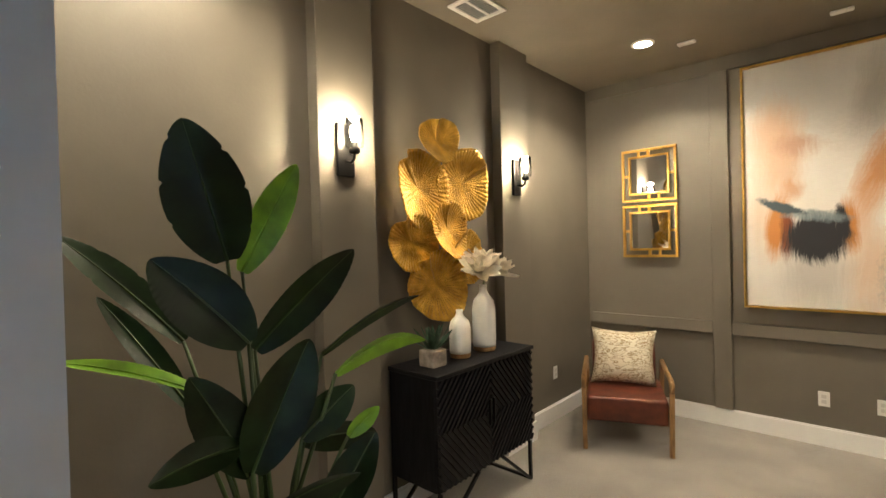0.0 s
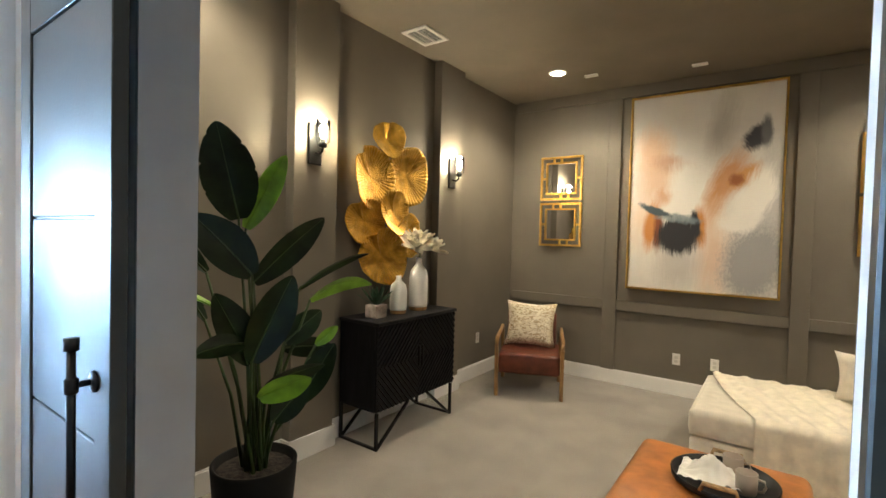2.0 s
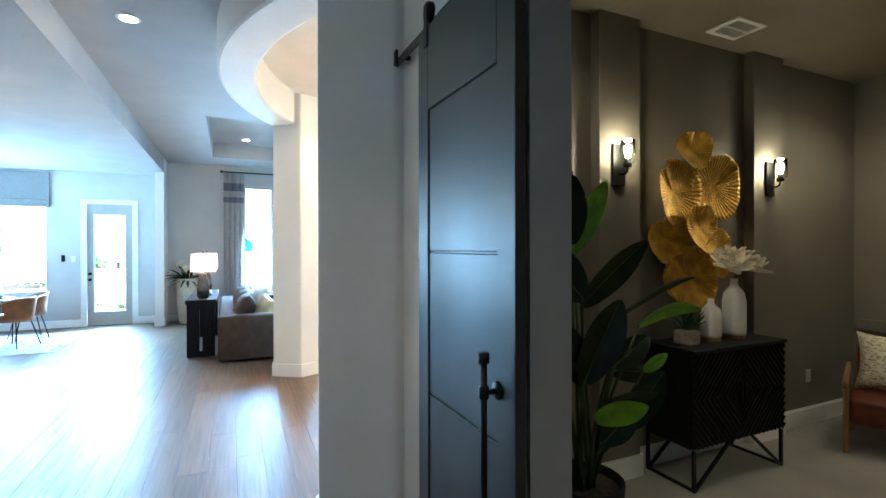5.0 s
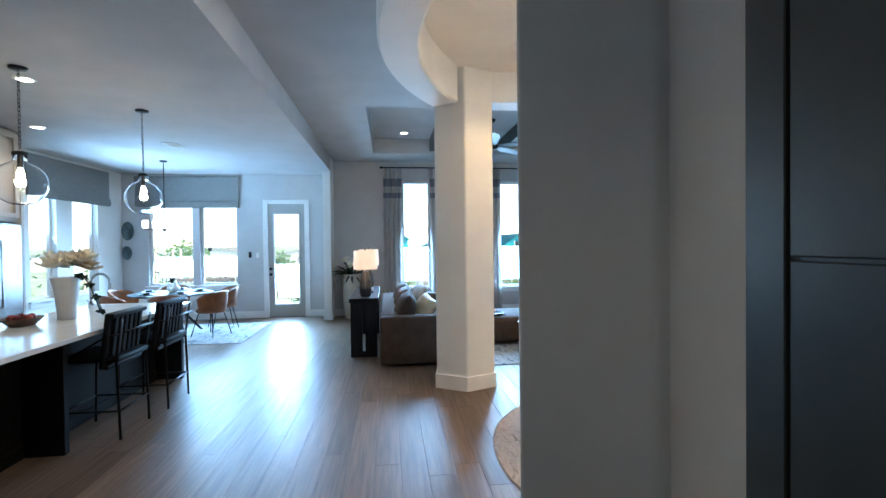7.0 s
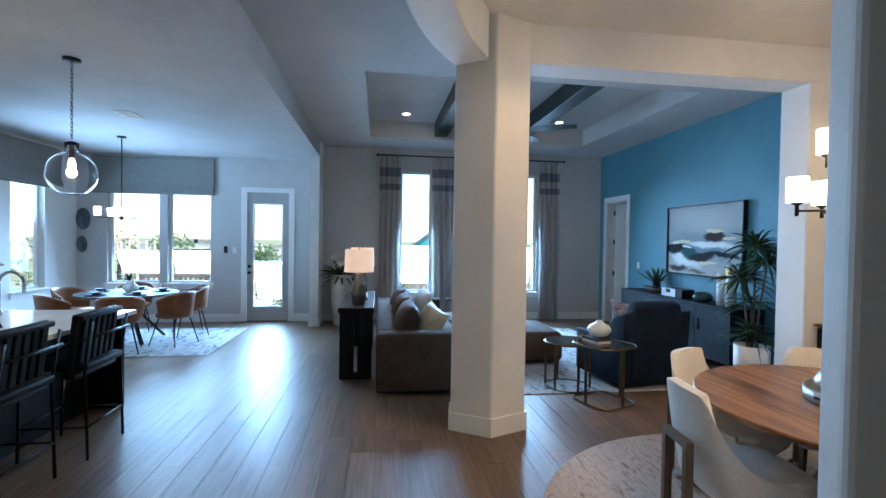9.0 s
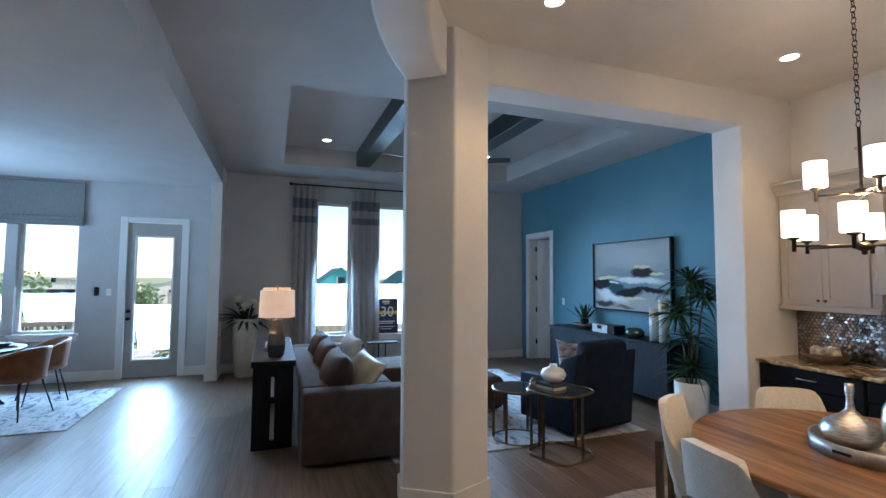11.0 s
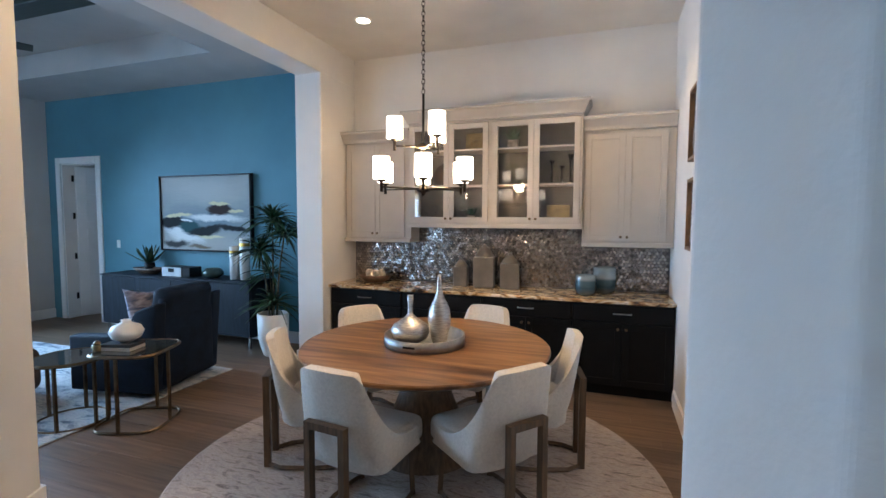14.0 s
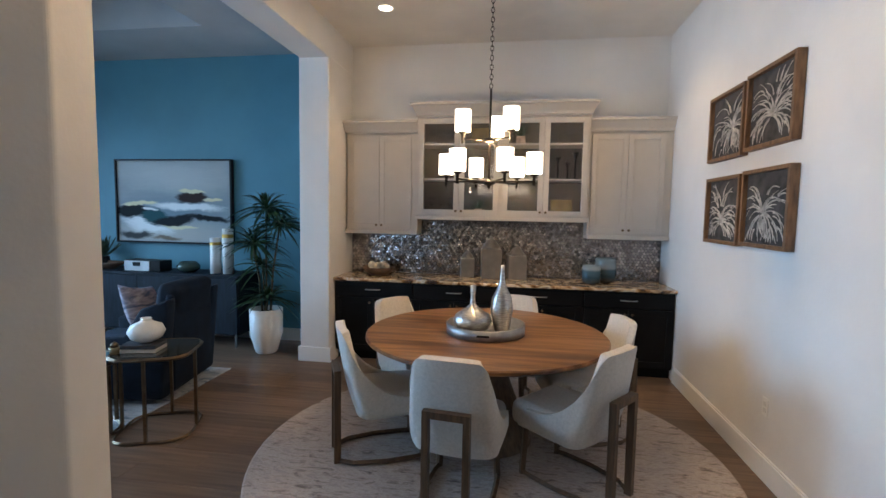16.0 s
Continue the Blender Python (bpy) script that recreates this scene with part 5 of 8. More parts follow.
def shaker_front(bm, x0, x1, z0, z1, y, rail=0.055, depth=0.02):
    """A framed cabinet front facing -y at plane y; returns the frame in bm."""
    for b in ((x0, x0 + rail, z0, z1), (x1 - rail, x1, z0, z1), (x0 + rail, x1 - rail, z0, z0 + rail), (x0 + rail, x1 - rail, z1 - rail, z1)):
        box(bm, b[0], b[1], y, y + depth, b[2], b[3], bevel=0.002)
    return bm


def knob(parent, x, y, z):
    part("knob", lathe([(0, 0), (0.006, 0), (0.006, 0.012), (0.013, 0.016), (0.013, 0.024), (0.009, 0.028), (0, 0.028)], 14, None, pose(x, y, z, 90)), M_BRASS, parent, "small bronze knob", True)


def crown(bm, x0, x1, yf, yb, z0, h, left, right):
    """A stepped, flared crown moulding on a cabinet."""
    prof = ((0.0, 0.0), (0.012, 0.02), (0.02, 0.25), (0.055, 0.75), (0.07, 0.82), (0.07, 1.0))
    for (o0, k0), (o1, k1) in zip(prof, prof[1:]):
        l0, l1, r0, r1 = (o0 if left else 0), (o1 if left else 0), (o0 if right else 0), (o1 if right else 0)
        a = [bm.verts.new(v) for v in ((x0 - l0, yb, z0 + h * k0), (x0 - l0, yf - o0, z0 + h * k0), (x1 + r0, yf - o0, z0 + h * k0), (x1 + r0, yb, z0 + h * k0))]
        b = [bm.verts.new(v) for v in ((x0 - l1, yb, z0 + h * k1), (x0 - l1, yf - o1, z0 + h * k1), (x1 + r1, yf - o1, z0 + h * k1), (x1 + r1, yb, z0 + h * k1))]
        for i in range(3):
            bm.faces.new((a[i], a[i + 1], b[i + 1], b[i]))
        if k1 == 1.0:
            bm.faces.new(b)
    bmesh.ops.recalc_face_normals(bm, faces=bm.faces)
    return bm


UY = 3.10


def upper_cabinet(x0, x1, z0, z1, yf, label, glass=False, left=True, right=True):
    t = thing("wall_cabinet", I4, label, "cabinet", "buffet wall cabinets")
    yb = 3.366
    zc = z1 - 0.13
    if glass:
        bm = bmesh.new()
        for b in ((x0, x0 + 0.02, z0 + 0.03, zc), (x1 - 0.02, x1, z0 + 0.03, zc), (x0 + 0.02, x1 - 0.02, z0 + 0.03, z0 + 0.05), (x0 + 0.02, x1 - 0.02, zc - 0.02, zc), ((x0 + x1) / 2 - 0.02, (x0 + x1) / 2 + 0.02, z0 + 0.05, zc - 0.02)):
            box(bm, b[0], b[1], yf + 0.022, yb, b[2], b[3])
        part("body", bm, M_CAB, t)
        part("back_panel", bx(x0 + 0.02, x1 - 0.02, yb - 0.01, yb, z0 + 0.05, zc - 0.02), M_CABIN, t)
        for i in (1, 2):
            z = z0 + 0.05 + (zc - z0 - 0.07) * (0.36 if i == 1 else 0.72)
            for a, b in ((x0 + 0.021, (x0 + x1) / 2 - 0.021), ((x0 + x1) / 2 + 0.021, x1 - 0.021)):
                part("shelf", bx(a, b, yf + 0.03, yb - 0.011, z, z + 0.018), M_CAB, t)
    else:
        part("body", bx(x0, x1, yf + 0.022, yb, z0 + 0.03, zc), M_CAB, t)
    part("light_rail", bx(x0 - (0.012 if left else 0), x1 + (0.012 if right else 0), yf - 0.008, yb, z0 - 0.012, z0 + 0.03, bevel=0.005), M_CAB, t)
    part("crown", crown(bmesh.new(), x0, x1, yf + 0.01, yb, zc, 0.13, left, right), M_CAB, t, "flared crown moulding")
    n = 4 if glass else 2
    fx0, fx1 = x0 + 0.02, x1 - (0.02 if glass else 0.02)
    if not glass and not right:
        fx1 = x1 - 0.07
    w = (fx1 - fx0) / n
    for i in range(n):
        a, b = fx0 + i * w + 0.0015, fx0 + (i + 1) * w - 0.0015
        if glass and i in (1,):
            b -= 0.02
        if glass and i in (2,):
            a += 0.02
        d = part("door", shaker_front(bmesh.new(), a, b, z0 + 0.045, zc - 0.03, yf), M_CAB, t)
        if glass:
            g = part("pane", bx(a + 0.053, b - 0.053, yf + 0.008, yf + 0.012, z0 + 0.098, zc - 0.083), M_GLASS, d, "glass pane")
            g.visible_shadow = False
        else:
            part("door_panel", bx(a + 0.053, b - 0.053, yf + 0.010, yf + 0.018, z0 + 0.098, zc - 0.083), M_CAB, d)
        kx = b - 0.028 if i % 2 == 0 else a + 0.028
        knob(d, kx, yf, z0 + 0.085)
    return t


upper_cabinet(-6.105, -5.29, 1.375, 2.605, UY, "greige two-door wall cabinet with crown moulding", right=False)
upper_cabinet(-5.285, -3.475, 1.545, 2.77, 3.03, "greige glass-fronted display cabinet with crown moulding", glass=True)
upper_cabinet(-3.47, -2.655, 1.375, 2.605, UY, "greige two-door wall cabinet with crown moulding", left=False, right=False)

# base cabinets: four units, one counter
for i in range(4):
    x0 = -6.125 + i * 0.868
    x1 = x0 + 0.866
    t = thing("base_cabinet", I4, "black painted base cabinet with drawer and two doors", "cabinet", "buffet base cabinets")
    part("body", bx(x0, x1, 2.815, 3.366, 0.10, 0.868), M_CABDARK, t)
    part("toe_kick", bx(x0, x1, 2.875, 3.366, 0.0, 0.10), M_CABDARK, t)
    d = part("drawer", bx(x0 + 0.012, x1 - 0.012, 2.793, 2.815, 0.70, 0.855, bevel=0.003), M_CABDARK, t)
    xm = (x0 + x1) / 2
    h = tube([(xm - 0.075, 2.793, 0.78), (xm - 0.075, 2.768, 0.78), (xm + 0.075, 2.768, 0.78), (xm + 0.075, 2.793, 0.78)], 0.0055, 8)
    part("handle", h, M_SILVER, d, "satin nickel bar pull", True)
    for a, b, kx in ((x0 + 0.012, xm - 0.002, xm - 0.035), (xm + 0.002, x1 - 0.012, xm + 0.035)):
        dd = part("door", shaker_front(bmesh.new(), a, b, 0.115, 0.69, 2.793, 0.06, 0.022), M_CABDARK, t)
        part("door_panel", bx(a + 0.058, b - 0.058, 2.803, 2.813, 0.173, 0.632), M_CABDARK, dd)
        knob(dd, kx, 2.793, 0.64)
tagged(part("countertop", bx(-6.128, -2.652, 2.755, 3.366, 0.87, 0.902, bevel=0.006, seg=2), M_GRANITE), "gold and brown veined granite counter", "countertop")

# hexagon mosaic backsplash
bs = structure("backsplash", bx(-6.13, -2.65, 3.368, 3.38, 0.902, 1.56), M_GROUT, "metallic hexagon mosaic backsplash", "backsplash")
rr = random.Random(11)
verts, faces = [], []
R = 0.0205
row = 0
z = 0.925
while z < 1.53:
    x = -6.105 + (row % 2) * R * 0.866
    while x < -2.67:
        top = 1.37 if (x < -5.29 or x > -3.47) else 1.54
        if z + R < top + 0.012:
            b = len(verts)
            tx, tz = rr.gauss(0, 0.055), rr.gauss(0, 0.055)
            for k in range(6):
                a = math.pi / 6 + k * math.pi / 3
                dx, dz = R * 0.93 * math.cos(a), R * 0.93 * math.sin(a)
                verts.append((x + dx * 0.9, 3.3635 + dx * tx + dz * tz, z + dz * 0.9))
            for k in range(6):
                a = math.pi / 6 + k * math.pi / 3
                verts.append((x + R * 0.93 * math.cos(a), 3.3685, z + R * 0.93 * math.sin(a)))
            faces.append(tuple(range(b, b + 6)))
            for k in range(6):
                faces.append((b + k, b + 6 + k, b + 6 + (k + 1) % 6, b + (k + 1) % 6))
        x += R * 1.732
    z += R * 1.5
    row += 1
me = bpy.data.meshes.new("mosaic_tiles")
me.from_pydata(verts, [], faces)
me.materials.append(M_MOSAIC)
o = new("mosaic_tiles", me)
o.parent = bs
tagged(o, kind="stuff")


# things on the counter
t = thing("bowl", pose(-5.72, 3.10, 0.902), "dark carved wooden bowl with decorative balls", "bowl")
part("bowl_body", lathe([(0, 0), (0.10, 0), (0.15, 0.03), (0.185, 0.085), (0.175, 0.09), (0.14, 0.04), (0.09, 0.018), (0, 0.015)], 36), M_BOWLWOOD, t, "", True)
for i in range(6):
    a = i * 1.05
    b_ = lathe([(0.045 * math.sin(math.pi * k / 8), -0.045 * math.cos(math.pi * k / 8)) for k in range(9)], 16, None, pose(0.08 * math.cos(a), 0.07 * math.sin(a), 0.085 + 0.02 * (i % 2)))
    part("ball", b_, mat("white and gold ball", (0.55, 0.47, 0.36), 0.5, var=0.3, scale=18), t, "", True)


def canister(x, y, w, h):
    t = thing("canister", pose(x, y, 0.902, 0, 0, 8), "square pewter ceramic canister with a stepped lid", "canister", "buffet canisters")
    bm = bx(-w / 2, w / 2, -w / 2, w / 2, 0, h * 0.70, bevel=0.008, seg=2)
    part("body", bm, M_PEWTER, t)
    part("lid", lathe([(0, h * 0.70), (w * 0.47, h * 0.70), (w * 0.47, h * 0.74), (w * 0.38, h * 0.77), (w * 0.36, h * 0.82), (w * 0.27, h * 0.85), (w * 0.25, h * 0.90), (w * 0.14, h * 0.92), (w * 0.08, h * 0.95), (w * 0.11, h * 0.98), (w * 0.05, h), (0, h)], 30), M_PEWTER, t, "", True)


canister(-4.73, 3.20, 0.15, 0.30)
canister(-4.47, 3.20, 0.215, 0.46)
canister(-4.19, 3.19, 0.195, 0.37)
for x, y, r, h in ((-3.42, 3.02, 0.10, 0.19), (-3.25, 3.20, 0.115, 0.255)):
    t = thing("candle_jar", pose(x, y, 0.902), "smoky teal glass jar", "jar", "teal jars")
    part("jar", lathe([(0, 0), (r * 0.75, 0), (r * 0.95, h * 0.12), (r, h * 0.45), (r * 0.93, h * 0.85), (r * 0.95, h), (r * 0.90, h), (r * 0.88, h * 0.85), (r * 0.9, h * 0.15), (0, h * 0.1)], 36), M_TEALGLASS, t, "", True)

# things in the display cabinet
def stemware(x, z):
    t = thing("wine_glass", pose(x, 3.24, z), "clear stemmed glass in the display cabinet", "glass", "display glasses")
    part("glass", lathe([(0, 0), (0.03, 0), (0.004, 0.008), (0.004, 0.07), (0.03, 0.10), (0.034, 0.14), (0.028, 0.18), (0.026, 0.18), (0.031, 0.14), (0.0, 0.085)], 16), M_LAMPGLASS, t, "", True)


ZS1, ZS2 = 1.545 + 0.05 + (2.64 - 1.545 - 0.07) * 0.36 + 0.019, 1.545 + 0.05 + (2.64 - 1.545 - 0.07) * 0.72 + 0.019
for x in (-5.15, -5.05, -4.95):
    stemware(x, ZS2)
    stemware(x, 1.597)
for i, (x, h) in enumerate(((-3.78, 0.24), (-3.68, 0.18), (-3.60, 0.29))):
    t = thing("candlestick", pose(x, 3.22, ZS1), "black turned candlestick in the display cabinet", "candlestick", "candlesticks")
    part("stick", lathe([(0, 0), (0.035, 0), (0.03, 0.012), (0.008, 0.03), (0.012, h * 0.4), (0.007, h * 0.55), (0.011, h * 0.8), (0.03, h - 0.012), (0.03, h), (0, h)], 18), M_BLACK, t, "", True)
for x, z, w, h in ((-4.60, ZS2, 0.24, 0.21), (-3.72, 1.597, 0.23, 0.18)):
    t = thing("decorative_plate", pose(x, 3.30, z, -12), "square gold glazed plate on edge", "plate", "display plates")
    part("plate", bx(-w / 2, w / 2, -0.008, 0.008, 0, h, bevel=0.004), mat("antique gold glaze", (0.32, 0.25, 0.13), 0.35, 0.4, var=0.2, scale=12), t)
t = succulent(pose(-4.18, 3.22, ZS2), 0.16, 18, "small green plant in the display cabinet", 0.09, 0.05)
succulent(pose(-4.62, 3.22, 1.597), 0.13, 16, "small green plant in the display cabinet", 0.07, 0.045)
t = thing("platter", pose(-4.95, 3.30, ZS1 + 0.005, -10), "dark oval platter on edge", "plate", "display plates")
part("plate", lathe([(0, 0), (0.12, 0.004), (0.13, 0.014), (0, 0.012)], 28, None, pose(0, 0, 0.13, 90)), M_BOWLWOOD, t, "", True)


# round table
TC = (-4.40, 1.31)
t = thing("dining_table", pose(*TC, 0), "round walnut pedestal dining table", "table")
part("tabletop", lathe([(0, 0.725), (0.74, 0.725), (0.82, 0.735), (0.845, 0.75), (0.845, 0.765), (0.838, 0.772), (0, 0.772)], 96), M_TABLE, t)
bm = bmesh.new()
lathe([(0, 0), (0.34, 0), (0.345, 0.012), (0.335, 0.03), (0.20, 0.38), (0.10, 0.66), (0.10, 0.70), (0.26, 0.712), (0.26, 0.725), (0, 0.725)], 40, bm)
part("pedestal", bm, mat("umber table wood", (0.13, 0.075, 0.038), 0.45, var=0.22, scale=9, stretch=(5, 5, 0.6), bump=0.1), t, "conical brown wooden pedestal")
tagged(part("round_rug", lathe([(0, 0.001), (1.53, 0.001), (1.54, 0.006), (1.53, 0.011), (0, 0.012)], 96, None, pose(-4.36, 1.10, 0)), M_RUG), "round distressed beige rug", "rug")

t = thing("decor_tray", pose(-4.40, 1.29, 0.773), "round silver tray with raised rim", "tray")
part("tray_body", lathe([(0, 0), (0.27, 0), (0.275, 0.004), (0.278, 0.072), (0.264, 0.072), (0.258, 0.012), (0, 0.010)], 56), M_TRAY, t, "", True)
part("handle_slot", bx(-0.04, 0.04, -0.281, -0.272, 0.032, 0.046), M_BLACK, t)
t = thing("silver_vase", pose(-4.49, 1.25, 0.784), "squat beaten silver bottle vase", "vase", "silver vases")
part("body", lathe([(0, 0), (0.06, 0), (0.115, 0.035), (0.135, 0.08), (0.115, 0.125), (0.05, 0.165), (0.02, 0.195), (0.015, 0.25), (0.02, 0.285), (0.02, 0.325), (0.012, 0.325), (0, 0.3)], 40), M_SILVER, t, "", True)
t = thing("silver_vase", pose(-4.29, 1.28, 0.784), "tall slender beaten silver bottle vase", "vase", "silver vases")
part("body", lathe([(0, 0), (0.045, 0), (0.055, 0.03), (0.078, 0.16), (0.07, 0.24), (0.035, 0.31), (0.018, 0.36), (0.012, 0.44), (0.012, 0.47), (0, 0.46)], 40), M_SILVER, t, "", True)


# dining chairs
def dining_chair():
    t = thing("dining_chair", I4, "oatmeal upholstered barrel-back dining chair with brown frame", "chair", "chairs round the table")

    def path(s):
        # plan of the curved back: flat behind, arms to the front
        w, d = 0.245, 0.27
        k = abs(s)
        if k < 0.42:
            return Vector((s / 0.42 * w * 0.74, -d + 0.02 * (k / 0.42) ** 3, 0))
        if k < 0.60:
            a = (k - 0.42) / 0.18 * math.pi / 2
            return Vector((math.copysign(w * 0.74 + 0.26 * w * math.sin(a), s), -d + 0.02 + 0.07 * (1 - math.cos(a)), 0))
        return Vector((math.copysign(w, s), -d + 0.09 + (k - 0.60) / 0.40 * 0.33, 0))

    def shell(u, v):
        s = 2 * u - 1
        p = path(s)
        k = abs(s)
        if k < 0.40:
            top = 0.875 - 0.006 * (k / 0.40) ** 4
        elif k < 0.50:
            top = 0.869 - 0.045 * ((k - 0.40) / 0.10) ** 2.2
        else:
            top = 0.455 + 0.369 * (1 - min((k - 0.50) / 0.46, 1)) ** 2.7
        bot = 0.315
        z = bot + (top - bot) * v
        up = (z - bot) / (0.875 - bot)
        lean = 0.075 * max(0, (z - 0.42) / 0.45)
        tuck = (1 - v) ** 6
        return (p.x * (1.04 - 0.16 * up ** 1.3 - 0.08 * tuck), p.y - lean + 0.055 * tuck, z + 0.02 * tuck * abs(s) ** 2)
    bm = grid_sheet(64, 22, shell)
    bmesh.ops.recalc_face_normals(bm, faces=bm.faces)
    bmesh.ops.solidify(bm, geom=list(bm.faces), thickness=0.05)
    o = part("backrest", bm, M_CHAIRFAB, t, "", True)
    md = o.modifiers.new("round", "BEVEL")
    md.width, md.segments, md.limit_method = 0.022, 4, "ANGLE"
    bm = bx(-0.225, 0.225, -0.235, 0.285, 0.315, 0.475, bevel=0.055, seg=4)
    part("seat", bm, M_CHAIRFAB, t, "", True)
    fr = part("back_frame", bx(-0.125, 0.125, -0.364, -0.322, 0.575, 0.612), M_CHAIRWOOD, t, "brown portal frame")
    for sx in (-1, 1):
        part("leg", bx(min(sx * 0.09, sx * 0.125), max(sx * 0.09, sx * 0.125), -0.364, -0.322, 0.012, 0.575), M_CHAIRWOOD, t)
        part("leg", bar((sx * 0.185, 0.20, 0.012), (sx * 0.17, 0.19, 0.33), 0.03), M_CHAIRWOOD, t)
        pts = [(sx * 0.108, -0.336, 0.026), (sx * 0.17, -0.25, 0.026), (sx * 0.20, -0.05, 0.026), (sx * 0.195, 0.12, 0.026), (sx * 0.185, 0.20, 0.026)]
        part("floor_rail", tube(pts, 0.016, 4), M_CHAIRWOOD, t)
    return t


first = dining_chair()
CHAIRS = [(206, 1.0), (263, 1.0), (321, 1.0), (12, 1.0), (78, 0.97), (146, 1.0)]
for i, (a, r) in enumerate(CHAIRS):
    m = Matrix.Translation((TC[0] + 0.70 * r * math.cos(radians(a)), TC[1] + 0.70 * r * math.sin(radians(a)), 0.0)) @ pose(0, 0, 0, 0, 0, a + 90)
    if i == 0:
        first.matrix_basis = m
    else:
        copy_thing(first, m)

# chandelier
t = thing("chandelier", pose(-4.40, 1.26, 0), "dark bronze two-tier chandelier with opal cylinder shades, lit", "chandelier")
part("canopy", lathe([(0, 3.47), (0.06, 3.47), (0.065, 3.485), (0.065, 3.499), (0, 3.499)], 28), M_BLACK, t, "", True)
z = 3.46
me_link = None
while z > 2.46:
    bm = tube([(0.011 * math.cos(a), 0, 0.02 * math.sin(a)) for a in (2 * math.pi * k / 10 for k in range(10))], 0.0028, 5, closed=True)
    if me_link is None:
        me_link = mesh_of("chain_link", bm, M_BRONZE)
    else:
        bm.free()
    shared("chain_link", me_link, t, pose(0, 0, z, 0, 0, 90 * (round(z / 0.031) % 2)))
    z -= 0.031
part("stem", tube([(0, 0, 1.80), (0, 0, 2.45)], 0.008, 10), M_BRONZE, t, "", True)
part("hub", lathe([(0, 1.78), (0.012, 1.785), (0.012, 1.80), (0.045, 1.815), (0.045, 1.83), (0.012, 1.85), (0, 1.85)], 24), M_BRONZE, t, "", True)
part("hub", lathe([(0, 2.09), (0.05, 2.10), (0.045, 2.115), (0.012, 2.13), (0, 2.13)], 24), M_BRONZE, t, "", True)
for n, r, z, a0 in ((6, 0.305, 1.83, -8.2), (3, 0.19, 2.11, -41.2)):
    for i in range(n):
        a = radians(a0 + 360 * i / n)
        c, s = math.cos(a), math.sin(a)
        ar = part("arm", tube([(0.02 * c, 0.02 * s, z), (r * c, r * s, z)], 0.0065, 8), M_BRONZE, t, "", True)
        part("cup", lathe([(0, -0.03), (0.01, -0.03), (0.01, 0.03), (0.03, 0.04), (0.03, 0.046), (0, 0.046)], 18, None, pose(r * c, r * s, z)), M_BRONZE, ar, "", True)
        part("shade", lathe([(0.0, 0.047), (0.05, 0.047), (0.054, 0.053), (0.054, 0.19), (0.051, 0.19), (0.050, 0.055), (0, 0.053)], 28, None, pose(r * c, r * s, z)), M_FROST, ar, "lit opal glass shade", True)
lamp("chandelier_lamp", "POINT", pose(-4.40, 1.26, 2.06), 66, WARM, 0.07)


# four carved botanical panels
def carved_panel(y, z, seed):
    t = thing("wall_picture", pose(-2.65, y, z, 0, 0, -90), "carved botanical relief panel in a wooden frame", "picture", "botanical panels")
    s, w = 0.285, 0.025
    h = 0.25
    bm = bmesh.new()
    for b in ((-s, s, -h, -h + w), (-s, s, h - w, h), (-s, -s + w, -h + w, h - w), (s - w, s, -h + w, h - w)):
        box(bm, b[0], b[1], -0.055, -0.002, b[2], b[3], bevel=0.002)
    part("frame", bm, M_OAKD, t, "brown wooden frame")
    part("panel", bx(-s + w, s - w, -0.025, -0.002, -h + w, h - w), mat("charcoal relief ground", (0.055, 0.052, 0.05), 0.7, var=0.3, scale=12), t)
    rr = random.Random(seed)
    bm = bmesh.new()
    ox, oz = rr.uniform(-0.08, 0.08), -0.13 + rr.uniform(-0.05, 0.10)
    for i in range(64):
        # long curved petals: the inner ones start at the heart, the outer ones farther out
        a = radians(-25 + 230 * ((i * 0.618) % 1) if seed % 2 else 360 * ((i * 0.618) % 1)) + rr.uniform(-0.06, 0.06)
        L = rr.uniform(0.12, 0.24)
        start = rr.choice((0.01, 0.04, 0.13, 0.20))
        bend = rr.uniform(0.35, 1.1) * (1 if math.cos(a) > 0 else -1)
        pts = []
        for k in range(8):
            b = a - bend * k / 7
            q = Vector((ox, oz)) + Vector((math.cos(a), math.sin(a))) * start + Vector((math.cos(b), math.sin(b))) * (L * k / 7)
            if abs(q.x) > s - w - 0.010 or abs(q.y) > h - w - 0.010:
                break
            pts.append((q.x, -0.028, q.y))
        if len(pts) > 3:
            tube(pts, rr.uniform(0.0045, 0.0075), 4, bm, taper=0.35)
    tagged(part("relief", bm, mat("chalk white relief", (0.52, 0.48, 0.43), 0.7, var=0.2, scale=25), t), kind="stuff")


M_OAKD = mat("brown stained frame wood", (0.20, 0.105, 0.05), 0.5, var=0.2, scale=9, stretch=(4, 4, 1))
carved_panel(1.825, 2.29, 2)
carved_panel(1.22, 2.305, 5)
carved_panel(1.81, 1.665, 3)
carved_panel(1.205, 1.675, 8)
outlet(pose(-2.65, 1.10, 0.45, 0, 0, -90))
outlet(pose(-2.65, 0.22, 1.38, 0, 0, -90), "white plastic rocker wall switch", False, "wall_switch")

# ---- living room ----
tagged(part("area_rug", bx(-10.6, -7.0, -0.55, 2.25, 0.001, 0.012, bevel=0.003), M_RUGBLUE), "blue grey abstract area rug", "rug")

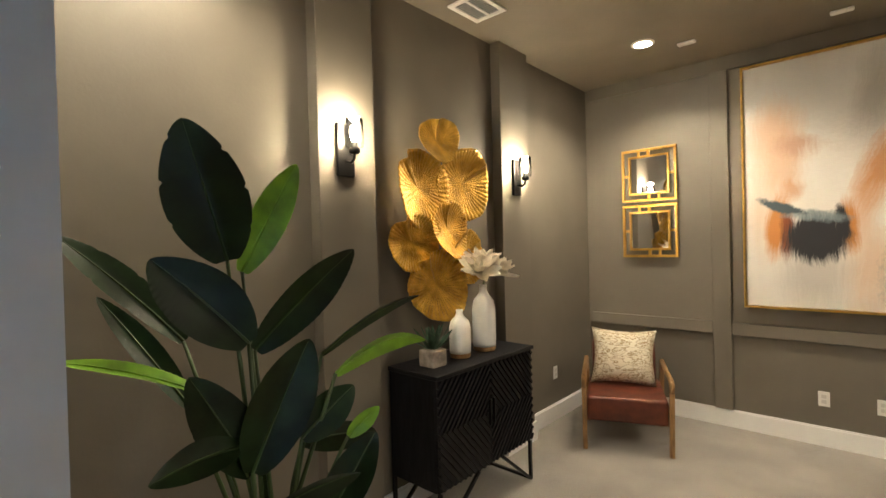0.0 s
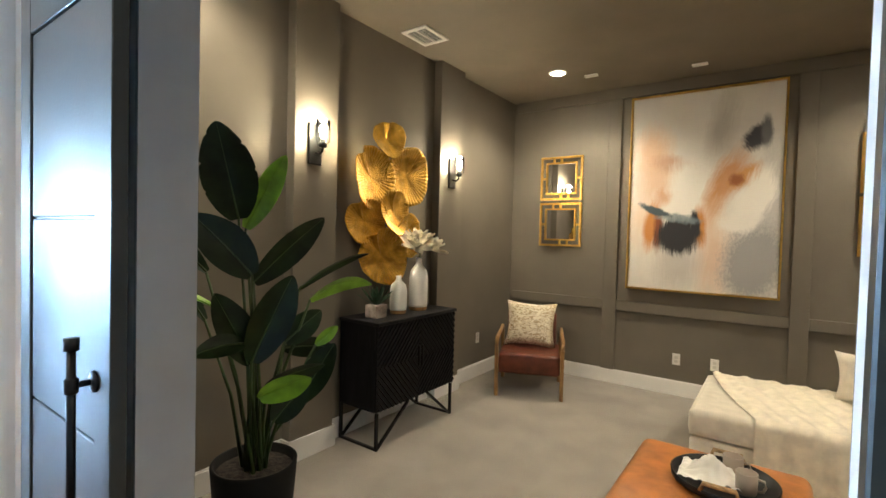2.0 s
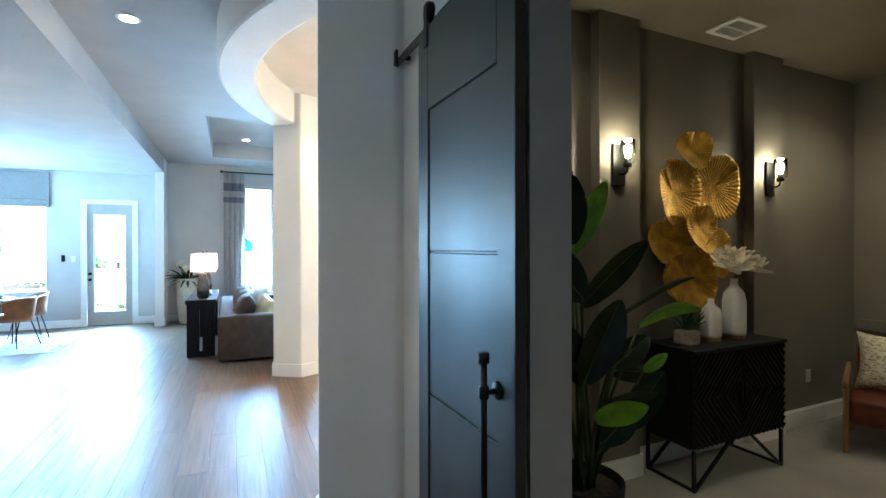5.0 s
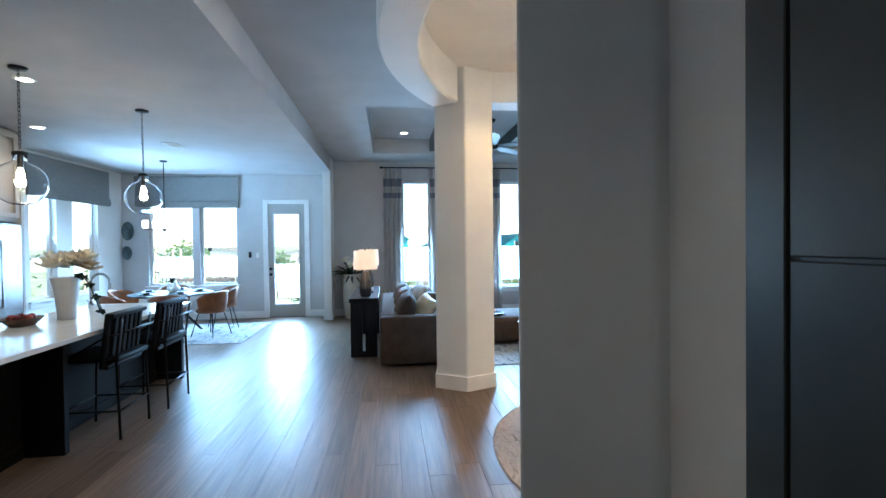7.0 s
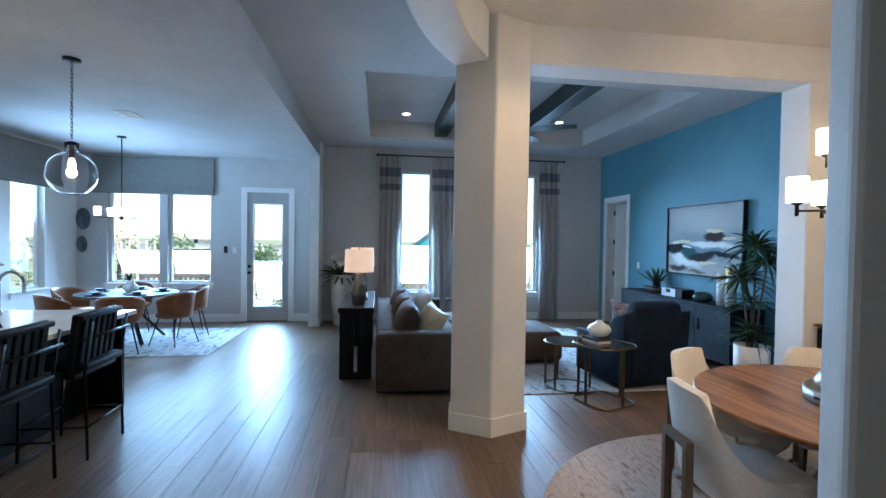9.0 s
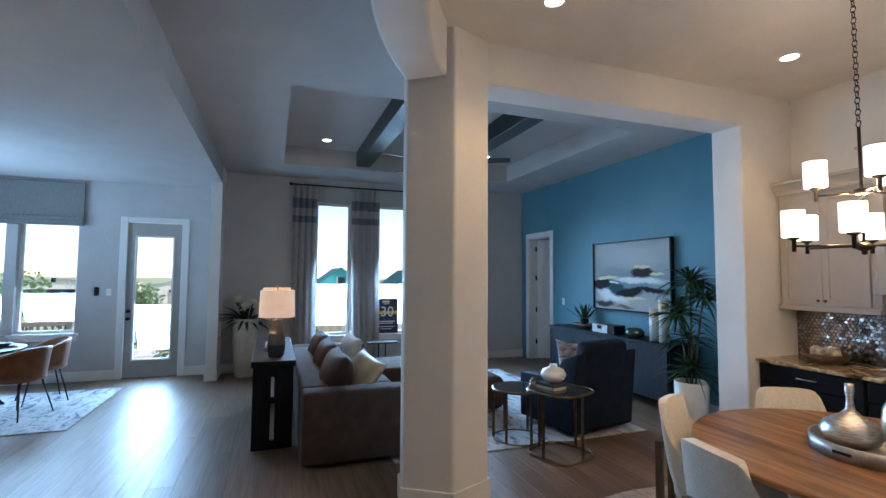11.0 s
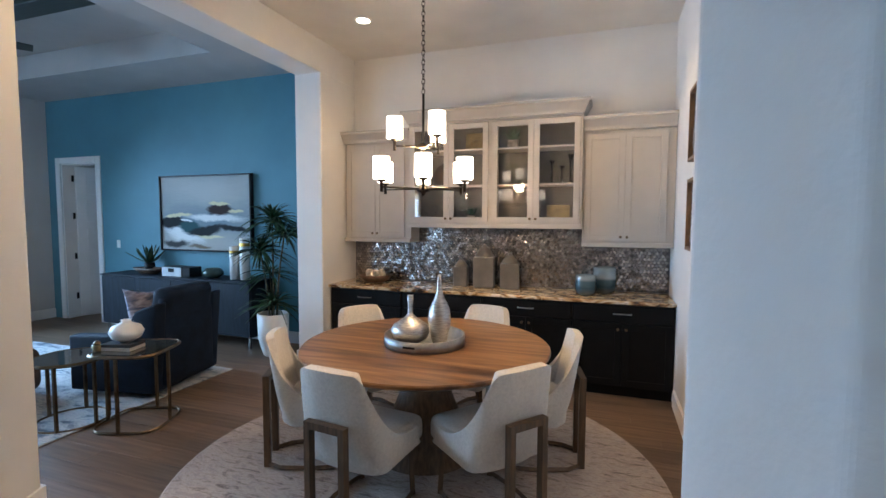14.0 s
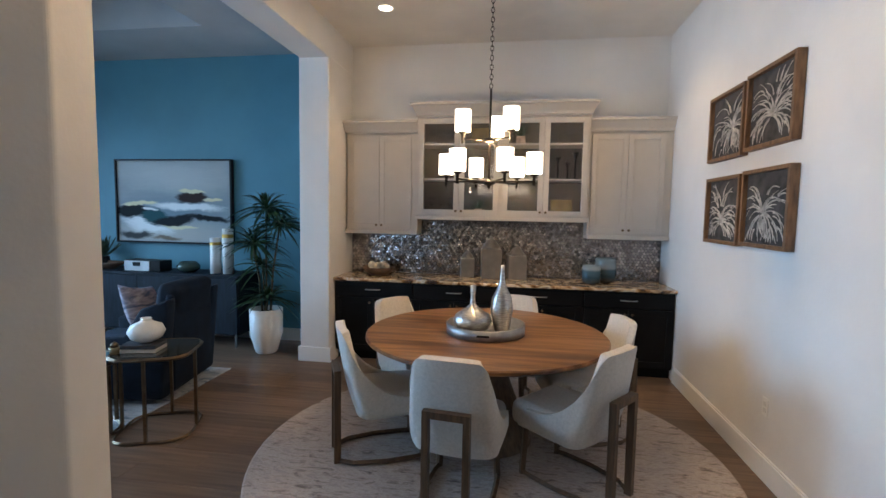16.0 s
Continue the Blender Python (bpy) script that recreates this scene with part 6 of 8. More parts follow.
# sofa with chaise, facing the blue wall
t = thing("sofa", I4, "taupe upholstered sectional sofa with chaise", "sofa")
part("base", bx(-10.12, -7.09, -1.33, -0.32, 0.04, 0.30, bevel=0.02, seg=2), M_SOFAFAB, t, "", True)
part("arm", bx(-7.31, -7.06, -1.345, -0.30, 0.04, 0.655, bevel=0.035, seg=3), M_SOFAFAB, t, "", True)
part("arm", bx(-10.15, -9.90, -1.345, -0.30, 0.04, 0.655, bevel=0.035, seg=3), M_SOFAFAB, t, "", True)
part("backrest", bx(-9.90, -7.31, -1.345, -1.10, 0.04, 0.655, bevel=0.035, seg=3), M_SOFAFAB, t, "", True)
for i in range(3):
    x0 = -9.895 + i * 0.86
    part("seat_cushion", bx(x0, x0 + 0.855, -1.09, -0.29, 0.30, 0.47, bevel=0.045, seg=3), M_SOFAFAB, t, "", True)
    part("back_cushion", cushion(0.84, 0.48, 0.30, m=pose(x0 + 0.43, -0.99, 0.665, -14), seed=i, pinch=0.06), M_SOFAFAB, t, "", True)
part("chaise", bx(-9.90, -8.98, -0.28, 0.50, 0.05, 0.45, bevel=0.05, seg=3), M_SOFAFAB, t, "", True)
M_PILLOW1 = mat("pale grey pillow fabric", (0.58, 0.55, 0.51), 0.9, var=0.06, scale=12, bump=0.2, bscale=250)
M_PILLOW2 = mat("ivory gold satin pillow", (0.50, 0.40, 0.25), 0.45, var=0.12, scale=6, bump=0.15, bscale=40)
for m, s, ma, lb in ((pose(-8.62, -0.74, 0.74, -22, 6, 6), 0.54, M_PILLOW1, "pale grey square pillow on the sofa"), (pose(-7.75, -0.72, 0.66, -35, 14, 20), 0.50, M_PILLOW2, "gold satin pillow on the sofa")):
    tagged(part("pillow", cushion(s, s * 0.86, 0.2, m=m, seed=5), ma, None, "", True), lb, "pillow", "sofa pillows")

# black table behind the sofa
t = thing("console_table", I4, "black stained wooden console table behind the sofa", "table")
cx0, cx1, cy0, cy1 = -9.5, -7.72, -1.775, -1.385
part("tabletop", bx(cx0 - 0.02, cx1 + 0.02, cy0 - 0.01, cy1 + 0.01, 0.775, 0.835, bevel=0.006), M_BLACKWOOD, t)
for x in (cx0, cx1 - 0.07):
    for a, b in ((cy0 + 0.01, cy0 + 0.175), (cy1 - 0.175, cy1 - 0.01)):
        part("end_board", bx(x, x + 0.07, a, b, 0.0, 0.775, bevel=0.004), M_BLACKWOOD, t)
    part("rail", bx(x + 0.01, x + 0.06, cy0 + 0.175, cy1 - 0.175, 0.68, 0.775), M_BLACKWOOD, t)
    part("rail", bx(x + 0.01, x + 0.06, cy0 + 0.175, cy1 - 0.175, 0.0, 0.08), M_BLACKWOOD, t)
part("stretcher", bx(cx0 + 0.07, cx1 - 0.07, -1.61, -1.55, 0.69, 0.775), M_BLACKWOOD, t)


def table_lamp(x, y):
    t = thing("table_lamp", pose(x, y, 0.836), "smoked glass table lamp with a white drum shade, lit", "lamp", "console lamps")
    part("base", lathe([(0, 0), (0.07, 0), (0.085, 0.02), (0.10, 0.12), (0.085, 0.24), (0.055, 0.32), (0.045, 0.36), (0.05, 0.37), (0, 0.37)], 6), mat("smoked mercury glass", (0.20, 0.185, 0.18), 0.12, 0.7, var=0.2, scale=6), t, "faceted smoked glass body", False)
    part("neck", tube([(0, 0, 0.37), (0, 0, 0.44)], 0.012, 10), M_STEEL, t, "", True)
    part("shade", lathe([(0.175, 0.40), (0.165, 0.67), (0.162, 0.67), (0.172, 0.40), (0.175, 0.40)], 40), M_LSHADE, t, "glowing linen drum shade", True)
    part("finial", lathe([(0, 0.66), (0.006, 0.66), (0.006, 0.69), (0.011, 0.70), (0, 0.712)], 12), M_BRASS, t, "", True)
    part("spider", bar((-0.165, 0, 0.66), (0.165, 0, 0.66), 0.004), M_BRASS, t)
    lamp("table_lamp_bulb", "POINT", pose(x, y, 0.836 + 0.53), 5, WARM, 0.05)


table_lamp(-7.98, -1.56)
table_lamp(-9.15, -1.56)
t = thing("book_stack", pose(-8.55, -1.57, 0.836), "stack of coffee-table books on the console", "books")
for i, (w, d, c) in enumerate(((0.30, 0.22, (0.10, 0.14, 0.2)), (0.27, 0.20, (0.5, 0.48, 0.45)))):
    part("book", bx(-w / 2, w / 2, -d / 2, d / 2, i * 0.034, i * 0.034 + 0.032, bevel=0.003), mat("book cover %d" % i, c, 0.5), t)

# tall planter with flowers in the corner by the nook
t = thing("floor_planter", pose(-11.35, -2.02, 0), "tall ribbed cream planter with dark foliage and white flowers", "planter")
part("planter", lathe([(0, 0), (0.14, 0), (0.15, 0.02), (0.19, 0.45), (0.20, 0.85), (0.195, 0.95), (0.18, 0.95), (0.17, 0.85), (0, 0.85)], 40, wobble=lambda a, z: 1 + 0.012 * math.cos(a * 16)), mat("cream plaster", (0.55, 0.50, 0.42), 0.75, var=0.08, scale=8, bump=0.3), t, "", True)
rr = random.Random(8)
bm = bmesh.new()
for i in range(46):
    a = rr.uniform(0, 2 * math.pi)
    e = rr.uniform(-0.3, 1.4)
    L = rr.uniform(0.28, 0.55)
    b = Vector((0.06 * math.cos(a), 0.06 * math.sin(a), 0.93))
    leaf_blade(bm, b, b + Vector((math.cos(a) * math.cos(e), math.sin(a) * math.cos(e), math.sin(e))) * L, rr.uniform(0.015, 0.04), 0.35, rr.uniform(-30, 30), n=6)
part("foliage", bm, M_GREEN, t, "", True)
for i in range(3):
    petal_flower(pose(0.12 * math.cos(i * 2.1) + 0.05, 0.12 * math.sin(i * 2.1), 1.12 + 0.06 * i, 20, 30, i * 120), 0.12, 8, M_CREAM, t, 20 + i)

# curtains on a black rod
t = thing("curtain_rod", I4, "black curtain rod with ball finials", "curtain rod")
part("rod", tube([(-11.60, -1.36, 3.305), (-11.60, 2.49, 3.305)], 0.014, 12), M_BLACK, t, "", True)
for y in (-1.36, 2.49):
    part("finial", lathe([(0.03 * math.sin(math.pi * k / 8), -0.03 * math.cos(math.pi * k / 8)) for k in range(9)], 16, None, pose(-11.60, y, 3.305)), M_BLACK, t, "", True)
for y in (-1.25, 0.56, 2.38):
    part("bracket", bar((-11.72, y, 3.305), (-11.60, y, 3.305), 0.014), M_BLACK, t)


def curtain(y0, y1, folds, label):
    t = thing("curtain", I4, label, "curtain", "living room curtains")
    ph = y0 * 5

    def f(u, v, z0, z1):
        z = z0 + (z1 - z0) * v
        sp = 1 + 0.10 * (1 - z / 3.28) * math.sin(u * 3.1 + ph)
        d = 0.042 * math.cos(u * folds * 2 * math.pi + 0.5 * math.sin(z * 1.3 + ph)) * (1 - 0.25 * z / 3.3)
        return (-11.60 + d, (y0 + y1) / 2 + (u - 0.5) * (y1 - y0) * sp, z)
    for a, b, ma, nm in ((0.012, 2.62, M_CURTAIN, "lower_panel"), (2.62, 2.74, M_CURTBAND, "woven_band"), (2.74, 2.88, M_CURTAIN, "middle_panel"), (2.88, 3.06, M_CURTBAND, "woven_band"), (3.06, 3.28, M_CURTAIN, "heading")):
        bm = grid_sheet(folds * 12, 14 if b - a > 1 else 2, lambda u, v, a=a, b=b: f(u, v, a, b))
        part(nm, bm, ma, t, "slate woven band" if ma is M_CURTBAND else "", True)
    for i in range(folds + 1):
        y = y0 + (y1 - y0) * i / folds
        part("ring", tube([(-11.60 + 0.022 * math.cos(a), y, 3.303 + 0.022 * math.sin(a)) for a in (2 * math.pi * k / 12 for k in range(12))], 0.003, 5, closed=True), M_BLACK, t)


for y0, y1 in ((-1.32, -0.90), (-0.28, 0.25), (0.90, 1.35), (1.96, 2.40)):
    curtain(y0, y1, 4, "floor-length grey linen curtain with slate bands")

# sign standing in the middle window
t = thing("window_sign", pose(-11.80, 0.45, 0.575, 0, 0, 90), "dark blue sale sign with a gold ribbon in the window", "sign")
part("board", bx(-0.235, 0.235, 0, 0.008, 0, 0.66, bevel=0.002), mat("navy sign print", (0.010, 0.022, 0.075), 0.4, var=0.05), t)


def lettering(s, size, m, material, parent, name="lettering"):
    c = bpy.data.curves.new(name, "FONT")
    c.body, c.size, c.extrude, c.align_x, c.align_y = s, size, 0.0008, "CENTER", "CENTER"
    tmp = bpy.data.objects.new("tmp", c)
    scene.collection.objects.link(tmp)
    me = bpy.data.meshes.new_from_object(tmp.evaluated_get(bpy.context.evaluated_depsgraph_get()))
    bpy.data.objects.remove(tmp)
    me.materials.append(material)
    o = new(name, me)
    o.parent = parent
    o.matrix_basis = m
    return o


M_SIGNW = mat("white sign print", (0.75, 0.75, 0.75), 0.5, var=0)
M_SIGNG = mat("gold sign print", (0.75, 0.48, 0.10), 0.45, var=0.1)
part("ribbon", bx(-0.225, 0.225, -0.0018, -0.0004, 0.36, 0.42), M_SIGNG, t)
lettering("30", 0.27, pose(0.02, -0.003, 0.40, 90), M_SIGNW, t)
for i, (w, z, h) in enumerate(((0.15, 0.60, 0.03), (0.10, 0.56, 0.012), (0.36, 0.22, 0.02), (0.30, 0.185, 0.016), (0.34, 0.12, 0.012), (0.22, 0.08, 0.012))):
    part("print_bar", bx(-w / 2, w / 2, -0.0018, -0.0004, z - h / 2, z + h / 2), M_SIGNW, t)
for i in range(12):
    a = 2 * math.pi * i / 12 + 0.2
    part("burst_ray", bar((0.02 + 0.16 * math.cos(a), -0.001, 0.40 + 0.13 * math.sin(a)), (0.02 + 0.20 * math.cos(a), -0.001, 0.40 + 0.165 * math.sin(a)), 0.006, 0.002), M_SIGNW, t)

# small side table by the window
t = thing("drink_table", pose(-10.75, 0.15, 0), "small black drink table by the window", "table")
part("tabletop", bx(-0.13, 0.13, -0.24, 0.24, 0.54, 0.56, bevel=0.004), M_BLACK, t)
for y in (-0.06, 0.06):
    part("post", bx(-0.01, 0.01, y - 0.01, y + 0.01, 0.02, 0.54), M_BLACK, t)
part("foot", bx(-0.12, 0.12, -0.18, 0.18, 0.013, 0.025, bevel=0.003), M_BLACK, t)

# upholstered coffee-table ottoman with tray and plant
t = thing("coffee_ottoman", pose(-8.62, 0.62, 0.012), "brown upholstered coffee-table ottoman", "ottoman")
bm = bx(-0.52, 0.52, -0.50, 0.50, 0.03, 0.43, bevel=0.09, seg=4)
part("body", bm, M_SOFAFAB, t, "", True)
t = thing("serving_tray", pose(-8.45, 0.42, 0.443), "round dark tray on the ottoman", "tray")
part("plate", lathe([(0, 0), (0.20, 0), (0.21, 0.03), (0.203, 0.03), (0.195, 0.008), (0, 0.006)], 36), M_BLACK, t, "", True)
succulent(pose(-8.45, 0.42, 0.451), 0.12, 20, "green succulent in a white bowl on the tray", 0.08, 0.075, square=False)

# navy armchair
t = thing("club_chair", pose(-7.46, 1.68, 0, 0, 0, 100), "navy velvet swivel armchair", "armchair")
part("plinth", lathe([(0, 0), (0.30, 0), (0.30, 0.05), (0, 0.05)], 32), M_BLACK, t)
part("seat_base", bx(-0.44, 0.44, -0.40, 0.44, 0.05, 0.32, bevel=0.04, seg=3), M_NAVYFAB, t, "", True)
part("seat_cushion", bx(-0.30, 0.30, -0.28, 0.46, 0.32, 0.47, bevel=0.045, seg=3), M_NAVYFAB, t, "", True)
for s in (-1, 1):
    a = s * 0.385
    # side panel: level arm, then a slanted wing up to the back
    bm = prism([(-0.39, 0.06), (0.45, 0.06), (0.45, 0.56), (-0.10, 0.575), (-0.24, 0.80), (-0.46, 0.88)], -0.065, 0.065)
    bmesh.ops.transform(bm, matrix=Matrix(((0, 0, 1, a), (1, 0, 0, 0), (0, 1, 0, 0), (0, 0, 0, 1))), verts=bm.verts)
    bmesh.ops.recalc_face_normals(bm, faces=bm.faces)
    bmesh.ops.bevel(bm, geom=list(bm.edges), offset=0.02, segments=2, affect="EDGES", profile=0.6)
    part("arm", bm, M_NAVYFAB, t, "", True)
part("outer_back", bx(-0.33, 0.33, -0.44, -0.37, 0.10, 0.90, bevel=0.02, seg=2), M_NAVYFAB, t, "", True)
o = part("backrest", bx(-0.315, 0.315, -0.10, 0.09, 0, 0.66, bevel=0.06, seg=3), M_NAVYFAB, t, "", True)
o.matrix_basis = pose(0, -0.27, 0.33, 10)
bm = cushion(0.44, 0.40, 0.16, m=pose(-7.40, 1.60, 0.75, -24, 10, 96))
M_STRIPE = ramp_mat("mauve and blue streaked fabric", [(0.35, (0.05, 0.07, 0.12)), (0.5, (0.26, 0.22, 0.25)), (0.65, (0.42, 0.38, 0.40))], 5, 6, 1.5, 0.8, (1, 1, 3), 0.2)
tagged(part("pillow", bm, M_STRIPE, None, "", True), "mauve streaked pillow on the navy chair", "pillow")


# nesting side tables
def side_table(m, r, h, sides, label):
    t = thing("side_table", m, label, "table", "nesting side tables")
    pts = [(r * math.cos(a), r * math.sin(a)) for a in (2 * math.pi * (k + 0.5) / sides for k in range(sides))]
    rim = smooth_poly(pts, r * 0.42)
    part("rim", tube([(x, y, h - 0.014) for x, y in rim], 0.014, 4, closed=True), M_BRASS, t, "aged brass rim")
    g = part("tabletop", prism([(x * 0.975, y * 0.975) for x, y in rim], h - 0.014, h - 0.004), mat("smoked glass top", (0.03, 0.035, 0.035), 0.05, var=0.0), t, "dark smoked glass top")
    part("base_ring", tube([(x * 0.96, y * 0.96, 0.012) for x, y in rim], 0.011, 4, closed=True), M_BRASS, t)
    for k in range(sides):
        x, y = ((Vector(pts[k]) + Vector(pts[(k + 1) % sides])) / 2) * 0.97
        part("leg", bx(x - 0.01, x + 0.01, y - 0.01, y + 0.01, 0.012, h - 0.02), M_BRASS, t)
    return t


side_table(pose(-6.74, 0.98, 0, 0, 0, 20), 0.36, 0.605, 4, "aged brass side table with smoked glass top")
side_table(pose(-7.24, 0.80, 0.0, 0, 0, 5), 0.29, 0.53, 6, "lower aged brass hexagonal side table with glass top")
t = thing("book_stack", pose(-6.80, 0.92, 0.602, 0, 0, 15), "two small books on the side table", "books")
for i, c in enumerate(((0.55, 0.52, 0.48), (0.04, 0.04, 0.045))):
    part("book", bx(-0.12, 0.12, -0.085, 0.085, i * 0.027, i * 0.027 + 0.025, bevel=0.002), mat("small book %d" % i, c, 0.5), t)
t = thing("white_vase", pose(-6.80, 0.95, 0.656), "round white ceramic vase", "vase")
part("body", lathe([(0, 0), (0.05, 0), (0.10, 0.03), (0.122, 0.075), (0.10, 0.12), (0.045, 0.145), (0.03, 0.16), (0.038, 0.17), (0.028, 0.17), (0.022, 0.155), (0, 0.15)], 40), M_WHITECER, t, "", True)
t = thing("candle", pose(-6.92, 0.80, 0.602), "small amber glass candle on the side table", "candle")
part("cup", lathe([(0, 0), (0.032, 0), (0.034, 0.05), (0.029, 0.05), (0.028, 0.01), (0, 0.01)], 20), mat("amber glass", (0.25, 0.2, 0.12), 0.1, 0.1), t, "", True)
part("knob", lathe([(0, 0.05), (0.024, 0.05), (0.026, 0.065), (0.012, 0.08), (0, 0.085)], 16), M_BRASS, t, "", True)

# media sideboard under the seascape
t = thing("media_sideboard", I4, "ink blue wooden sideboard with leather pulls on metal legs", "sideboard")
mx0, mx1, my0, my1 = -9.92, -7.33, 2.90, 3.355
part("body", bx(mx0, mx1, my0 + 0.02, my1, 0.15, 0.82, bevel=0.004), M_NAVYWOOD, t)
part("top", bx(mx0 - 0.01, mx1 + 0.01, my0 - 0.005, my1, 0.82, 0.845, bevel=0.004), M_NAVYWOOD, t)
for i in range(4):
    a = mx0 + 0.01 + i * (mx1 - mx0 - 0.02) / 4
    b = a + (mx1 - mx0 - 0.02) / 4
    d = part("door", bx(a + 0.003, b - 0.003, my0, my0 + 0.02, 0.16, 0.81, bevel=0.003), M_NAVYWOOD, t)
    hx = b - 0.06 if i % 2 == 0 else a + 0.06
    part("handle", bx(hx - 0.02, hx + 0.02, my0 - 0.012, my0, 0.50, 0.66, bevel=0.006), M_BLACK, d, "dark leather pull")
for x in (mx0 + 0.06, -8.62, mx1 - 0.06):
    for y in (my0 + 0.05, my1 - 0.05):
        part("leg", bx(x - 0.012, x + 0.012, y - 0.012, y + 0.012, 0, 0.15), M_STEEL, t)

# seascape painting
t = thing("seascape_painting", I4, "abstract seascape painting in grey, black and gold with black frame", "painting")
ax0, ax1, az0, az1 = -9.27, -7.66, 1.165, 2.215
art = SoftPaint("misty sea paint", (0.44, 0.45, 0.43), (0.30, 0.33, 0.34), 2.0, 0.11, (0.6, 1, 2.2), 0.7)
art.m.node_tree.nodes["Principled BSDF"].inputs["Specular IOR Level"].default_value = 0.15


def st(fx, fz, rx, rz, *a, **k):
    art.stroke(ax0 + fx * (ax1 - ax0), az0 + fz * (az1 - az0), rx, rz, *a, **k)


INK, FOAM, GILT, SEA = (0.010, 0.012, 0.015), (0.78, 0.78, 0.76), (0.74, 0.66, 0.42), (0.14, 0.22, 0.27)
WIDE = (0.7, 1, 3)
st(0.50, 0.82, 0.80, 0.20, (0.50, 0.51, 0.49), 0.7, 0, WIDE, 0.8)
st(0.50, 0.40, 0.90, 0.22, SEA, 0.7, 0, WIDE, 0.7)
st(0.50, 0.12, 0.90, 0.16, (0.46, 0.44, 0.40), 0.7, 0, WIDE)
st(0.28, 0.22, 0.36, 0.10, FOAM, 0.4, 10, WIDE)
st(0.62, 0.44, 0.50, 0.05, FOAM, 0.35, 2, WIDE)
st(0.14, 0.38, 0.26, 0.085, INK, 0.2, 0, WIDE)
st(0.34, 0.31, 0.20, 0.10, (0.02, 0.08, 0.09), 0.25, 4, WIDE)
st(0.50, 0.27, 0.30, 0.07, INK, 0.25, -8, WIDE)
st(0.66, 0.55, 0.22, 0.085, (0.035, 0.018, 0.015), 0.25, 4, WIDE)
st(0.80, 0.31, 0.34, 0.035, INK, 0.35, 4, WIDE)
st(0.16, 0.10, 0.24, 0.05, INK, 0.35, 0, WIDE, 0.9)
st(0.44, 0.06, 0.22, 0.03, (0.12, 0.07, 0.03), 0.4, 0, WIDE, 0.8)
st(0.20, 0.47, 0.26, 0.025, GILT, 0.25, -4, WIDE)
st(0.66, 0.63, 0.18, 0.025, GILT, 0.25, 5, WIDE)
st(0.84, 0.52, 0.14, 0.025, GILT, 0.25, 0, WIDE)
st(0.56, 0.20, 0.24, 0.022, GILT, 0.3, 0, WIDE)
st(0.30, 0.40, 0.12, 0.015, FOAM, 0.25, 6, WIDE)
canvas = part("canvas", bx(ax0 + 0.02, ax1 - 0.02, 3.335, 3.37, az0 + 0.02, az1 - 0.02), art.m, t, "painted canvas")
bm = bmesh.new()
for b in ((ax0, ax0 + 0.018, az0, az1), (ax1 - 0.018, ax1, az0, az1), (ax0 + 0.018, ax1 - 0.018, az0, az0 + 0.018), (ax0 + 0.018, ax1 - 0.018, az1 - 0.018, az1)):
    box(bm, b[0], b[1], 3.31, 3.375, b[2], b[3], bevel=0.002)
part("frame", bm, M_BLACK, t, "slim black frame")

# things on the media sideboard
t = thing("oval_bowl", pose(-9.25, 3.10, 0.846), "dark oval wooden bowl", "bowl")
bm = lathe([(0, 0), (0.12, 0), (0.2, 0.05), (0.235, 0.085), (0.225, 0.085), (0.18, 0.05), (0, 0.02)], 32)
bmesh.ops.scale(bm, vec=(1.15, 0.55, 1), verts=bm.verts)
part("bowl_body", bm, M_BOWLWOOD, t, "", True)
succulent(pose(-9.38, 3.22, 0.846), 0.30, 18, "spiky green plant in a dark pot", 0.14, 0.07, square=False, potmat=M_BLACK)
t = thing("decor_box", pose(-8.62, 3.08, 0.846), "black box with a pale printed front", "box")
part("box_body", bx(-0.24, 0.24, -0.10, 0.10, 0, 0.13, bevel=0.004), M_BLACK, t)
part("front_label", bx(-0.235, 0.10, -0.106, -0.1005, 0.006, 0.124), mat("pale box print", (0.55, 0.55, 0.55), 0.4, var=0.1), t)
part("label_mark", bx(-0.12, -0.02, -0.110, -0.1062, 0.06, 0.11), M_BLACK, t)
t = thing("glass_bowl", pose(-8.08, 3.08, 0.846), "squat smoked green glass bowl", "bowl")
part("body", lathe([(0, 0), (0.07, 0), (0.125, 0.04), (0.13, 0.075), (0.09, 0.125), (0.08, 0.125), (0.12, 0.075), (0, 0.012)], 32), mat("smoked green glass", (0.05, 0.085, 0.075), 0.08, 0.2, var=0.2), t, "", True)
for x, h in ((-7.72, 0.42), (-7.56, 0.53)):
    t = thing("pillar_vase", pose(x, 3.08, 0.846), "white cylinder vase with a gold band", "vase", "pillar vases")
    part("body", lathe([(0, 0), (0.062, 0), (0.062, h), (0.052, h), (0.05, 0.05), (0, 0.04)], 32), M_WHITECER, t, "", True)
    part("band", lathe([(0.0635, h * 0.80), (0.0645, h * 0.80), (0.0645, h * 0.88), (0.0635, h * 0.88)], 32), M_GOLDFRAME, t, "gold band")
outlet(pose(-10.2, 3.38, 1.23), "white plastic rocker wall switch", False, "wall_switch")
outlet(pose(-6.75, 3.38, 0.42))

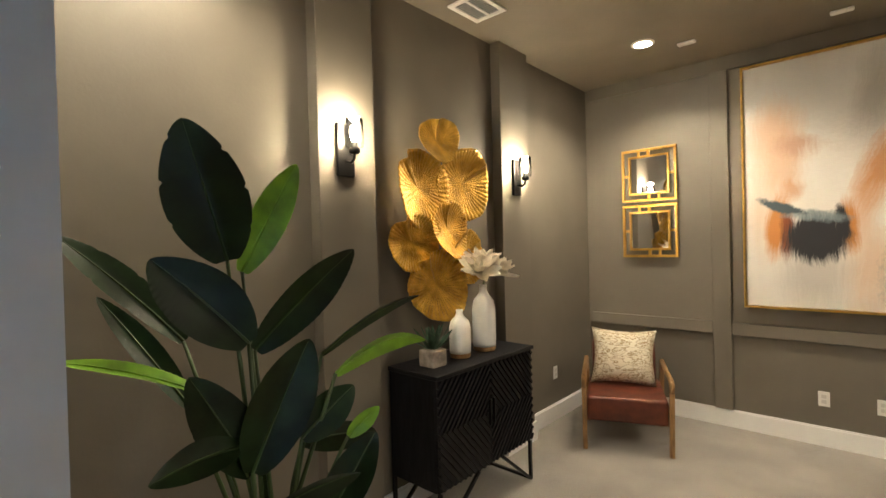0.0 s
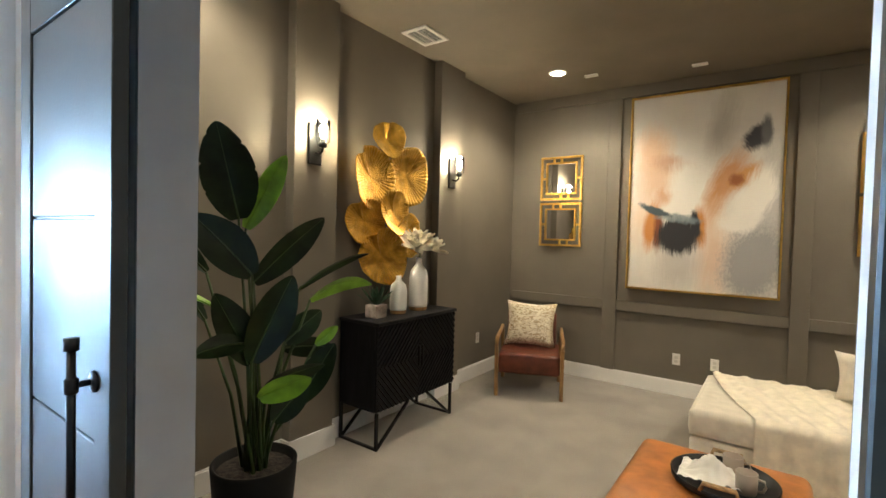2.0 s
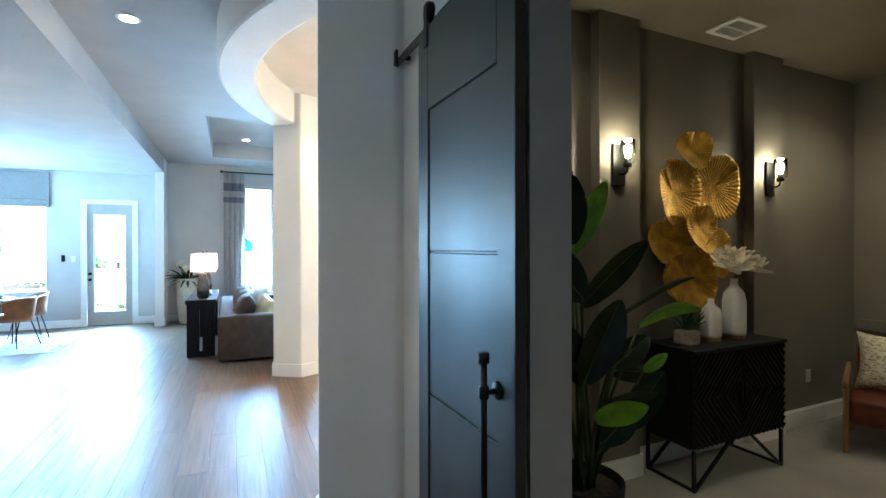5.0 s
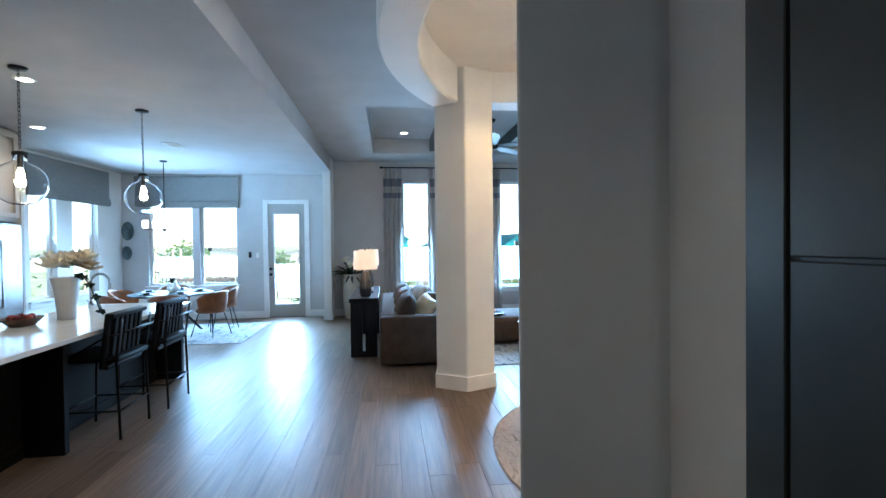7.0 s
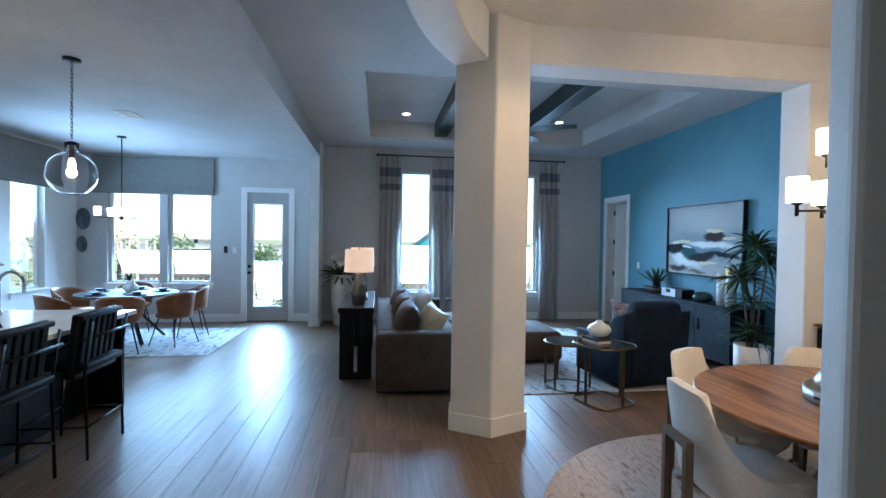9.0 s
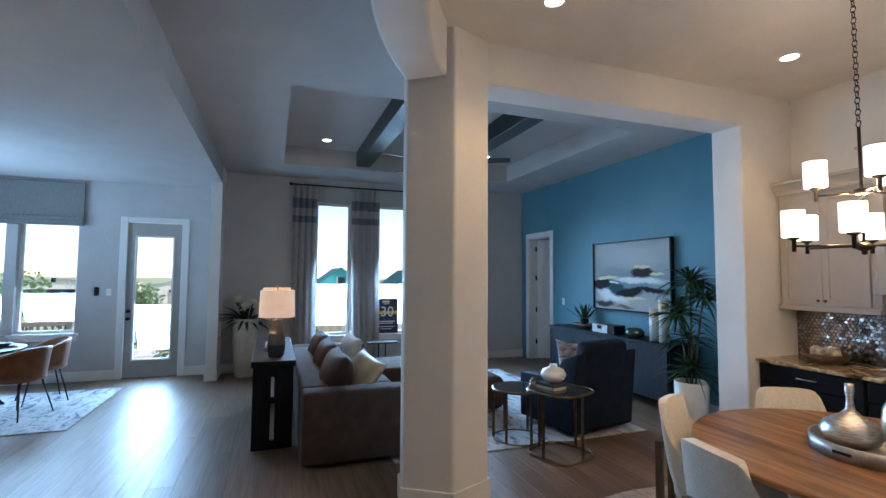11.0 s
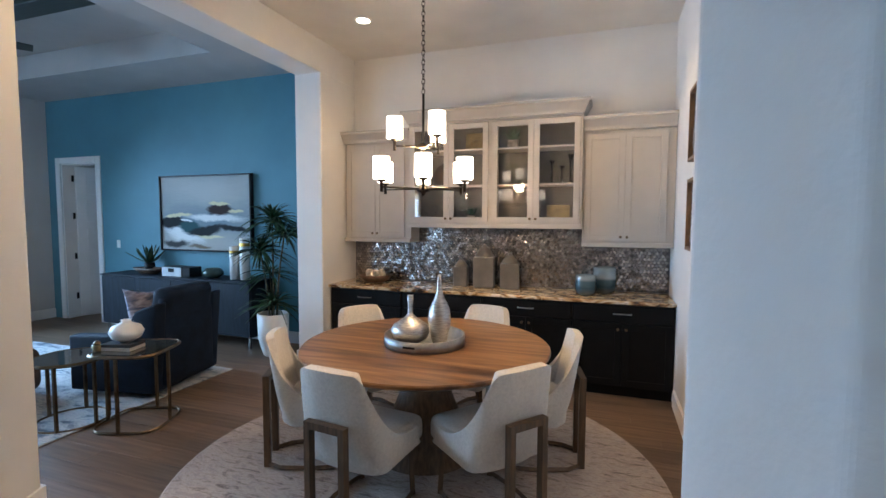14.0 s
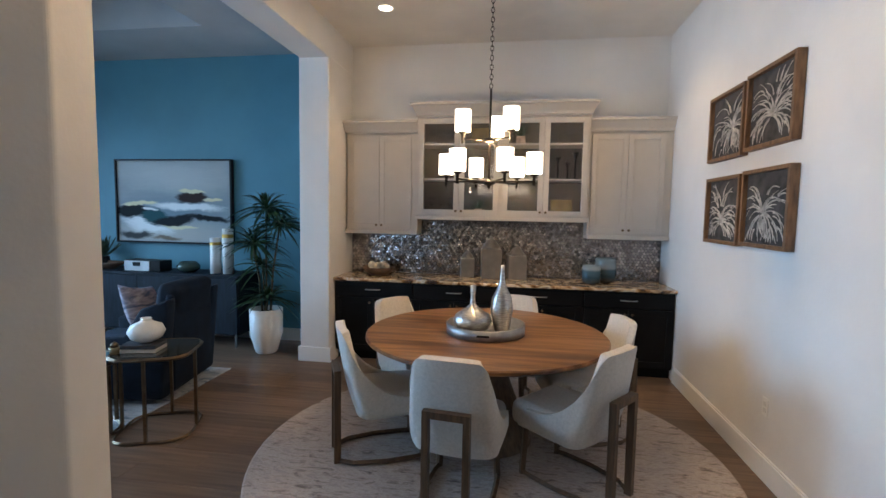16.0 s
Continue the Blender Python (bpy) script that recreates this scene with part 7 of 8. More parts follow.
# palm in a white pot
t = thing("potted_palm", pose(-6.96, 2.86, 0), "dracaena palm in a tall white pot", "plant")
part("pot", lathe([(0, 0), (0.10, 0), (0.12, 0.02), (0.175, 0.22), (0.18, 0.50), (0.17, 0.505), (0.16, 0.5), (0.155, 0.44), (0, 0.44)], 40), M_WHITECER, t, "tall white tapered pot", True)
part("soil", lathe([(0, 0.455), (0.155, 0.45), (0.155, 0.43), (0, 0.43)], 20), M_SOIL, t)
rr = random.Random(21)
for (tx, ty, tz), n in (((0.0, 0.02, 1.60), 64), ((0.16, 0.02, 1.42), 60), ((-0.12, -0.05, 1.22), 56), ((-0.05, 0.02, 0.95), 30), ((0.02, 0.0, 0.60), 50)):
    part("trunk", tube([(tx * 0.3, ty * 0.3, 0.44), (tx * 0.5, ty * 0.6, 0.44 + (tz - 0.44) * 0.5), (tx, ty, tz)], 0.013, 7, taper=0.7), mat("palm bark", (0.10, 0.085, 0.05), 0.85, var=0.3, scale=30), t, "", True)
    bm = bmesh.new()
    for i in range(n + n // 2):
        a = rr.uniform(0, 2 * math.pi)
        e = rr.uniform(-0.15, 1.35)
        L = rr.uniform(0.28, 0.48)
        b = Vector((tx, ty, tz - 0.02 + 0.05 * rr.random()))
        leaf_blade(bm, b, b + Vector((math.cos(a) * math.cos(e), math.sin(a) * math.cos(e), math.sin(e))) * L, rr.uniform(0.010, 0.017), 0.5, rr.uniform(-40, 40), n=6)
    part("crown", bm, mat("palm leaf green", (0.020, 0.060, 0.025), 0.45, var=0.3, scale=12, per="island"), t, "", True)

# ceiling fan
t = thing("ceiling_fan", pose(-9.05, 0.60, 0), "dark ceiling fan with long blades at rest", "fan")
part("downrod", tube([(0, 0, 3.34), (0, 0, 3.749)], 0.014, 10), M_BLACK, t, "", True)
part("motor", lathe([(0, 3.22), (0.08, 3.225), (0.11, 3.26), (0.11, 3.31), (0.05, 3.35), (0, 3.35)], 28), M_BLACK, t, "", True)
part("canopy", lathe([(0, 3.70), (0.05, 3.70), (0.07, 3.748), (0, 3.748)], 24), M_BLACK, t, "", True)
for i in range(5):
    a = 27 + 72 * i + 90
    def blade(u, v):
        w = 0.05 + 0.03 * math.sin(math.pi * v)
        return ((u - 0.5) * 2 * w, 0.10 + v * 0.86, 3.29 + (u - 0.5) * 0.03)
    bm = grid_sheet(2, 8, blade)
    bmesh.ops.recalc_face_normals(bm, faces=bm.faces)
    bmesh.ops.solidify(bm, geom=list(bm.faces), thickness=0.008)
    o = part("blade", bm, M_DARKBEAM, t)
    o.matrix_basis = pose(0, 0, 0, 0, 0, a)

# ---- kitchen and breakfast nook ----
ix0, ix1 = -7.05, -3.6
t = thing("kitchen_island", I4, "black kitchen island with panelled ends", "island")
part("body", bx(ix0 + 0.06, ix1, -4.72, -4.02, 0.0, 0.88), M_CABDARK, t)
for x in (ix0, -4.98):
    part("end_panel", bx(x, x + 0.06, -4.74, -3.72, 0.0, 0.88, bevel=0.004), M_CABDARK, t)
part("toe_board", bx(ix0 + 0.06, ix1, -4.02, -4.005, 0.0, 0.10), M_CABDARK, t)
tagged(part("island_worktop", bx(ix0 - 0.04, ix1, -4.78, -3.63, 0.88, 0.92, bevel=0.005, seg=2), M_QUARTZ), "white quartz island worktop", "countertop")


def bar_stool(x, y):
    t = thing("bar_stool", pose(x, y, 0), "black metal bar stool with slatted leather back", "stool", "island stools")
    w = 0.235
    for sx in (-1, 1):
        part("leg", tube([(sx * w, 0.0, 0.0), (sx * w, -0.02, 0.66), (sx * w, 0.03, 1.0)], 0.011, 8), M_BLACK, t, "", True)
        part("leg", tube([(sx * w, -0.46, 0.0), (sx * w, -0.44, 0.64)], 0.011, 8), M_BLACK, t, "", True)
        part("side_rail", tube([(sx * w, -0.005, 0.24), (sx * w, -0.455, 0.24)], 0.009, 8), M_BLACK, t, "", True)
        part("arm_rail", tube([(sx * w, 0.012, 0.88), (sx * w, -0.10, 0.86), (sx * w, -0.44, 0.66)], 0.009, 8), M_BLACK, t, "", True)
    for y0 in (-0.005, -0.455):
        part("foot_rail", tube([(-w, y0, 0.24), (w, y0, 0.24)], 0.009, 8), M_BLACK, t, "", True)
    part("seat", bx(-w - 0.01, w + 0.01, -0.47, 0.0, 0.645, 0.70, bevel=0.018, seg=2), M_BLACKLEA, t, "", True)
    for i in range(6):
        xx = -w + 0.045 + i * (2 * w - 0.09) / 5
        o = part("back_slat", bx(xx - 0.026, xx + 0.026, -0.004, 0.018, 0.03, 0.44, bevel=0.006), M_BLACKLEA, t)
        o.matrix_basis = pose(0, -0.095, 0.59, -7)
    o = part("back_pad", bx(-w - 0.035, w + 0.035, -0.05, -0.005, 0.0, 0.47, bevel=0.015, seg=2), M_BLACKLEA, t, "", True)
    o.matrix_basis = pose(0, -0.095, 0.59, -7)
    for z0 in (0.0, 0.43):
        o = part("back_rail", bx(-w - 0.035, w + 0.035, -0.003, 0.026, z0, z0 + 0.04, bevel=0.01, seg=2), M_BLACKLEA, t, "", True)
        o.matrix_basis = pose(0, -0.095, 0.59, -7)
    part("back_bar", tube([(-w, 0.045, 0.90), (w, 0.045, 0.90)], 0.011, 8), M_BLACK, t, "", True)


M_BLACKLEA = mat("black leather", (0.006, 0.006, 0.007), 0.5, var=0.15, scale=10, bump=0.1, bscale=120, spec=0.18)
bar_stool(-5.42, -3.46)
bar_stool(-6.14, -3.40)

# on the island
t = thing("flower_vase", pose(-5.90, -4.30, 0.92), "ribbed white vase with cream magnolias and trailing green", "vase")
part("vase", lathe([(0, 0), (0.075, 0), (0.08, 0.1), (0.10, 0.30), (0.125, 0.40), (0.115, 0.40), (0.09, 0.3), (0, 0.28)], 48, wobble=lambda a, z: 1 + 0.015 * math.cos(a * 18)), M_WHITECER, t, "", True)
for i, (dx, dy, dz) in enumerate(((0.0, 0.05, 0.53), (-0.10, 0.12, 0.47), (0.10, -0.06, 0.49), (0.02, 0.16, 0.55), (-0.04, -0.12, 0.52))):
    petal_flower(pose(dx, dy, dz, 15 * (i - 2), 12 * (2 - i), 50 * i), 0.15, 8, M_CREAM if i != 1 else mat("tan dried petals", (0.45, 0.30, 0.18), 0.8, var=0.1), t, 40 + i)
rr = random.Random(5)
bm = bmesh.new()
for k in range(5):
    a = -0.5 + 0.35 * k
    pts = [Vector((0.1 * math.cos(a) - 0.02 * j, 0.12 + 0.035 * j, 0.40 + 0.05 * math.sin(j * 0.8) - 0.012 * j * j)) for j in range(6)]
    tube(pts, 0.003, 4, bm)
    for p in pts[1:]:
        for _ in range(4):
            q = Vector((rr.uniform(-1, 1), rr.uniform(-1, 1), rr.uniform(-0.6, 0.6))).normalized() * 0.045
            leaf_blade(bm, p, p + q, 0.014, 0.1, rr.uniform(0, 90), n=3)
part("greenery", bm, M_GREEN, t)
t = thing("kitchen_faucet", pose(-6.75, -4.58, 0.92), "brushed steel gooseneck kitchen faucet", "faucet")
part("spout", tube([(0, 0, 0), (0, 0, 0.28)] + [(0.0, 0.10 - 0.10 * math.cos(a), 0.28 + 0.10 * math.sin(a)) for a in (math.pi * k / 10 for k in range(1, 11))] + [(0, 0.20, 0.20)], 0.014, 10), M_STEEL, t, "", True)
part("base", lathe([(0, 0), (0.03, 0), (0.025, 0.05), (0, 0.05)], 16), M_STEEL, t, "", True)
part("lever", tube([(0.02, 0, 0.05), (0.07, 0, 0.09)], 0.006, 6), M_STEEL, t)
t = thing("fruit_bowl", pose(-5.55, -4.45, 0.92), "dark carved bowl with red apples", "bowl")
part("bowl_body", lathe([(0, 0), (0.09, 0), (0.16, 0.07), (0.15, 0.07), (0.08, 0.015), (0, 0.012)], 28), M_BOWLWOOD, t, "", True)
for i in range(5):
    a = i * 1.26
    part("apple", lathe([(0.036 * math.sin(math.pi * k / 8), -0.034 * math.cos(math.pi * k / 8)) for k in range(9)], 14, None, pose(0.07 * math.cos(a), 0.07 * math.sin(a), 0.07)), mat("red apple", (0.28, 0.03, 0.015), 0.35, var=0.3), t, "", True)


# globe pendants
def globe_pendant(x, y):
    t = thing("pendant_light", pose(x, y, 0), "clear glass globe pendant on a chain, lit", "pendant lamp", "island pendants")
    part("canopy", lathe([(0, 3.125), (0.065, 3.13), (0.07, 3.149), (0, 3.149)], 24), M_BLACK, t, "", True)
    lk = mesh_of("chain_link", tube([(0.010 * math.cos(a), 0, 0.022 * math.sin(a)) for a in (2 * math.pi * k / 8 for k in range(8))], 0.003, 5, closed=True), M_BLACK)
    z = 3.11
    k = 0
    while z > 2.45:
        shared("chain_link", lk, t, pose(0, 0, z, 0, 0, 90 * (k % 2)))
        z -= 0.035
        k += 1
    part("socket", lathe([(0, 2.44), (0.022, 2.44), (0.055, 2.425), (0.055, 2.40), (0.02, 2.395), (0.02, 2.30), (0, 2.30)], 20), M_BLACK, t, "", True)
    R = 0.19
    pr = [(0.05, 2.40), (0.052, 2.345)] + [(R * math.sin(a), 2.16 + R * math.cos(a)) for a in (0.29 + (math.pi - 0.29 - 0.35) * k / 20 for k in range(21))]
    g = part("globe", lathe(pr, 40), M_LAMPGLASS, t, "clear seeded glass globe", True)
    md = g.modifiers.new("wall", "SOLIDIFY")
    md.thickness = 0.003
    g.visible_shadow = False
    part("bulb", lathe([(0, 2.29), (0.014, 2.29), (0.03, 2.24), (0.024, 2.205), (0, 2.19)], 16), M_BULB, t, "glowing bulb", True)
    lamp("pendant_lamp", "POINT", pose(x, y, 2.17), 2.5, SOFTWARM, 0.04)


globe_pendant(-6.71, -3.98)
globe_pendant(-5.42, -4.34)

# refrigerator and tall cabinet at the kitchen's end
t = thing("tall_cabinet", I4, "greige tall kitchen cabinet around the refrigerator", "cabinet")
part("body", bx(-7.84, -6.88, -6.845, -6.1, 1.95, 3.14), M_CAB, t)
part("side_panel", bx(-7.88, -7.84, -6.845, -6.05, 0, 3.14), M_CAB, t)
for a in (-7.82, -7.35):
    d = part("door", shaker_front(bmesh.new(), a, a + 0.46, 2.0, 3.1, -6.10, 0.06, 0.02), M_CAB, t)
for o in list(t.children):
    if o.name.startswith("door"):
        o.matrix_basis = Matrix.Translation((0, 0.022, 0))
t = thing("refrigerator", I4, "stainless steel french-door refrigerator", "refrigerator")
part("body", bx(-7.83, -6.90, -6.84, -6.1, 0.02, 1.92), M_STEEL, t)
for a, b in ((-7.82, -7.37), (-7.36, -6.91)):
    d = part("door", bx(a, b, -6.10, -6.04, 0.72, 1.91, bevel=0.008), M_STEEL, t)
    hx = b - 0.05 if a < -7.5 else a + 0.05
    part("handle", tube([(hx, -6.04, 0.85), (hx, -5.99, 0.87), (hx, -5.99, 1.70), (hx, -6.04, 1.72)], 0.012, 8), M_STEEL, d, "", True)
part("drawer", bx(-7.82, -6.91, -6.10, -6.04, 0.06, 0.70, bevel=0.008), M_STEEL, t)

# breakfast nook
tagged(part("nook_rug", bx(-11.0, -8.98, -6.4, -3.63, 0.001, 0.011, bevel=0.003), M_RUGBLUE), "faded blue grey rug under the nook table", "rug")
NT = (-10.05, -5.15)
t = thing("nook_table", pose(*NT, 0.011), "round black table on crossed legs", "table")
part("tabletop", lathe([(0, 0.71), (0.66, 0.71), (0.68, 0.72), (0.68, 0.74), (0, 0.745)], 56), M_BLACKWOOD, t)
for i in range(4):
    a = radians(45 + 90 * i)
    part("leg", bar((0.10 * math.cos(a + 3.1), 0.10 * math.sin(a + 3.1), 0.71), (0.52 * math.cos(a), 0.52 * math.sin(a), 0.0), 0.05, 0.035), M_BLACK, t)


def shell_chair():
    t = thing("nook_chair", I4, "cognac leather shell chair on black metal legs", "chair", "nook chairs")

    def f(u, v):
        s = 2 * u - 1
        a = s * 1.75
        r = 0.25
        top = 0.80 - 0.13 * abs(s) ** 2.5
        z = 0.44 + (top - 0.44) * v
        k = 1 + 0.18 * v
        return (r * k * math.sin(a), -r * k * math.cos(a) * 0.95, z)
    bm = grid_sheet(28, 8, f)
    bmesh.ops.recalc_face_normals(bm, faces=bm.faces)
    bmesh.ops.solidify(bm, geom=list(bm.faces), thickness=0.025)
    part("backrest", bm, M_BROWNLEATHER, t, "", True)
    part("seat", lathe([(0, 0.40), (0.22, 0.41), (0.25, 0.44), (0.235, 0.475), (0, 0.48)], 28), M_BROWNLEATHER, t, "", True)
    for sx in (-1, 1):
        for sy in (-1, 1):
            part("leg", tube([(sx * 0.14, sy * 0.14, 0.42), (sx * 0.23, sy * 0.23, 0.0)], 0.011, 7, taper=0.7), M_BLACK, t, "", True)
    return t


fc = shell_chair()
for i, a in enumerate((68, 20, 120, 200, 260, 318)):
    r = 0.86
    m = Matrix.Translation((NT[0] + r * math.cos(radians(a)), NT[1] + r * math.sin(radians(a)), 0.011)) @ pose(0, 0, 0, 0, 0, a + 90)
    if i == 0:
        fc.matrix_basis = m
    else:
        copy_thing(fc, m)
for i in range(5):
    a = radians(40 + 72 * i)
    t = thing("place_setting", pose(NT[0] + 0.46 * math.cos(a), NT[1] + 0.46 * math.sin(a), 0.757), "dark plate and bowl with napkin", "tableware", "nook place settings")
    part("plate", lathe([(0, 0), (0.09, 0.0), (0.14, 0.014), (0.14, 0.018), (0.09, 0.006), (0, 0.005)], 28), mat("dark stoneware", (0.05, 0.055, 0.06), 0.35), t, "", True)
    part("bowl", lathe([(0, 0.007), (0.04, 0.007), (0.085, 0.045), (0.08, 0.046), (0.03, 0.014), (0, 0.014)], 24), mat("dark stoneware", (0.05, 0.055, 0.06), 0.35), t, "", True)
for dx, dy, h in ((0.08, 0.10, 0.22), (-0.06, -0.02, 0.16)):
    t = thing("table_vase", pose(NT[0] + dx, NT[1] + dy, 0.757), "white round vase on the nook table", "vase", "nook vases")
    part("body", lathe([(0, 0), (0.04, 0), (0.085, 0.05), (0.08, 0.1), (0.03, 0.15), (0.022, h), (0.015, h), (0, 0.14)], 28), M_WHITECER, t, "", True)
rr = random.Random(3)
t = thing("green_sprig", pose(NT[0] - 0.06, NT[1] - 0.02, 0.90), "dark green sprig in the nook vase", "plant")
bm = bmesh.new()
for i in range(22):
    a, e = rr.uniform(0, 6.28), rr.uniform(0.1, 1.3)
    leaf_blade(bm, (0, 0, 0.02), Vector((math.cos(a) * math.cos(e), math.sin(a) * math.cos(e), math.sin(e))) * 0.2, 0.02, 0.2, 0, n=4)
part("leaves", bm, M_GREEN, t)

# nook pendant lamp: a small candelabrum on a rod
t = thing("nook_chandelier", pose(-10.05, -5.25, 0), "black linear nook chandelier with white shades, lit", "chandelier")
part("canopy", lathe([(0, 3.12), (0.06, 3.125), (0.065, 3.149), (0, 3.149)], 20), M_BLACK, t)
part("stem", tube([(0, 0, 1.90), (0, 0, 3.13)], 0.008, 8), M_BLACK, t, "", True)
part("hub", lathe([(0, 1.86), (0.03, 1.88), (0.03, 1.92), (0, 1.93)], 16), M_BLACK, t)
for i in range(5):
    a = 2 * math.pi * i / 5 + 0.3
    c, s = math.cos(a) * 0.30, math.sin(a) * 0.30
    ar = part("arm", tube([(0, 0, 1.90), (c, s, 1.90)], 0.006, 6), M_BLACK, t, "", True)
    part("shade", lathe([(0.0, 1.93), (0.045, 1.93), (0.05, 2.06), (0.046, 2.06), (0.042, 1.94), (0, 1.94)], 20, None, pose(c, s, 0)), M_FROST, ar, "lit opal shade", True)


# roman shades
def roman_shade(axis, at, a0, a1):
    t = thing("roman_shade", I4, "raised grey linen roman shade", "window shade", "nook shades")
    bm = bmesh.new()
    segs = ((2.56, 3.10, 0.03), (2.50, 2.56, 0.055), (2.45, 2.50, 0.065), (2.415, 2.45, 0.05))
    for i, (z0, z1, d) in enumerate(segs):
        b = bx(a0, a1, 0.012, 0.012 + d, z0, z1, bevel=0.008, seg=2)
        m = Matrix.Translation((at, 0, 0)) @ Matrix(((0, 1, 0, 0), (1, 0, 0, 0), (0, 0, 1, 0), (0, 0, 0, 1))) if axis == "x" else Matrix.Translation((0, at, 0))
        bmesh.ops.transform(b, matrix=m, verts=b.verts)
        bmesh.ops.recalc_face_normals(b, faces=b.faces)
        part("fold" if i else "panel", b, M_SHADE, t)


roman_shade("x", XF, -6.58, -4.44)
roman_shade("y", YS, -11.22, -9.05)
for z, r, y in ((1.93, 0.20, -6.72), (1.46, 0.15, -6.74)):
    t = thing("wall_plate", pose(XF + 0.002, y, z, 0, 90, 0), "round blue-green glazed wall plate", "wall decor", "nook wall plates")
    bm = lathe([(0, 0.012), (r * 0.7, 0.012), (r * 0.9, 0.03), (r, 0.035), (r, 0.028), (r * 0.8, 0.0), (0, 0)], 40)
    bmesh.ops.scale(bm, vec=(1, 0.62, 1), verts=bm.verts)
    part("plate", bm, mat("blue green glaze", (0.06, 0.10, 0.11), 0.3, var=0.3, scale=10), t, "", True)
t = thing("wall_phone", pose(XF, -4.235, 1.39, 0, 0, 90), "small black wall panel", "wall device")
part("case", bx(-0.03, 0.03, -0.02, 0, -0.065, 0.065, bevel=0.006), M_BLACK, t)
outlet(pose(XF, -4.07, 1.38, 0, 0, 90), "white plastic rocker wall switch", False, "wall_switch")

# ---- floor planks ----
structure("floor", bx(-11.72, 3.0, -6.85, 3.38, -0.06, -0.012), M_CHAIRWOOD, "oak plank floor", "floor")
floor_ob = bpy.data.objects["floor"]
rnd = random.Random(4)
PW = 0.19
row = 0
y = -6.85
far = bmesh.new()
plank_meshes = {}
while y < 3.38:
    y1 = min(y + PW, 3.38)
    x = -11.72 - rnd.uniform(0, 1.5)
    while x < 3.0:
        L = rnd.choice((1.2, 1.5, 1.8, 2.1))
        a, b = max(x, -11.72), min(x + L, 3.0)
        x += L
        if b - a < 0.02 or (b > -2.5 and y > -0.30):
            if not (a < -2.5 and y > -0.30):
                continue
            b = min(b, -2.5)
        near = -8.2 < (a + b) / 2 < -1.0 and -2.9 < y < 0.9
        w = round(y1 - y, 3)
        if near:
            key = (round(b - a, 3), w)
            if key not in plank_meshes:
                plank_meshes[key] = mesh_of("plank", bx(0, b - a - 0.0015, 0.0008, w - 0.0008, -0.012, 0.0, bevel=0.0012), M_PLANK)
            shared("plank", plank_meshes[key], floor_ob, Matrix.Translation((a, y, 0)))
        else:
            box(far, a, b - 0.0015, y + 0.0008, y1 - 0.0008, -0.012, 0.0)
    y = y1
tagged(part("planks", far, M_PLANKS, floor_ob), kind="stuff")

# ---- outside ----
def ground_bm():
    # level round the house, falling away beyond the fence, one sheet to the horizon
    bm = bmesh.new()
    prof = ((600, -0.25), (-22, -0.25), (-30, -1.6), (-42, -4.4), (-1500, -4.4))
    rows = [[bm.verts.new((x, y, z)) for x, z in prof] for y in (-1500, 1500)]
    for i in range(len(prof) - 1):
        bm.faces.new((rows[0][i], rows[0][i + 1], rows[1][i + 1], rows[1][i]))
    bmesh.ops.recalc_face_normals(bm, faces=bm.faces)
    return bm


structure("ground", ground_bm(), mat("pale soil and grass", (0.30, 0.30, 0.22), 0.95, var=0.3, scale=0.4, color2=(0.12, 0.17, 0.06), bump=0.5, bscale=8), "bare ground with patches of grass", "ground")

structure("patio", bx(-16.0, -11.95, -8.5, -2.0, -0.24, -0.10), mat("pale concrete", (0.45, 0.44, 0.42), 0.85, var=0.08, scale=3), "pale concrete patio slab", "patio")
# privacy fence
M_FENCE = mat("pale cedar fence", (0.38, 0.32, 0.26), 0.85, var=0.15, scale=4, stretch=(4, 4, 0.5), per="object")
t = thing("fence", I4, "pale cedar board privacy fence", "fence", kind="")
me = mesh_of("fence_board", bx(0, 0.02, 0.004, 0.136, -0.25, 1.15, bevel=0.003), M_FENCE)
y = -4.6
while y < 14.0:
    shared("fence_board", me, t, Matrix.Translation((-19.0, y, 0)))
    y += 0.14
for z in (0.0, 0.9):
    part("fence_rail", bx(-19.06, -19.0, -4.6, 14.0, z, z + 0.09), M_FENCE, t)

# shrubs
M_SHRUB = mat("shrub leaves", (0.08, 0.15, 0.05), 0.6, var=0.3, scale=6, per="island")
let_through(M_SHRUB, 0.45, (0.16, 0.30, 0.08))


def shrub(x, y, r, h, seed, label="leafy green garden shrub in bare soil"):
    rr = random.Random(seed)
    t = thing("shrub", pose(x, y, -0.25), label, "shrub", "garden shrubs")
    bm = bmesh.new()
    for i in range(260):
        p = Vector((rr.gauss(0, 0.42), rr.gauss(0, 0.42), rr.random()))
        p = Vector((p.x * r, p.y * r, 0.08 + p.z * h * (1 - 0.3 * (p.x ** 2 + p.y ** 2))))
        q = Vector((rr.uniform(-1, 1), rr.uniform(-1, 1), rr.uniform(-0.2, 1))).normalized() * rr.uniform(0.08, 0.16)
        leaf_blade(bm, p, p + q, 0.03, 0.2, rr.uniform(0, 90), n=3)
    part("foliage", bm, M_SHRUB, t)
    for i in range(4):
        part("branch", tube([(0, 0, 0), (rr.uniform(-0.4, 0.4) * r, rr.uniform(-0.4, 0.4) * r, h * 0.7)], 0.012, 5, taper=0.4), M_SOIL, t)


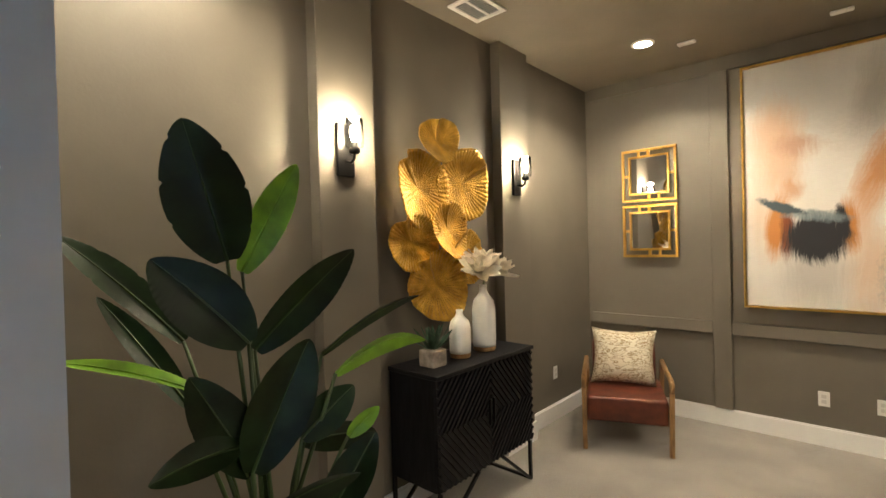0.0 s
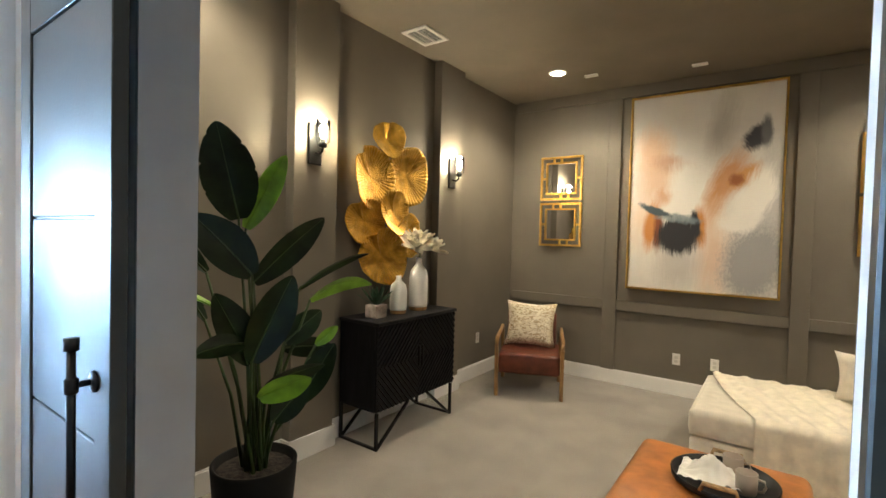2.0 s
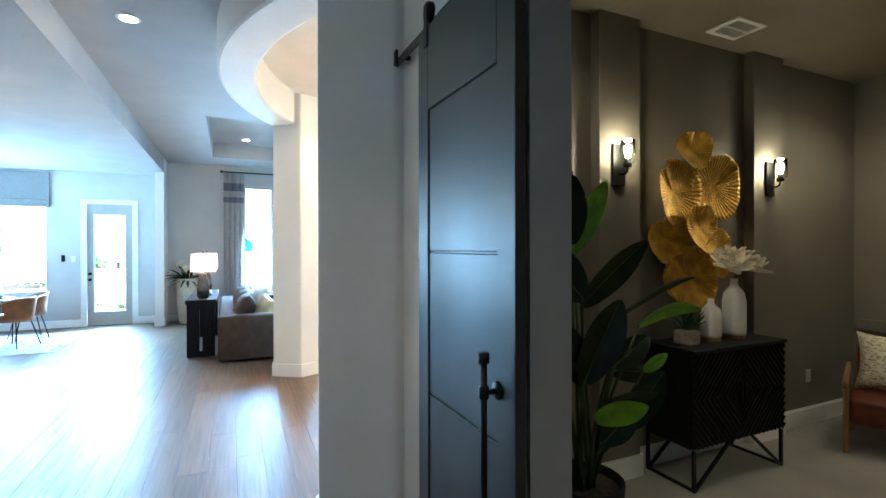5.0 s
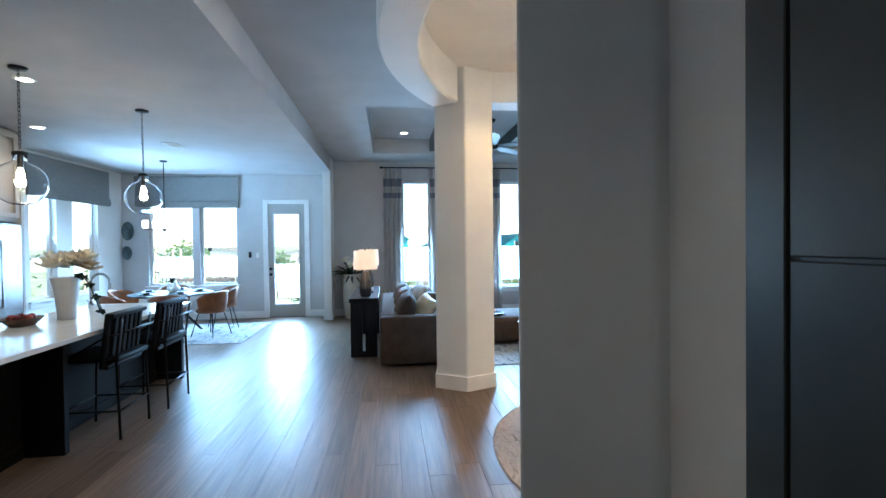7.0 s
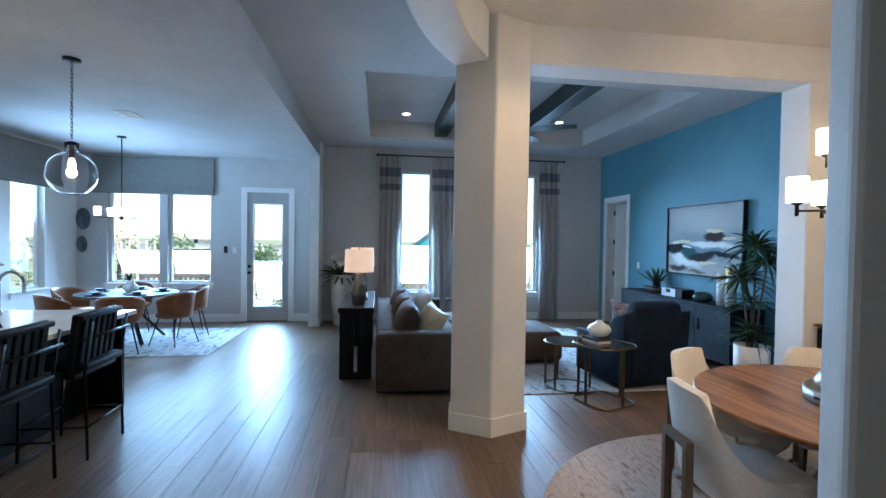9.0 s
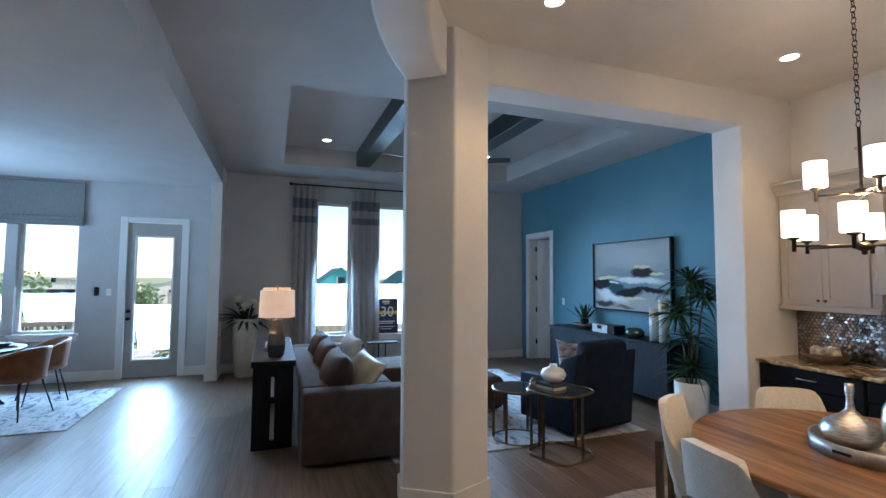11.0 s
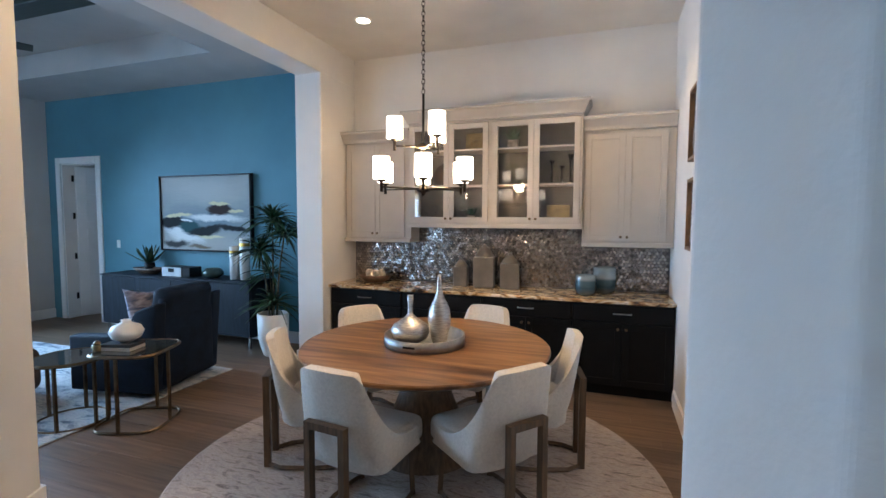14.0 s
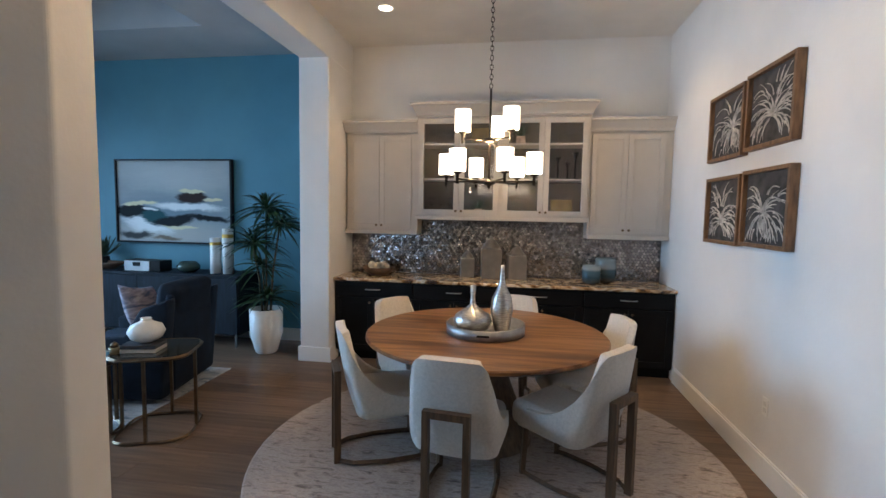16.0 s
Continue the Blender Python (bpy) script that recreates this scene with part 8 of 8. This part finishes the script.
for i, (x, y, r, h) in enumerate(((-15.0, -0.8, 0.5, 1.5), (-15.5, 2.6, 0.4, 0.9), (-14.2, -3.5, 0.4, 0.75), (-16.5, -6.2, 0.9, 1.4), (-14.5, -9.5, 1.0, 1.9), (-12.8, -10.5, 1.2, 2.4), (-11.0, -11.0, 1.2, 2.2), (-17.5, -9.0, 1.2, 2.0), (-9.3, -11.5, 1.2, 2.0))):
    shrub(x, y, r, h, 60 + i)
structure("lawn", bx(-18.8, -12.2, -3.9, 14, -0.245, -0.235), mat("lawn", (0.10, 0.19, 0.05), 0.9, var=0.3, scale=30, bump=0.6, bscale=120), "strip of mown lawn", "ground")

# unfinished houses with teal sheathing beyond the fence
M_SHEATH = mat("teal sheathing board", (0.05, 0.40, 0.42), 0.7, var=0.12, scale=1.2)
M_ROOF = mat("teal roof sheathing", (0.045, 0.26, 0.27), 0.9, var=0.2, scale=3)


def far_house(x, y, w, d, h, peak, label, M_SHEATH=M_SHEATH, M_ROOF=M_ROOF):
    t = thing("house", pose(x, y, -4.4), label, "house", "houses beyond the fence")
    part("wall", bx(-d, 0, -w / 2, w / 2, 0, h), M_SHEATH, t)
    bm = bmesh.new()
    v = [bm.verts.new(p) for p in ((0.0, -w / 2, h), (0.0, w / 2, h), (0.0, 0, h + peak), (-d, -w / 2, h), (-d, w / 2, h), (-d, 0, h + peak))]
    for f in ((0, 1, 2), (3, 5, 4), (0, 3, 4, 1)):
        bm.faces.new([v[i] for i in f])
    part("gable", bm, M_SHEATH, t)
    bm = bmesh.new()
    for s in (-1, 1):
        a = [bm.verts.new(p) for p in ((0.35, s * (w / 2 + 0.35), h - 0.2), (0.35, 0, h + peak + 0.05), (-d - 0.3, 0, h + peak + 0.05), (-d - 0.3, s * (w / 2 + 0.35), h - 0.2))]
        bm.faces.new(a)
    bmesh.ops.solidify(bm, geom=list(bm.faces), thickness=0.15)
    part("roof", bm, M_ROOF, t)
    for yy, zz, ww, hh in ((0, h * 0.45, w * 0.36, 1.2), (0, h + peak * 0.3, 0.9, 0.9)):
        win = part("window", bx(0.0, 0.06, yy - ww / 2, yy + ww / 2, zz, zz + hh), M_BLACK, t)
        part("frame", bx(0.005, 0.09, yy - ww / 2 - 0.1, yy - ww / 2, zz - 0.1, zz + hh + 0.1), M_TRIM, win)


for a in ((-62, -6.0, 9, 10, 4.0, 3.0), (-64, 6.5, 8, 10, 4.2, 3.0), (-60, 15.5, 7, 10, 4.4, 2.6), (-66, -1.5, 6, 10, 6.6, 2.4)):
    far_house(*a, "unfinished house clad in teal sheathing")
for a in ((-120, -44, 26, 12, 4.2, 1.0), (-125, -74, 30, 12, 4.0, 1.2), (-118, -20, 16, 12, 4.0, 1.0)):
    far_house(*a, "long low finished house with pale walls and roof", mat("pale house stucco", (0.62, 0.58, 0.52), 0.8, var=0.08, scale=2), mat("pale shingles", (0.46, 0.42, 0.38), 0.9, var=0.15, scale=3))

# house still in open stud framing
M_STUD = mat("raw framing lumber", (0.66, 0.53, 0.40), 0.85, var=0.15, scale=3)
t = thing("framed_house", pose(-45, -24.5, -4.4), "unfinished house in open timber stud framing", "house", "houses beyond the fence")
for z in (0.1, 2.8, 5.6):
    part("plate_beam", bx(-0.1, 0.1, -4.5, 3.0, z, z + 0.22), M_STUD, t)
me = mesh_of("stud", bx(-0.07, 0.07, -0.07, 0.07, 0.3, 5.6), M_STUD)
for i in range(11):
    for x in (0.0, -5.0):
        shared("stud", me, t, pose(x, -4.4 + i * 0.73, 0))
# trees on the far side
M_TREE = mat("far tree leaves", (0.09, 0.15, 0.06), 0.7, var=0.3, scale=1.5, per="island", spread=(0.85, 1.15))
let_through(M_TREE, 0.5, (0.20, 0.34, 0.12))


def far_tree(x, y, h, r, seed):
    rr = random.Random(seed)
    t = thing("tree", pose(x, y, -4.4), "broad leafy green tree beyond the houses", "tree", "far trees")
    part("trunk", tube([(0, 0, 0), (0.1, 0.05, h * 0.3), (0, 0, h * 0.7)], 0.22, 7, taper=0.35), M_SOIL, t, "", True)
    for k in range(5):
        a = k * 1.26 + rr.uniform(-0.3, 0.3)
        part("limb", tube([(0, 0, h * 0.3), (r * 0.55 * math.cos(a), r * 0.55 * math.sin(a), h * rr.uniform(0.55, 0.75))], 0.10, 5, taper=0.3), M_SOIL, t)
    bm = bmesh.new()
    for k in range(420):
        d = Vector((rr.gauss(0, 1), rr.gauss(0, 1), rr.gauss(0, 1))).normalized() * rr.random() ** 0.35
        p = Vector((d.x * r, d.y * r, h * 0.62 + d.z * h * 0.34 + 0.25 * noise.noise(d * 3)))
        q = Vector((rr.uniform(-1, 1), rr.uniform(-1, 1), rr.uniform(-0.4, 1))).normalized() * rr.uniform(0.35, 0.7)
        leaf_blade(bm, p, p + q, rr.uniform(0.12, 0.22), 0.2, rr.uniform(0, 90), n=2)
    part("crown", bm, M_TREE, t)


for i, a in enumerate(((-60, -25.0, 6.8, 2.4), (-66, -16.0, 5.2, 2.2), (-40, -36, 6.4, 3.0), (-36, -46, 7.2, 3.4), (-24, -30, 6.6, 2.8), (-22, -40, 7.6, 3.4), (-17, -34, 7.2, 3.0), (-48, -52, 7.0, 3.4))):
    far_tree(*a, 90 + i)

# cushioned outdoor bench on the patio
t = thing("patio_sofa", pose(-13.5, -5.85, -0.10), "outdoor sofa with slatted back and pale cushions", "sofa")
M_PATIO = mat("grey weathered teak", (0.22, 0.19, 0.16), 0.7, var=0.15, scale=8, stretch=(1, 5, 5))
part("seat_frame", bx(-0.75, 0.05, -0.75, 0.75, 0.22, 0.32, bevel=0.006), M_PATIO, t)
for x in (-0.72, 0.0):
    for y in (-0.72, 0.70):
        part("leg", bx(x, x + 0.05, y - 0.02, y + 0.04, 0.0, 0.84 if x > -0.1 else 0.62), M_PATIO, t)
part("back_rail", bx(0.0, 0.05, -0.75, 0.75, 0.80, 0.88, bevel=0.006), M_PATIO, t)
for i in range(13):
    part("back_slat", bx(0.01, 0.035, -0.68 + i * 0.11, -0.64 + i * 0.11, 0.32, 0.80), M_PATIO, t)
part("seat_cushion", bx(-0.74, 0.0, -0.72, 0.72, 0.32, 0.46, bevel=0.035, seg=3), M_WHITEFAB, t, "", True)
part("back_cushion", cushion(0.68, 0.42, 0.16, m=pose(-0.10, -0.36, 0.66, 0, 0, 90) @ pose(0, 0, 0, -12)), M_WHITEFAB, t, "", True)
# black metal patio railing
t = thing("patio_railing", pose(-15.8, -5.0, -0.10), "low black metal patio railing", "railing")
for z in (0.12, 0.90):
    part("rail", bx(-0.02, 0.02, -3.2, 1.0, z, z + 0.04), M_BLACK, t)
me = mesh_of("baluster", bx(-0.008, 0.008, -0.008, 0.008, 0.14, 0.92), M_BLACK)
for i in range(36):
    shared("baluster", me, t, pose(0, -3.14 + i * 0.118, 0))
for y in (-3.2, -1.1, 1.0):
    part("post", bx(-0.025, 0.025, y - 0.025, y + 0.025, 0.0, 0.98), M_BLACK, t)
